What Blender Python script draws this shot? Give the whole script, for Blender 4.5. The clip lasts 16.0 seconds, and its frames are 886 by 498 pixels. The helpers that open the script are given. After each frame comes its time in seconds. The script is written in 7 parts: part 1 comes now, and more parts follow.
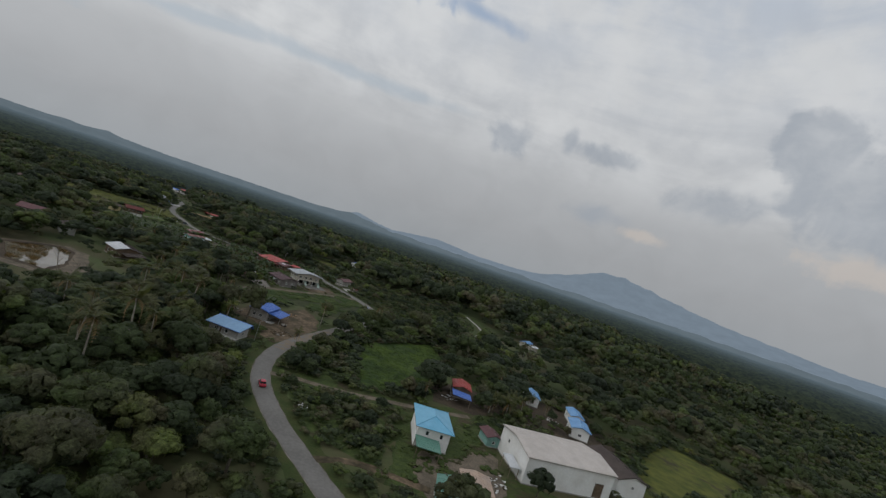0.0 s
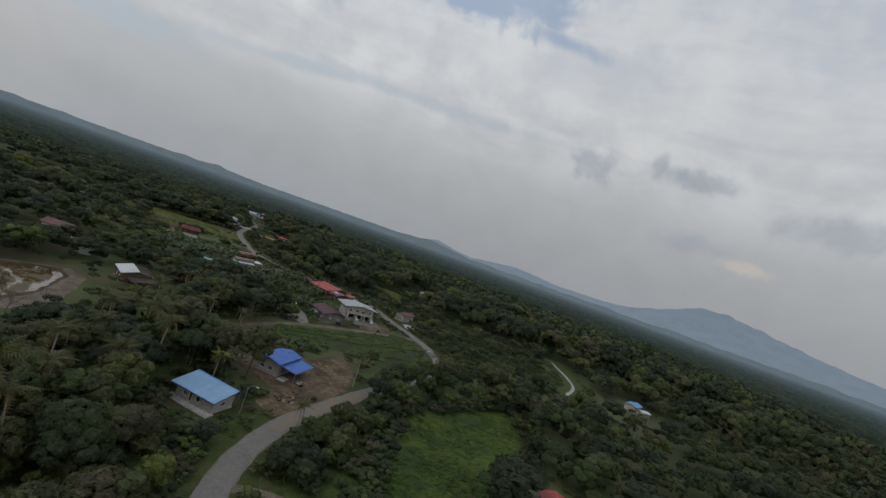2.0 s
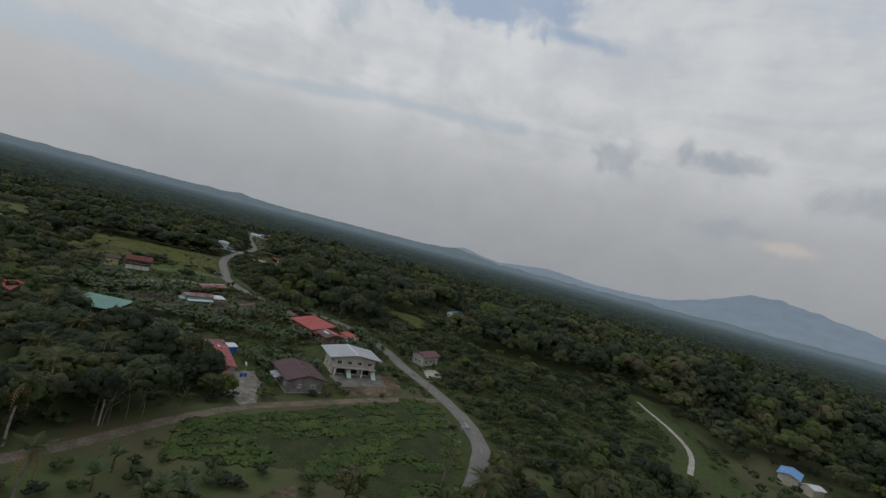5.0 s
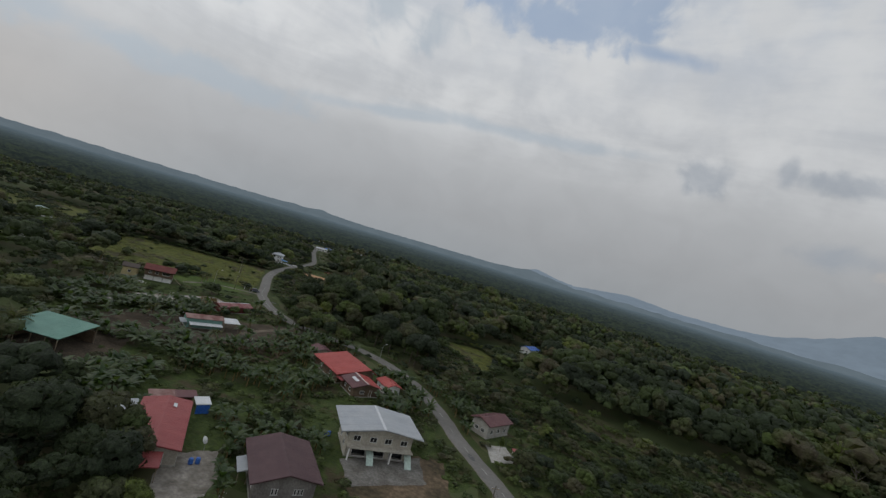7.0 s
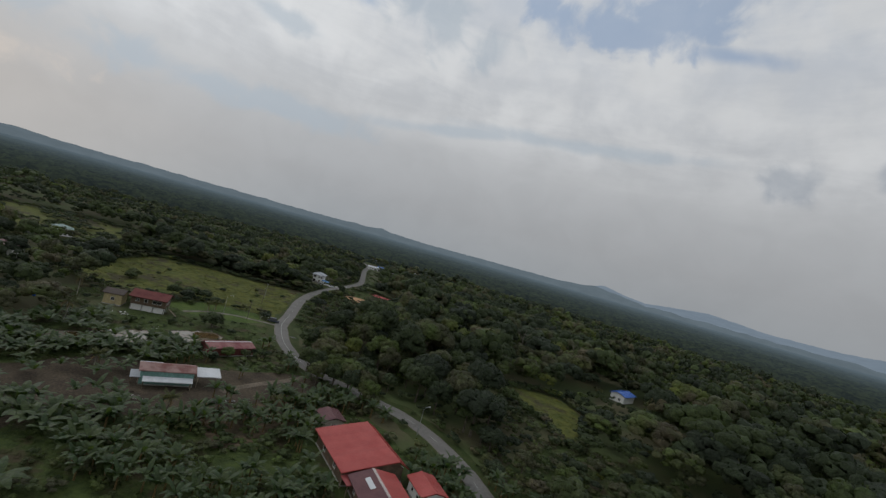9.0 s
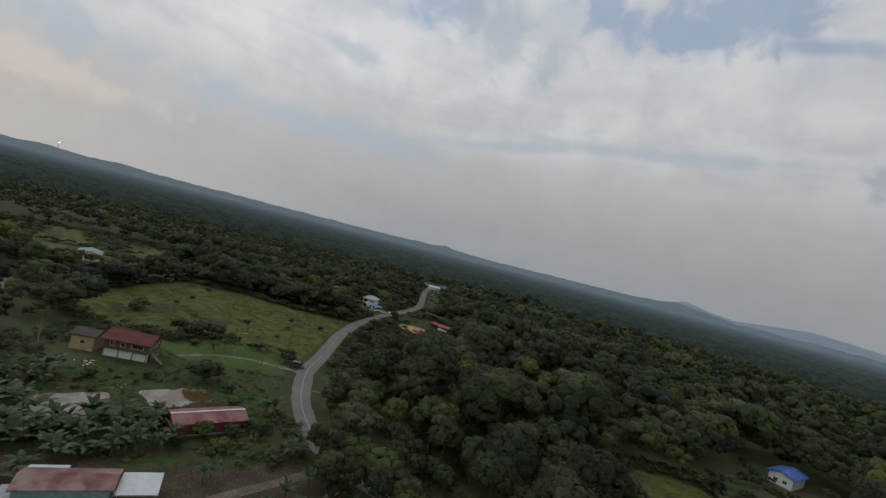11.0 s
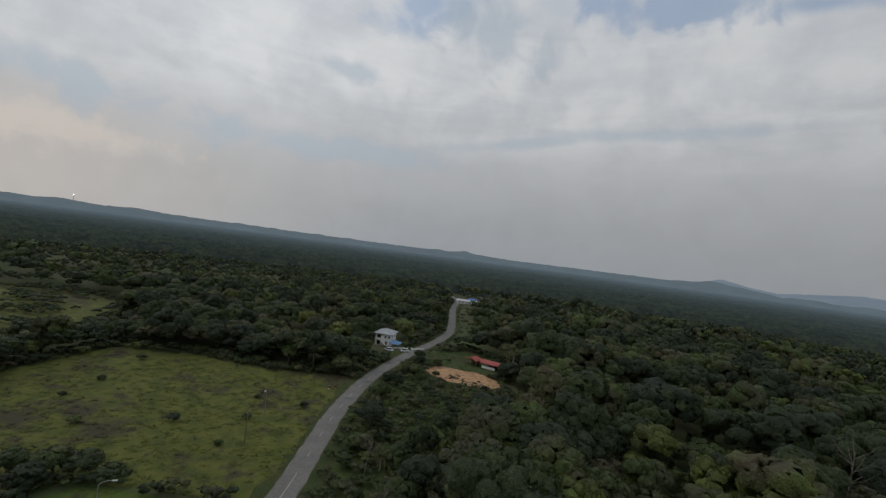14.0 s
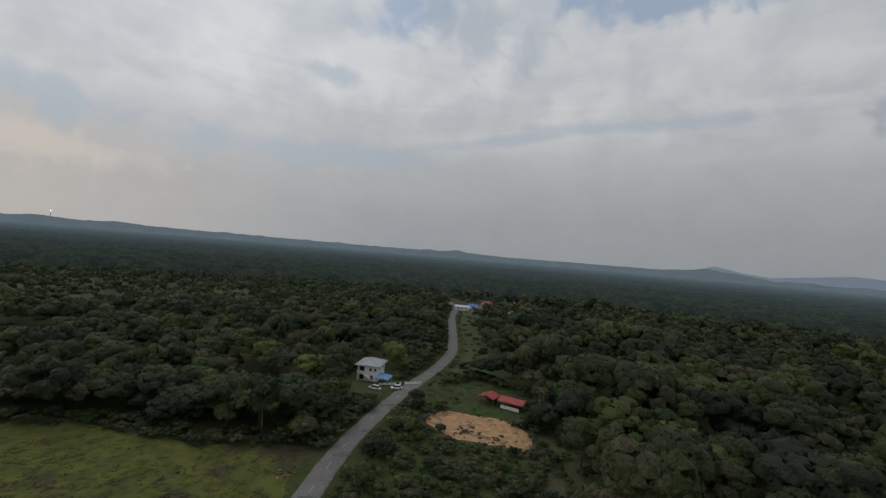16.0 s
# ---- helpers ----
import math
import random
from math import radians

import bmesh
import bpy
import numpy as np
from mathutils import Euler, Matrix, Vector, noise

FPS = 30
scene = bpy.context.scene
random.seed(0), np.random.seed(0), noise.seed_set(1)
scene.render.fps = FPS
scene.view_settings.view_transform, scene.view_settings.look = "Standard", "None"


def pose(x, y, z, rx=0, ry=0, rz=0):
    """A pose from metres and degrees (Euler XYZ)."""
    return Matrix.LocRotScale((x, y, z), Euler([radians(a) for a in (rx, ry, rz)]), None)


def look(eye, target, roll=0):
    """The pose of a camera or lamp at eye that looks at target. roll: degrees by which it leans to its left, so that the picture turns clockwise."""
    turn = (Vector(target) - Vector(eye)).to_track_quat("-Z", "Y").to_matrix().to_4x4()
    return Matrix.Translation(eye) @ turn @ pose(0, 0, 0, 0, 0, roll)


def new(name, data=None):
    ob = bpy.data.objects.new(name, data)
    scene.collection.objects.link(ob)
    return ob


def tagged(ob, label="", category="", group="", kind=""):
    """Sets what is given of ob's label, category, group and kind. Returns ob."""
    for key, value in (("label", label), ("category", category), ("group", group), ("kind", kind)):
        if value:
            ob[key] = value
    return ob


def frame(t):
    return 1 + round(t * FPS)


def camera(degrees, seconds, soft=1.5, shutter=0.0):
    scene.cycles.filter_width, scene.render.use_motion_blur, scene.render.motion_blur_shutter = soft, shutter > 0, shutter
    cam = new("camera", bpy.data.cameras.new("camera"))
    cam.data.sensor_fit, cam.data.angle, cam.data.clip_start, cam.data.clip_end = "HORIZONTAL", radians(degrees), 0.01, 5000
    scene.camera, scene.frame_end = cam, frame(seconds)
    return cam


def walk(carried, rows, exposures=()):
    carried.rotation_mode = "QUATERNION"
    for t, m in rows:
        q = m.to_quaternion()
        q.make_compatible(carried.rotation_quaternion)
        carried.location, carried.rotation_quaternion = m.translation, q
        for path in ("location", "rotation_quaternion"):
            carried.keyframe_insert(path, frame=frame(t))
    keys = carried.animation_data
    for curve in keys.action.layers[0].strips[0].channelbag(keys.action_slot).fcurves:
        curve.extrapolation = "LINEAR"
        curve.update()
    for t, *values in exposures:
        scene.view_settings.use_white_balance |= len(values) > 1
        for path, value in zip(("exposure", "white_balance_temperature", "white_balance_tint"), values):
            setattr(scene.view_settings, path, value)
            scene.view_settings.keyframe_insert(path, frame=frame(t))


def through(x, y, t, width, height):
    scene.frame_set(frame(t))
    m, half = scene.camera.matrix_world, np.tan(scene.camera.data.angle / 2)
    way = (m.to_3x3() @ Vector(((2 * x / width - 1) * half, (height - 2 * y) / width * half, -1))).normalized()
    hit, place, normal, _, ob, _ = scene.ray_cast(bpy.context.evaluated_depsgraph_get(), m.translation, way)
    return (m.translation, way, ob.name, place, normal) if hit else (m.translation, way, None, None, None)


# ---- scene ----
cam = camera(89.8, 16.0, soft=1.35)
METRES, EYE, TILT, LEAN, TURN = 435.0, 50.0, 0.0, -18.7, 0.0
ROWS = [
    (0.0, 0.0, 0.0, 0.0, -0.0, 0.0, -0.0),
    (0.5, 0.0008, 0.0332, 0.0002, 1.32, 0.5, 0.8),
    (1.0, 0.0006, 0.0663, 0.0008, 3.32, 1.16, 0.59),
    (1.5, -0.0006, 0.099, 0.0018, 7.37, 2.49, -1.02),
    (2.0, -0.0031, 0.132, 0.003, 10.08, 3.47, -1.28),
    (2.5, -0.007, 0.164, 0.005, 11.91, 4.1, -0.92),
    (3.0, -0.0121, 0.1957, 0.0068, 11.81, 4.07, 1.19),
    (5.5, -0.0454, 0.3504, 0.0173, 14.63, 4.88, 4.15),
    (6.0, -0.0531, 0.3814, 0.0197, 17.37, 5.75, 2.85),
    (6.5, -0.0622, 0.4124, 0.0225, 20.26, 6.71, 1.54),
    (7.0, -0.0721, 0.4432, 0.0256, 22.88, 7.54, 0.72),
    (7.5, -0.0829, 0.473, 0.0293, 25.03, 8.2, 0.44),
    (8.0, -0.0956, 0.5022, 0.0333, 27.03, 8.83, 0.48),
    (8.5, -0.1098, 0.5311, 0.0379, 28.68, 9.3, 0.7),
    (9.0, -0.1251, 0.5592, 0.0431, 30.59, 9.8, 0.45),
    (11.5, -0.21, 0.6791, 0.0711, 40.47, 12.45, 0.48),
    (12.0, -0.2289, 0.7004, 0.0771, 41.98, 12.86, 0.66),
    (12.5, -0.2488, 0.7217, 0.0838, 44.34, 13.45, 0.32),
    (13.0, -0.2695, 0.7424, 0.0904, 44.33, 13.43, 2.33),
    (13.5, -0.2904, 0.7627, 0.0975, 43.38, 13.25, 4.71),
    (14.0, -0.3115, 0.7833, 0.1051, 42.76, 13.09, 6.25),
    (14.5, -0.3322, 0.8039, 0.1127, 42.45, 13.02, 7.06),
    (15.0, -0.3523, 0.8248, 0.1199, 42.27, 13.01, 8.36),
    (15.5, -0.3724, 0.8461, 0.1271, 42.3, 13.03, 8.6),
    (16.0, -0.3918, 0.867, 0.1344, 42.27, 12.98, 9.09),
]
walk(cam, [(t, pose(0, 0, EYE, TILT, LEAN, TURN) @ pose(METRES * x, METRES * y, METRES * z, 90 + pitch, roll, yaw)) for t, x, y, z, yaw, pitch, roll in ROWS],
     exposures=[(0.0, 0.03), (6.0, 0.0), (9.0, -0.02), (12.0, -0.10), (16.0, -0.15)])

# ---- world, sun, exposure ----
SUN_AZ, SUN_EL = 105.0, 46.0          # degrees to the left of +y, and up


class Nodes:
    """Short-hand for building node trees."""

    def __init__(self, tree):
        self.tree = tree
        tree.nodes.clear()

    def add(self, kind, **settings):
        node = self.tree.nodes.new(kind)
        for key, value in settings.items():
            if key == "operation":
                node.operation = value
            elif key == "blend_type":
                node.blend_type = value
            elif key == "data_type":
                node.data_type = value
            elif key == "attribute_name":
                node.attribute_name = value
        return node

    def link(self, a, b):
        self.tree.links.new(a, b)

    def put(self, socket, value):
        if hasattr(value, "links"):
            self.link(value, socket)
        else:
            socket.default_value = value

    def math(self, op, a, b=0.0, c=0.0, clamp=False):
        node = self.add("ShaderNodeMath", operation=op)
        node.use_clamp = clamp
        for socket, value in zip(node.inputs, (a, b, c)):
            self.put(socket, value)
        return node.outputs[0]

    def smooth(self, value, low, high, out0=0.0, out1=1.0):
        node = self.add("ShaderNodeMapRange")
        node.interpolation_type = "SMOOTHSTEP"
        for n, v in enumerate((value, low, high, out0, out1)):
            self.put(node.inputs[n], v)
        return node.outputs[0]

    def noise(self, vector, scale, detail=3.0, rough=0.55, distort=0.0):
        node = self.add("ShaderNodeTexNoise")
        if vector is not None:
            self.link(vector, node.inputs["Vector"])
        node.inputs["Scale"].default_value = scale
        node.inputs["Detail"].default_value = detail
        node.inputs["Roughness"].default_value = rough
        node.inputs["Distortion"].default_value = distort
        return node.outputs[0]

    def mix(self, factor, a, b, how="MIX"):
        node = self.add("ShaderNodeMix", data_type="RGBA", blend_type=how)
        for socket, value in zip((node.inputs[0], node.inputs[6], node.inputs[7]), (factor, a, b)):
            if isinstance(value, tuple) and len(value) == 3:
                value = (*value, 1.0)
            self.put(socket, value)
        return node.outputs[2]

    def ramp(self, factor, stops):
        node = self.add("ShaderNodeValToRGB")
        self.put(node.inputs[0], factor)
        while len(node.color_ramp.elements) < len(stops):
            node.color_ramp.elements.new(0.5)
        for element, (at, colour) in zip(node.color_ramp.elements, stops):
            element.position, element.color = at, (*colour, 1.0)
        return node.outputs[0]


def build_world():
    world = bpy.data.worlds.new("overcast_sky")
    scene.world = world
    world.use_nodes = True
    n = Nodes(world.node_tree)
    sky = n.add("ShaderNodeTexSky")
    sky.sky_type, sky.sun_disc = "NISHITA", False
    sky.sun_elevation, sky.sun_rotation = radians(SUN_EL), radians(-SUN_AZ)
    sky.air_density, sky.dust_density = 1.0, 2.0
    way = n.add("ShaderNodeTexCoord").outputs["Generated"]
    xyz = n.add("ShaderNodeSeparateXYZ")
    n.link(way, xyz.inputs[0])
    x, y, z = xyz.outputs
    az = n.math("MULTIPLY", n.math("ARCTAN2", n.math("MULTIPLY", x, -1.0), y), 57.2958)
    el = n.math("MULTIPLY", n.math("ARCSINE", z), 57.2958)
    flat = n.add("ShaderNodeCombineXYZ")
    n.put(flat.inputs[0], n.math("DIVIDE", az, 10.0))
    n.put(flat.inputs[1], n.math("DIVIDE", el, 10.0))
    fine = n.noise(flat.outputs[0], 3.2, 6.0, 0.58, 0.3)
    stretch = n.add("ShaderNodeCombineXYZ")
    n.put(stretch.inputs[0], n.math("DIVIDE", az, 26.0))
    n.put(stretch.inputs[1], n.math("DIVIDE", el, 6.0))
    broad = n.noise(stretch.outputs[0], 1.3, 5.0, 0.6, 0.4)
    off = n.math("SUBTRACT", fine, 0.5)
    round_lumps = n.noise(flat.outputs[0], 1.25, 5.0, 0.5, 0.3)
    broad = n.math("ADD", n.math("MULTIPLY", broad, 0.5), n.math("MULTIPLY", round_lumps, 0.5))
    gentle = n.math("SUBTRACT", n.noise(flat.outputs[0], 2.2, 4.0, 0.5, 0.6), 0.5)

    puff = n.math("ADD", gentle, n.math("MULTIPLY", off, 0.5))

    def blob(a0, e0, sa, se, slope=0.0, ragged=3.2, soft=0.9, edge=None):
        """A ragged elliptical cloud mask round (a0, e0) degrees."""
        da = n.math("SUBTRACT", az, a0)
        de = n.math("SUBTRACT", n.math("SUBTRACT", el, e0), n.math("MULTIPLY", da, slope))
        d2 = n.math("ADD", n.math("POWER", n.math("DIVIDE", da, sa), 2.0), n.math("POWER", n.math("DIVIDE", de, se), 2.0))
        d = n.math("ADD", n.math("SQRT", d2), n.math("MULTIPLY", off if edge is None else edge, ragged))
        return n.smooth(d, 1.0 + soft * 0.5, 1.0 - soft * 0.5)

    def most(masks):
        out = masks[0]
        for m in masks[1:]:
            out = n.math("MAXIMUM", out, m)
        return out

    # haze from the horizon up into the cloud sheet, warmer towards the west
    up = n.math("DIVIDE", el, 40.0, clamp=True)
    haze = n.ramp(up, HAZE_STOPS)
    west = n.math("MULTIPLY", n.smooth(az, 45.0, 105.0), n.smooth(el, 16.0, 3.0))
    col = n.mix(n.math("MULTIPLY", west, 0.75), haze, (0.52, 0.47, 0.42))
    # lighter and darker billows in the sheet
    billow = n.math("MULTIPLY", n.smooth(n.math("ADD", broad, n.math("MULTIPLY", off, 0.14)), 0.36, 0.62), n.smooth(el, 10.0, 19.0))
    col = n.mix(n.math("MULTIPLY", billow, 0.85), col, CLOUD_WHITE)
    veil = n.math("MULTIPLY", n.smooth(broad, 0.35, 0.65, 0.985, 1.015), n.smooth(gentle, -0.2, 0.2, 0.98, 1.02))
    col = n.mix(1.0, col, veil, "MULTIPLY")
    # rents through which the blue shows
    rents = most([blob(17, 29.2, 7.5, 2.0, 0.05, 2.6, 0.8, edge=puff), blob(12, 31.5, 7, 2.6, 0, 2.6, 0.9, edge=puff), blob(4.5, 27.8, 4.0, 0.6, 0.1, 2.2, 1.8, edge=gentle), blob(49, 28.5, 4.0, 2.6, -0.3, 3.0, 1.6, edge=puff), blob(27, 30.6, 5, 2.2, 0.3, 2.6, 1.0, edge=puff)])
    streaks = most([blob(36, 14.5, 8.5, 0.62, -0.17, 2.2, 1.5, edge=gentle), blob(19, 16.5, 12, 0.62, -0.04, 2.2, 1.6, edge=gentle), blob(62, 10.8, 12, 1.4, -0.05, 4.0, 1.3, edge=gentle), blob(84, 11.9, 7, 1.5, 0.06, 4.0, 1.3, edge=gentle), blob(40, 26, 6, 2.4, 0.2, 5.0, 1.5, edge=gentle), blob(57, 20.2, 4.5, 0.8, 0.05, 3.5, 1.4, edge=gentle)])
    blue = n.mix(1.0, sky.outputs[0], (0.10, 0.10, 0.10), "MULTIPLY")
    blue = n.mix(0.8, blue, (0.315, 0.415, 0.57))
    col = n.mix(n.math("MULTIPLY", rents, 0.74), col, blue)
    col = n.mix(n.math("MULTIPLY", streaks, 0.55), col, (0.36, 0.43, 0.50))
    # small grey clouds hanging below the sheet
    grey = most([blob(-3.6, 15.9, 2.4, 2.0, 0.1, 1.8, 0.8, edge=puff), blob(-16.5, 16.8, 4.0, 1.0, 0.08, 1.8, 1.0, edge=puff), blob(-11, 17.6, 0.8, 1.3, 0, 1.6, 1.2, edge=puff),
                 blob(-16.7, 10.0, 3.0, 1.0, 0, 1.8, 1.4, edge=puff), blob(-28.8, 14.2, 4.0, 1.5, -0.1, 1.8, 1.2, edge=puff),
                 blob(-36.5, 21.3, 4.2, 3.8, 0, 1.5, 0.45, edge=puff), blob(-39.5, 18.2, 4.6, 3.4, 0, 1.5, 0.5, edge=puff), blob(-42, 15.8, 6.8, 3.6, 0, 1.5, 0.6, edge=puff), blob(-60, 17, 14, 6, 0, 4.0), blob(-96, 14, 16, 5, 0, 4.0)])
    thick = n.smooth(n.math("ADD", gentle, n.math("MULTIPLY", off, 0.6)), -0.3, 0.25, 0.72, 0.4)
    col = n.mix(n.math("MULTIPLY", grey, thick), col, (0.315, 0.355, 0.41))
    lit = most([blob(-22.3, 8.9, 2.2, 0.6, 0, 3.0, 1.2), blob(-41.5, 10.4, 3.5, 1.3, 0, 3.0, 0.9), blob(88, 7.2, 9, 1.5, 0.02, 4.0, 1.4)])
    col = n.mix(n.math("MULTIPLY", lit, 0.5), col, (0.60, 0.53, 0.47))
    side = n.math("ADD", n.smooth(az, 28.0, 80.0, 0.0, 0.17), n.smooth(az, 35.0, -12.0, 1.0, 0.93))
    col = n.mix(1.0, col, side, "MULTIPLY")
    below = n.smooth(el, -1.0, -6.0)
    col = n.mix(below, col, (0.05, 0.06, 0.05))
    back = n.add("ShaderNodeBackground")
    n.link(col, back.inputs[0])
    back.inputs[1].default_value = SKY_STRENGTH
    out = n.add("ShaderNodeOutputWorld")
    n.link(back.outputs[0], out.inputs[0])


SKY_STRENGTH = 1.0
HAZE_STOPS = [(0.0, (0.315, 0.335, 0.355)), (0.12, (0.354, 0.366, 0.382)), (0.32, (0.452, 0.466, 0.483)), (0.6, (0.53, 0.555, 0.59)), (1.0, (0.46, 0.52, 0.61))]
CLOUD_WHITE = (0.637, 0.650, 0.662)
build_world()
sun = new("sun", bpy.data.lights.new("sun", "SUN"))
sun.data.energy, sun.data.angle, sun.data.color = 0.4, radians(25), (1.0, 0.96, 0.9)
sun.matrix_world = look((0, 0, 0), (math.sin(radians(SUN_AZ)), -math.cos(radians(SUN_AZ)), -math.tan(radians(SUN_EL))))


# ---- materials ----
def shader(name, colour_of, rough=0.8, metal=0.0, bump=0.0, bump_scale=5.0, spec=0.3, depth=0.1, through=0.0):
    """A material whose base colour comes from colour_of(nodes, position)."""
    mat = bpy.data.materials.new(name)
    mat.use_nodes = True
    n = Nodes(mat.node_tree)
    place = n.add("ShaderNodeNewGeometry").outputs["Position"]
    bsdf = n.add("ShaderNodeBsdfPrincipled")
    colour = colour_of(n, place)
    n.put(bsdf.inputs["Base Color"], colour)
    bsdf.inputs["Roughness"].default_value = rough
    bsdf.inputs["Metallic"].default_value = metal
    bsdf.inputs["Specular IOR Level"].default_value = spec
    if bump:
        node = n.add("ShaderNodeBump")
        node.inputs["Strength"].default_value = bump
        node.inputs["Distance"].default_value = depth
        n.put(node.inputs["Height"], n.noise(place, bump_scale, 4.0))
        n.link(node.outputs[0], bsdf.inputs["Normal"])
    surface = bsdf.outputs[0]
    if through:
        # thin leaves let part of the light through
        lit = n.add("ShaderNodeBsdfTranslucent")
        n.put(lit.inputs[0], n.mix(1.0, colour, (1.5, 1.6, 0.9), "MULTIPLY"))
        both = n.add("ShaderNodeMixShader")
        both.inputs[0].default_value = through
        n.link(surface, both.inputs[1])
        n.link(lit.outputs[0], both.inputs[2])
        surface = both.outputs[0]
    out = n.add("ShaderNodeOutputMaterial")
    n.link(surface, out.inputs[0])
    return mat


def two_tone(a, b, scale=0.5, fine=6.0, amount=0.35):
    """Colour that drifts between a and b, with finer speckle on it."""
    def colour(n, place):
        base = n.mix(n.smooth(n.noise(place, scale, 4.0), 0.35, 0.65), a, b)
        speck = n.smooth(n.noise(place, fine, 3.0), 0.3, 0.75, 1.0 - amount, 1.0 + amount * 0.6)
        return n.mix(1.0, base, speck, "MULTIPLY")
    return colour


LEAF_STOPS = [(0.0, (0.027, 0.039, 0.023)), (0.2, (0.034, 0.050, 0.025)), (0.38, (0.044, 0.063, 0.026)), (0.50, (0.054, 0.080, 0.026)), (0.60, (0.070, 0.072, 0.040)),
              (0.70, (0.074, 0.110, 0.028)), (0.80, (0.088, 0.078, 0.048)), (0.90, (0.100, 0.134, 0.034)), (1.0, (0.124, 0.132, 0.032))]


def leaves(name, single, lift=1.0):
    """Foliage: hue by tree (object or stored tint), then by leaf and by drifting patches."""
    def colour(n, place):
        if single:
            tint = n.add("ShaderNodeObjectInfo").outputs["Random"]
        else:
            tint = n.add("ShaderNodeAttribute", attribute_name="tint").outputs["Fac"]
        drift = n.noise(place, 0.05, 2.0)
        value = n.math("ADD", n.math("MULTIPLY", tint, 0.8), n.math("MULTIPLY", n.math("SUBTRACT", drift, 0.4), 0.6), clamp=True)
        base = n.ramp(value, [(at, (c[0] * lift * 1.04, c[1] * lift, c[2] * lift)) for at, c in LEAF_STOPS])
        island = n.add("ShaderNodeNewGeometry").outputs["Random Per Island"]
        shade = n.math("ADD", n.math("MULTIPLY", island, 0.55), 0.72)
        clumps = n.smooth(n.noise(place, 1.15, 5.0, 0.72), 0.33, 0.66, 0.72, 1.28)
        patch = n.math("MULTIPLY", clumps, n.smooth(n.noise(place, 4.2, 4.0, 0.65), 0.34, 0.66, 0.74, 1.26))
        return n.mix(1.0, n.mix(1.0, base, shade, "MULTIPLY"), patch, "MULTIPLY")
    return shader(name, colour, 0.62, spec=0.2, bump=1.0, bump_scale=1.3, depth=0.9, through=0.28)


MAT = {}
MAT["leaf"] = leaves("leaf", True, 1.02)
MAT["leaf_stuff"] = leaves("leaf_stuff", False, 1.02)
MAT["leaf_bright"] = shader("leaf_bright", two_tone((0.10, 0.14, 0.02), (0.15, 0.15, 0.03), 0.4, 5.0), 0.55)
MAT["frond"] = shader("frond", two_tone((0.060, 0.074, 0.022), (0.096, 0.096, 0.032), 0.3, 4.0), 0.5, through=0.3)
MAT["frond_dry"] = shader("frond_dry", two_tone((0.20, 0.13, 0.05), (0.13, 0.10, 0.04), 0.6, 4.0), 0.7)
MAT["banana_leaf"] = shader("banana_leaf", two_tone((0.036, 0.068, 0.020), (0.070, 0.098, 0.030), 0.35, 3.0), 0.42, spec=0.4, through=0.35)
MAT["bark"] = shader("bark", two_tone((0.16, 0.14, 0.11), (0.09, 0.075, 0.055), 1.2, 9.0), 0.9, bump=0.5)
MAT["palm_bark"] = shader("palm_bark", two_tone((0.40, 0.37, 0.31), (0.25, 0.225, 0.185), 1.0, 9.0), 0.9)
MAT["bark_pale"] = shader("bark_pale", two_tone((0.21, 0.185, 0.15), (0.13, 0.115, 0.09), 1.0, 9.0), 0.9)
MAT["ground"] = shader("ground", lambda n, p: n.mix(n.smooth(n.noise(p, 0.035, 5.0), 0.42, 0.62), n.mix(n.noise(p, 0.9, 5.0), (0.044, 0.062, 0.022), (0.078, 0.10, 0.032)), n.mix(n.noise(p, 0.6, 5.0), (0.060, 0.055, 0.027), (0.09, 0.084, 0.04))), 0.95, bump=0.8, bump_scale=1.5)
MAT["meadow"] = shader("meadow", lambda n, p: n.mix(n.smooth(n.noise(p, 0.045, 6.0, 0.72), 0.505, 0.60), n.mix(n.smooth(n.noise(p, 0.22, 5.0), 0.35, 0.65), (0.059, 0.074, 0.013), (0.106, 0.110, 0.021)), n.mix(n.noise(p, 0.7, 4.0), (0.036, 0.031, 0.016), (0.064, 0.056, 0.026))), 0.95, bump=0.9, bump_scale=1.2)
MAT["pasture"] = shader("pasture", lambda n, p: n.mix(1.0, n.mix(n.smooth(n.noise(p, 0.07, 6.0, 0.7), 0.40, 0.60), (0.026, 0.050, 0.009), (0.060, 0.096, 0.013)), n.smooth(n.noise(p, 0.5, 5.0, 0.7), 0.3, 0.7, 0.66, 1.2), "MULTIPLY"), 0.95, bump=0.9, bump_scale=1.0, depth=0.4)
MAT["lawn"] = shader("lawn", lambda n, p: n.mix(1.0, n.mix(n.smooth(n.noise(p, 0.1, 5.0, 0.65), 0.36, 0.64), (0.044, 0.078, 0.012), (0.074, 0.108, 0.019)), n.smooth(n.noise(p, 0.9, 5.0, 0.7), 0.3, 0.7, 0.74, 1.2), "MULTIPLY"), 0.95, bump=0.9, bump_scale=1.4, depth=0.35)
MAT["verge"] = shader("verge", two_tone((0.034, 0.053, 0.011), (0.053, 0.062, 0.017), 0.25, 2.5, 0.3), 0.95, bump=0.6, bump_scale=2.0)
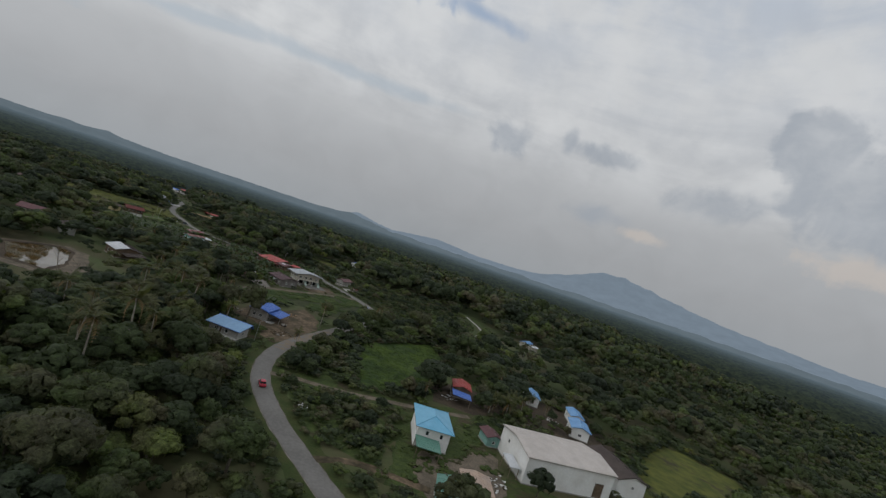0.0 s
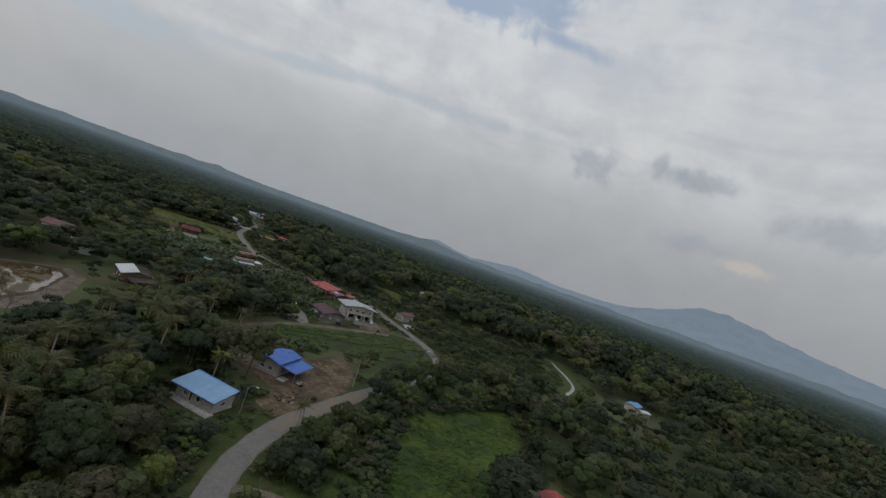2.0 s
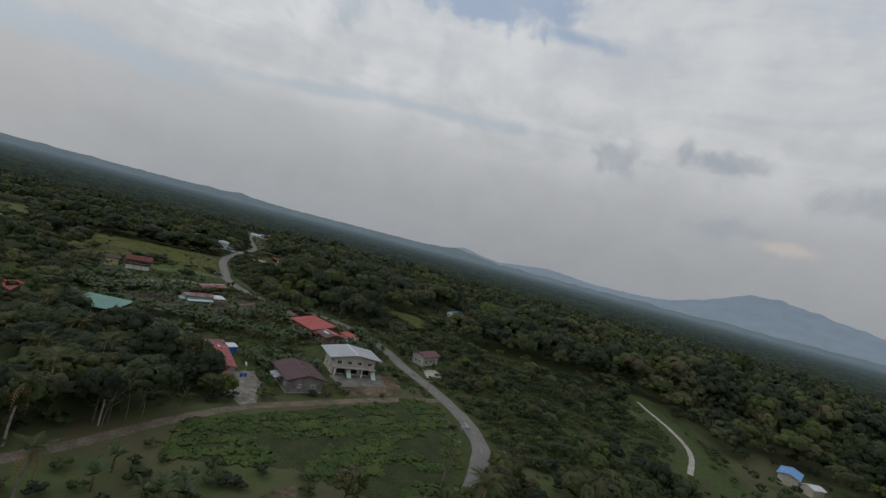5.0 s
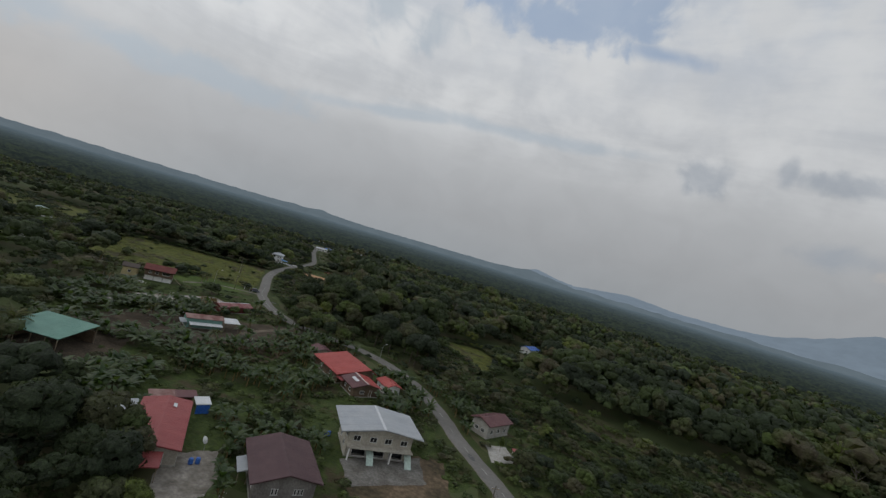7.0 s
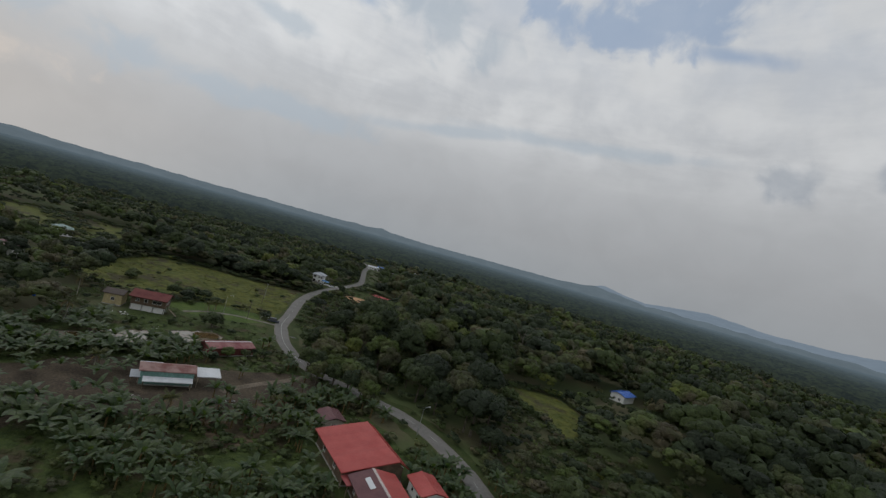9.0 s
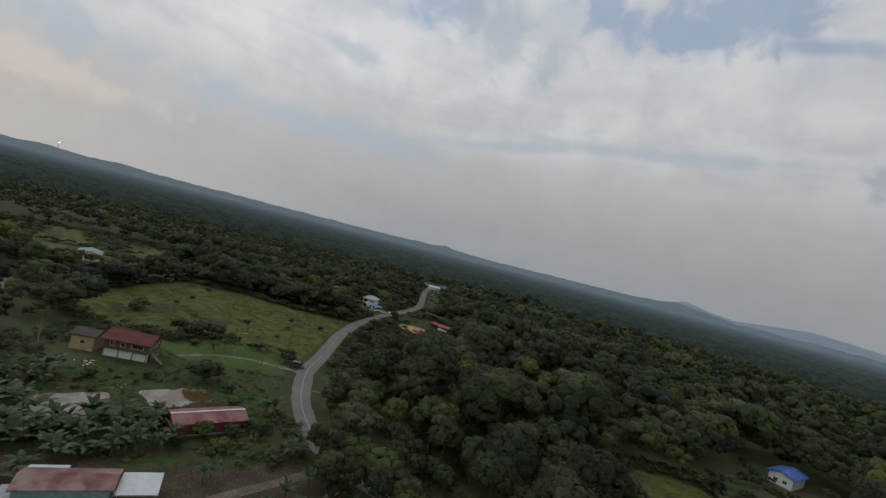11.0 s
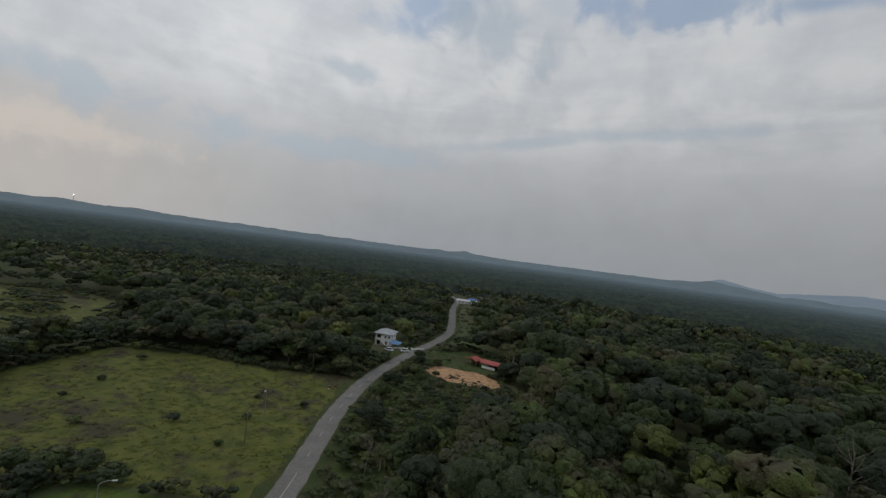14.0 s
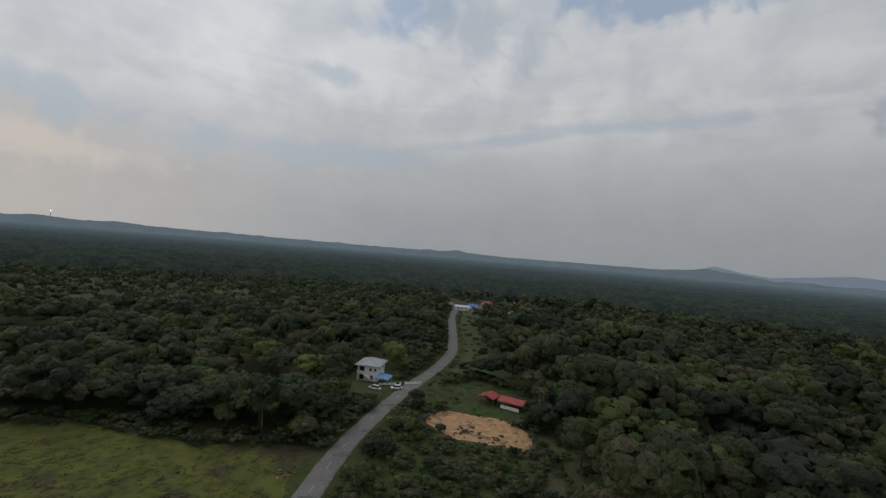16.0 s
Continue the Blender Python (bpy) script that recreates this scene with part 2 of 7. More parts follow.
MAT["rough_grass"] = shader("rough_grass", lambda n, p: n.mix(n.smooth(n.noise(p, 0.10, 6.0, 0.68), 0.50, 0.66), n.mix(n.smooth(n.noise(p, 0.6, 6.0, 0.7), 0.35, 0.65), (0.030, 0.047, 0.011), (0.058, 0.082, 0.018)), n.mix(n.noise(p, 0.8, 4.0), (0.040, 0.034, 0.016), (0.068, 0.052, 0.028))), 0.95, bump=1.0, bump_scale=1.5, depth=0.3)
MAT["furrow"] = shader("furrow", two_tone((0.026, 0.036, 0.010), (0.042, 0.052, 0.015), 0.2, 2.0, 0.4), 0.95, bump=0.8, bump_scale=2.0)
MAT["crop"] = shader("crop", two_tone((0.031, 0.057, 0.011), (0.063, 0.088, 0.018), 0.16, 2.0, 0.4), 0.9, bump=0.8, bump_scale=2.0)
MAT["earth"] = shader("earth", two_tone((0.165, 0.118, 0.075), (0.060, 0.048, 0.026), 0.13, 0.8, 0.4), 0.95, bump=0.8, bump_scale=1.6)
MAT["sand"] = shader("sand", lambda n, p: n.mix(n.smooth(n.noise(p, 0.19, 6.0, 0.7), 0.52, 0.64), n.mix(n.smooth(n.noise(p, 0.5, 5.0, 0.65), 0.35, 0.68), (0.47, 0.28, 0.145), (0.31, 0.18, 0.095)), n.mix(n.noise(p, 0.8, 4.0), (0.105, 0.08, 0.042), (0.155, 0.12, 0.06))), 0.95, bump=0.9, bump_scale=1.2)
MAT["dark_earth"] = shader("dark_earth", two_tone((0.054, 0.040, 0.027), (0.086, 0.066, 0.043), 0.2, 1.8, 0.4), 0.95, bump=0.7)
MAT["asphalt"] = shader("asphalt", lambda n, p: n.mix(1.0, n.mix(n.smooth(n.noise(p, 0.16, 5.0), 0.3, 0.7), (0.140, 0.133, 0.122), (0.176, 0.167, 0.154)), n.smooth(n.noise(p, 1.4, 4.0), 0.25, 0.75, 0.85, 1.1), "MULTIPLY"), 0.85, bump=0.2, bump_scale=12.0)
MAT["road_dirt"] = shader("road_dirt", lambda n, p: n.mix(n.smooth(n.noise(p, 0.4, 5.0, 0.65), 0.36, 0.62), (0.15, 0.147, 0.142), (0.19, 0.145, 0.10)), 0.9, bump=0.3)
MAT["asphalt_patch"] = shader("asphalt_patch", two_tone((0.10, 0.10, 0.098), (0.14, 0.14, 0.135), 0.8, 5.0), 0.9)
MAT["gravel"] = shader("gravel", two_tone((0.21, 0.19, 0.165), (0.125, 0.112, 0.09), 0.35, 3.0, 0.35), 0.95, bump=0.6)
MAT["concrete"] = shader("concrete", two_tone((0.42, 0.40, 0.37), (0.30, 0.29, 0.26), 0.3, 2.5, 0.3), 0.9, bump=0.25)
MAT["yard_pale"] = shader("yard_pale", two_tone((0.30, 0.275, 0.24), (0.17, 0.15, 0.125), 0.4, 1.6, 0.35), 0.95, bump=0.4)
MAT["slab"] = shader("slab", two_tone((0.19, 0.18, 0.165), (0.125, 0.115, 0.10), 0.35, 2.2, 0.3), 0.9, bump=0.3)
MAT["track"] = shader("track", two_tone((0.18, 0.145, 0.108), (0.115, 0.095, 0.068), 0.25, 2.5, 0.35), 0.95, bump=0.5)
MAT["paint_line"] = shader("paint_line", two_tone((0.46, 0.46, 0.43), (0.34, 0.34, 0.32), 1.5, 8.0, 0.25), 0.8)
# pale noise patches are sky reflections painted into the brown base colour
MAT["pond_water"] = shader("pond_water", lambda n, p: n.mix(n.smooth(n.noise(p, 0.16, 3.0), 0.46, 0.54), (0.095, 0.062, 0.028), (0.165, 0.145, 0.108)), 0.05, spec=0.6)


def sheet(name, a, b, rough=0.45, metal=0.0):
    """Painted roofing sheet: faded patches, streaks and a difference from sheet to sheet."""
    def colour(n, place):
        base = n.mix(n.smooth(n.noise(place, 0.35, 4.0), 0.3, 0.7), a, b)
        each = n.smooth(n.add("ShaderNodeObjectInfo").outputs["Random"], 0.0, 1.0, 0.965, 1.03)
        streak = n.smooth(n.noise(place, 2.4, 4.0), 0.25, 0.8, 0.92, 1.05)
        return n.mix(1.0, n.mix(1.0, base, each, "MULTIPLY"), streak, "MULTIPLY")
    return shader(name, colour, rough, metal)


MAT["roof_blue"] = sheet("roof_blue", (0.065, 0.155, 0.47), (0.085, 0.18, 0.50))
MAT["roof_sky"] = sheet("roof_sky", (0.16, 0.33, 0.58), (0.20, 0.38, 0.62))
MAT["roof_pale_blue"] = sheet("roof_pale_blue", (0.20, 0.345, 0.52), (0.235, 0.385, 0.56))
MAT["roof_cyan"] = sheet("roof_cyan", (0.14, 0.38, 0.55), (0.18, 0.43, 0.60))
MAT["roof_red"] = sheet("roof_red", (0.35, 0.060, 0.052), (0.40, 0.082, 0.072))
MAT["roof_pink"] = sheet("roof_pink", (0.27, 0.062, 0.062), (0.31, 0.08, 0.078))
MAT["roof_maroon"] = sheet("roof_maroon", (0.11, 0.045, 0.05), (0.145, 0.065, 0.065))
MAT["roof_wine"] = sheet("roof_wine", (0.11, 0.024, 0.024), (0.15, 0.045, 0.036), 0.75)
MAT["roof_faded"] = sheet("roof_faded", (0.20, 0.06, 0.065), (0.30, 0.16, 0.15), 0.7)
MAT["roof_brown"] = sheet("roof_brown", (0.082, 0.045, 0.05), (0.105, 0.06, 0.062), 0.55)
MAT["roof_dark"] = sheet("roof_dark", (0.06, 0.045, 0.04), (0.085, 0.065, 0.055), 0.7)
MAT["roof_grey"] = sheet("roof_grey", (0.315, 0.335, 0.36), (0.37, 0.385, 0.40), 0.4)
MAT["roof_sage"] = sheet("roof_sage", (0.27, 0.36, 0.335), (0.32, 0.41, 0.385), 0.5)
MAT["roof_white"] = sheet("roof_white", (0.53, 0.55, 0.57), (0.60, 0.61, 0.62), 0.4)
MAT["roof_cream"] = sheet("roof_cream", (0.468, 0.423, 0.387), (0.522, 0.477, 0.441), 0.6)
MAT["roof_green"] = sheet("roof_green", (0.10, 0.225, 0.18), (0.13, 0.265, 0.21), 0.45)
MAT["roof_tan"] = sheet("roof_tan", (0.45, 0.33, 0.25), (0.38, 0.30, 0.25), 0.6)
MAT["roof_rust"] = sheet("roof_rust", (0.16, 0.06, 0.05), (0.30, 0.20, 0.18), 0.7)
MAT["wall_white"] = shader("wall_white", two_tone((0.82, 0.82, 0.80), (0.74, 0.73, 0.70), 0.25, 2.0, 0.06), 0.85)
MAT["wall_grey"] = shader("wall_grey", two_tone((0.40, 0.39, 0.36), (0.33, 0.31, 0.28), 0.3, 2.5, 0.2), 0.9)
MAT["wall_cream"] = shader("wall_cream", two_tone((0.47, 0.44, 0.37), (0.37, 0.34, 0.285), 0.3, 2.5, 0.2), 0.9)
MAT["wall_yellow"] = shader("wall_yellow", two_tone((0.50, 0.42, 0.22), (0.42, 0.35, 0.20), 0.3, 2.5, 0.2), 0.9)
MAT["wall_teal"] = shader("wall_teal", two_tone((0.22, 0.40, 0.36), (0.18, 0.33, 0.29), 0.4, 2.5, 0.2), 0.85)
MAT["wall_mint"] = shader("wall_mint", two_tone((0.46, 0.56, 0.50), (0.34, 0.42, 0.37), 0.4, 2.5, 0.2), 0.85)
MAT["wall_board"] = shader("wall_board", two_tone((0.24, 0.225, 0.21), (0.17, 0.155, 0.145), 0.5, 3.5, 0.25), 0.85)
MAT["wall_wood"] = shader("wall_wood", two_tone((0.17, 0.12, 0.08), (0.11, 0.08, 0.055), 0.5, 4.0, 0.3), 0.85)
MAT["wall_red"] = shader("wall_red", two_tone((0.20, 0.06, 0.05), (0.14, 0.05, 0.04), 0.5, 4.0, 0.3), 0.85)
MAT["glass_dark"] = shader("glass_dark", two_tone((0.02, 0.022, 0.025), (0.035, 0.035, 0.035), 0.5, 3.0), 0.12, spec=0.6)
MAT["frame_white"] = shader("frame_white", two_tone((0.68, 0.68, 0.66), (0.58, 0.58, 0.56), 0.7, 4.0, 0.15), 0.6)
MAT["tarp_blue"] = shader("tarp_blue", two_tone((0.03, 0.12, 0.5), (0.05, 0.17, 0.55), 0.7, 4.0, 0.3), 0.5)
MAT["plastic_blue"] = shader("plastic_blue", two_tone((0.04, 0.12, 0.42), (0.05, 0.15, 0.46), 0.7, 4.0, 0.2), 0.4)
MAT["junk"] = shader("junk", two_tone((0.40, 0.38, 0.35), (0.16, 0.13, 0.11), 0.9, 4.0, 0.4), 0.8)
MAT["timber"] = shader("timber", two_tone((0.30, 0.24, 0.17), (0.20, 0.16, 0.11), 0.9, 6.0, 0.3), 0.85)
MAT["galvanised"] = shader("galvanised", two_tone((0.45, 0.46, 0.47), (0.36, 0.37, 0.38), 0.9, 6.0, 0.2), 0.45, 0.6)
MAT["car_red"] = shader("car_red", two_tone((0.38, 0.03, 0.05), (0.34, 0.025, 0.045), 0.5, 3.0, 0.05), 0.25, spec=0.6)
MAT["car_dark"] = shader("car_dark", two_tone((0.06, 0.07, 0.085), (0.05, 0.06, 0.075), 0.5, 3.0, 0.05), 0.25, spec=0.6)
MAT["car_white"] = shader("car_white", two_tone((0.78, 0.79, 0.80), (0.74, 0.75, 0.76), 0.5, 3.0, 0.05), 0.25, spec=0.6)
MAT["rubber"] = shader("rubber", two_tone((0.02, 0.02, 0.02), (0.03, 0.03, 0.03), 1.0, 9.0, 0.1), 0.85)


def haze_glow(name, far, reach):
    """Backdrop seen through kilometres of air: that haze is painted on as emission, more the farther it lies."""
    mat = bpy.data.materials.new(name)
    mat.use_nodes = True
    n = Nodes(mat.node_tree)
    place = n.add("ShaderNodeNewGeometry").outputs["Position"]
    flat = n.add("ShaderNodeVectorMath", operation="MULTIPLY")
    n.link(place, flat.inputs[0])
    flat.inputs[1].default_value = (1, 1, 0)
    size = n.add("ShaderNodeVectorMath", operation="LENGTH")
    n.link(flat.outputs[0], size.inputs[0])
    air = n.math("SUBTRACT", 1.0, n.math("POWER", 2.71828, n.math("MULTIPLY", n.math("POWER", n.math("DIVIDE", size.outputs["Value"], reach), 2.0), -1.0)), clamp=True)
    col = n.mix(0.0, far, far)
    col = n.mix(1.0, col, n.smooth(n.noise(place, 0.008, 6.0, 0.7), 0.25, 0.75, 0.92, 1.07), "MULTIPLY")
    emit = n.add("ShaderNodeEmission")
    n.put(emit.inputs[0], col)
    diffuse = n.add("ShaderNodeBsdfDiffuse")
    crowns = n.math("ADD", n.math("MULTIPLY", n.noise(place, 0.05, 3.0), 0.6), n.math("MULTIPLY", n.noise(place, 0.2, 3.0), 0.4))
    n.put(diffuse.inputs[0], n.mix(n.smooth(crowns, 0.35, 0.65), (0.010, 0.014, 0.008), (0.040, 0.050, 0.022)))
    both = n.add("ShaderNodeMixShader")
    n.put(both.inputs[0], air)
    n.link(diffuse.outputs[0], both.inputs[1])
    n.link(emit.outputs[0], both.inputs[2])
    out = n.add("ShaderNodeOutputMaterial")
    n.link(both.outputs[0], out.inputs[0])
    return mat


# emitted haze colours, with the reach in metres over which they build up
MAT["far_plain"] = haze_glow("far_plain", (0.108, 0.146, 0.176), 2700.0)
MAT["far_ridge"] = haze_glow("far_ridge", (0.114, 0.147, 0.171), 1500.0)
MAT["far_hills"] = haze_glow("far_hills", (0.168, 0.213, 0.262), 1500.0)


# ---- building blocks ----
def mesh_object(name, mesh, parent=None, at=None):
    ob = new(name, mesh)
    if parent is not None:
        ob.parent = parent
    if at is not None:
        ob.matrix_basis = at
    return ob


def part(name, bm, material, parent=None, label="", at=None):
    """Links a bmesh as one mesh object under a thing or a part."""
    mesh = bpy.data.meshes.new(name)
    bm.to_mesh(mesh)
    bm.free()
    mesh.materials.append(material)
    ob = mesh_object(name, mesh, parent, at)
    if label:
        tagged(ob, label)
    return ob


def thing(name, x, y, yaw, label, category, group="", z=0.0, kind=""):
    ob = new(name)
    ob.empty_display_size = 0.5
    ob.matrix_basis = pose(x, y, z, 0, 0, yaw)
    return tagged(ob, label, category, group, kind)


def box(bm, cx, cy, cz, sx, sy, sz, turn=None):
    m = Matrix.Translation((cx, cy, cz))
    if turn is not None:
        m = m @ turn
    return bmesh.ops.create_cube(bm, size=1.0, matrix=m @ Matrix.Diagonal((sx, sy, sz, 1)))["verts"]


def boxes(*rows):
    bm = bmesh.new()
    for row in rows:
        box(bm, *row)
    return bm


def rod(bm, a, b, r0, r1=None, sides=7):
    """A tapered round bar from a to b."""
    a, b = Vector(a), Vector(b)
    axis = b - a
    m = Matrix.Translation((a + b) / 2) @ axis.to_track_quat("Z", "Y").to_matrix().to_4x4()
    bmesh.ops.create_cone(bm, cap_ends=True, segments=sides, radius1=r0, radius2=r0 if r1 is None else r1, depth=axis.length, matrix=m)


def slab(bm, points, thick):
    """A plate with the given upper outline (counter-clockwise from above)."""
    top = [bm.verts.new(p) for p in points]
    low = [bm.verts.new((p[0], p[1], p[2] - thick)) for p in points]
    bm.faces.new(top)
    bm.faces.new(low[::-1])
    for i in range(len(top)):
        j = (i + 1) % len(top)
        bm.faces.new((top[i], low[i], low[j], top[j]))


def raw_mesh(name, verts, quads, material, tint=None):
    """A mesh from numpy arrays of points and of quads or triangles."""
    mesh = bpy.data.meshes.new(name)
    verts, quads = np.asarray(verts, np.float32), np.asarray(quads, np.int32)
    count, sides = quads.shape
    mesh.vertices.add(len(verts))
    mesh.vertices.foreach_set("co", verts.ravel())
    mesh.loops.add(count * sides)
    mesh.loops.foreach_set("vertex_index", quads.ravel())
    mesh.polygons.add(count)
    mesh.polygons.foreach_set("loop_start", np.arange(0, count * sides, sides, dtype=np.int32))
    if tint is not None:
        layer = mesh.attributes.new("tint", "FLOAT", "POINT")
        layer.data.foreach_set("value", np.asarray(tint, np.float32))
    mesh.update(calc_edges=True)
    mesh.materials.append(material)
    return mesh


def smooth_line(points, step=2.0):
    """A Catmull-Rom line through the points, sampled about every step metres."""
    pts = np.array(points, float)
    pts = np.vstack([2 * pts[0] - pts[1], pts, 2 * pts[-1] - pts[-2]])
    out = []
    for i in range(1, len(pts) - 2):
        p0, p1, p2, p3 = pts[i - 1 : i + 3]
        for u in np.linspace(0, 1, max(2, int(np.linalg.norm(p2 - p1) / step)), endpoint=False):
            out.append(0.5 * (2 * p1 + (p2 - p0) * u + (2 * p0 - 5 * p1 + 4 * p2 - p3) * u**2 + (3 * p1 - p0 - 3 * p2 + p3) * u**3))
    return np.array(out + [pts[-2]])


def inside(poly, x, y):
    """Which of the points lie in the polygon."""
    poly = np.array(poly, float)
    hit = np.zeros(np.shape(x), bool)
    j = len(poly) - 1
    for i in range(len(poly)):
        (xi, yi), (xj, yj) = poly[i], poly[j]
        cross = ((yi > y) != (yj > y)) & (x < (xj - xi) * (y - yi) / (yj - yi + 1e-12) + xi)
        hit ^= cross
        j = i
    return hit


def to_line(line, x, y):
    """The distance of the points from a sampled line."""
    best = np.full(np.shape(x), 1e9)
    for px, py in line:
        best = np.minimum(best, (x - px) ** 2 + (y - py) ** 2)
    return np.sqrt(best)


# ---- ground, roads, fields, water ----
ROAD = smooth_line([(120, -60), (84, -14), (52, 22), (24, 52), (8, 69), (-5, 82), (-17, 95), (-26, 106), (-35, 120), (-40, 134), (-42, 149), (-41, 163), (-37, 184), (-32, 205), (-27, 225), (-23, 240),
                    (-23.8, 257), (-25, 265), (-30, 276), (-35.5, 284.5), (-43, 293.3), (-51, 301.5), (-67, 316), (-80, 330), (-98, 345), (-120, 354), (-140, 354), (-156, 351.8), (-168, 353), (-180, 357), (-191, 362.6), (-203, 371), (-211, 377.8), (-220, 388),
                    (-227, 395.5), (-250, 420), (-273, 451), (-294, 490), (-311, 527), (-332, 561), (-376, 612), (-412, 654), (-440, 691), (-470, 722), (-540, 775)])
LANE_SOUTH = smooth_line([(-37, 128), (-30, 131), (-22, 131.5), (-10, 134), (2, 138), (14, 142), (26, 147)])
LANE_WEST = smooth_line([(-42, 293), (-49, 286), (-57, 276), (-67, 262), (-75, 250), (-81, 241), (-85, 232), (-88, 222), (-90, 213), (-92, 202), (-97, 188), (-108, 170)])
PATH_EAST = smooth_line([(39, 392), (41, 380), (45, 362), (47, 348), (47.5, 334), (45, 320), (40, 304)])
DRIVE_NORTH = smooth_line([(-207, 374), (-214, 368), (-221, 362), (-226, 352), (-226, 342)])
LANE_SHED = smooth_line([(-161, 353), (-158, 348), (-157, 338), (-157, 326), (-156, 316)])
RUT_SOUTH = smooth_line([(-12, 92), (-4, 96), (5, 96), (14, 95)])

MEADOW_NORTH = [(-305, 340), (-322, 360), (-337, 382), (-317, 405), (-291, 420), (-276, 441), (-262, 428), (-246, 410), (-228, 391), (-219, 380), (-224, 375), (-240, 362), (-245, 352), (-262, 330), (-285, 322)]
LAWN_NORTH = [(-238, 338), (-240, 360), (-224, 374), (-211, 369), (-213, 356), (-221, 344)]
YARD_NORTH = [(-221, 344), (-213, 356), (-207, 366), (-196, 359), (-184, 350), (-184, 343), (-190, 318), (-200, 305), (-215, 312), (-232, 326), (-238, 338)]
MEADOW_SOUTH = [(-20, 193), (-6, 214), (11, 235), (17, 206), (16, 180), (6, 156), (-6, 140), (-12, 141), (-17, 160)]
CROP_FIELD = [(-50, 285), (-42, 284), (-34, 268), (-28, 252), (-29, 238), (-36, 224), (-58, 222), (-79, 209), (-86, 222), (-79, 236), (-66, 257)]
EARTH_BLUE = [(-70, 176), (-71, 190), (-60, 201), (-55, 218), (-44, 206), (-40, 188), (-43, 164), (-46, 156), (-52, 158), (-55, 170)]
YARD_WHITE = [(-80, 279), (-70, 296), (-64, 299), (-55, 284), (-68, 266), (-74, 271)]
YARD_RED = [(-101, 254), (-97, 260), (-90, 254), (-84, 245), (-81, 240.5), (-84, 238), (-92, 241), (-97, 247)]
FIELD_EAST = [(-128, 424), (-120, 436), (-106, 447), (-90, 434), (-84, 398), (-90, 396), (-101, 412), (-112, 415)]
SAND_NORTH = [(-272, 481), (-270, 489), (-257, 497), (-243, 492), (-238, 485), (-246, 477), (-258, 470), (-267, 473)]
LAWN_HUT = [(-292, 497), (-289, 527), (-270, 524), (-255, 512), (-250, 498), (-262, 492), (-275, 488), (-283, 484)]
EARTH_SHED = [(-182, 276), (-186, 300), (-172, 316), (-157, 350), (-148, 345), (-146, 312), (-150, 296), (-164, 276)]
EARTH_WEST = [(-163, 166), (-152, 190), (-140, 187), (-122, 164), (-119, 148), (-142, 144)]
MEADOW_WHITE = [(78, 128), (92, 164), (120, 194), (140, 176), (137, 160), (108, 140)]
YARD_CYAN = [(4, 92), (3, 132), (20, 134), (34, 140), (33, 112), (34, 88)]
CLEAR_FAR = [(-438, 692), (-450, 735), (-474, 800), (-470, 860), (-420, 880), (-412, 800), (-400, 730), (-412, 698)]
FIELD_FAR = [(-356, 318), (-352, 345), (-366, 370), (-390, 396), (-430, 408), (-470, 385), (-488, 345), (-430, 322), (-385, 314)]
FIELD_FAR_WEST = [(-440, 280), (-470, 330), (-520, 330), (-500, 270)]
YARD_EAST = [(-60, 321), (-55, 326), (-50, 318), (-55, 312)]
PONDS = {"north": [(-203, 326), (-202, 340), (-194, 340), (-193, 333), (-192, 326)], "south": [(-206, 305), (-203, 320), (-193, 319), (-193, 307)],
         "far": [(-206, 292), (-203, 302), (-195, 303), (-196, 292)], "palms": [(-157, 167), (-150, 184), (-143, 181), (-130, 163), (-127, 152), (-140, 151)], "west": [(-127, 118), (-119, 134), (-110, 128), (-113, 116)]}
YARD_HALL = [(33, 88), (33, 113), (60, 112), (80, 128), (84, 108), (52, 84)]
OPEN = [YARD_HALL, MEADOW_NORTH, LAWN_NORTH, YARD_NORTH, MEADOW_SOUTH, CROP_FIELD, EARTH_BLUE, YARD_WHITE, YARD_RED, FIELD_EAST, SAND_NORTH, LAWN_HUT, EARTH_SHED, EARTH_WEST, MEADOW_WHITE,
        YARD_CYAN, CLEAR_FAR, FIELD_FAR, FIELD_FAR_WEST, YARD_EAST, *PONDS.values()]
LANES = [(ROAD, 5.4), (LANE_SOUTH, 2.6), (LANE_WEST, 3.4), (PATH_EAST, 9.0), (DRIVE_NORTH, 2.2), (LANE_SHED, 2.4), (RUT_SOUTH, 2.0)]


def build_ground():
    """One sheet to the horizon: fine near the village, coarser outward."""
    cx, cy = -150.0, 330.0
    radii = [0.0]
    while radii[-1] < 4950:
        radii.append(radii[-1] + max(9.0, radii[-1] * 0.045))
    radii[-1] = 4950.0
    turns = 180
    verts = [(cx, cy, 0.0)]
    for r in radii[1:]:
        for k in range(turns):
            a = 2 * math.pi * k / turns
            verts.append((cx + r * math.cos(a), cy + r * math.sin(a), 0.0))
    bm = bmesh.new()
    vs = [bm.verts.new(v) for v in verts]
    for k in range(turns):
        bm.faces.new((vs[0], vs[1 + k], vs[1 + (k + 1) % turns]))
    for i in range(len(radii) - 2):
        for k in range(turns):
            a, b = 1 + i * turns + k, 1 + i * turns + (k + 1) % turns
            bm.faces.new((vs[a], vs[a + turns], vs[b + turns], vs[b]))
    return tagged(part("ground", bm, MAT["ground"]), "dark green and brown undergrowth covered ground", "ground", kind="structure")


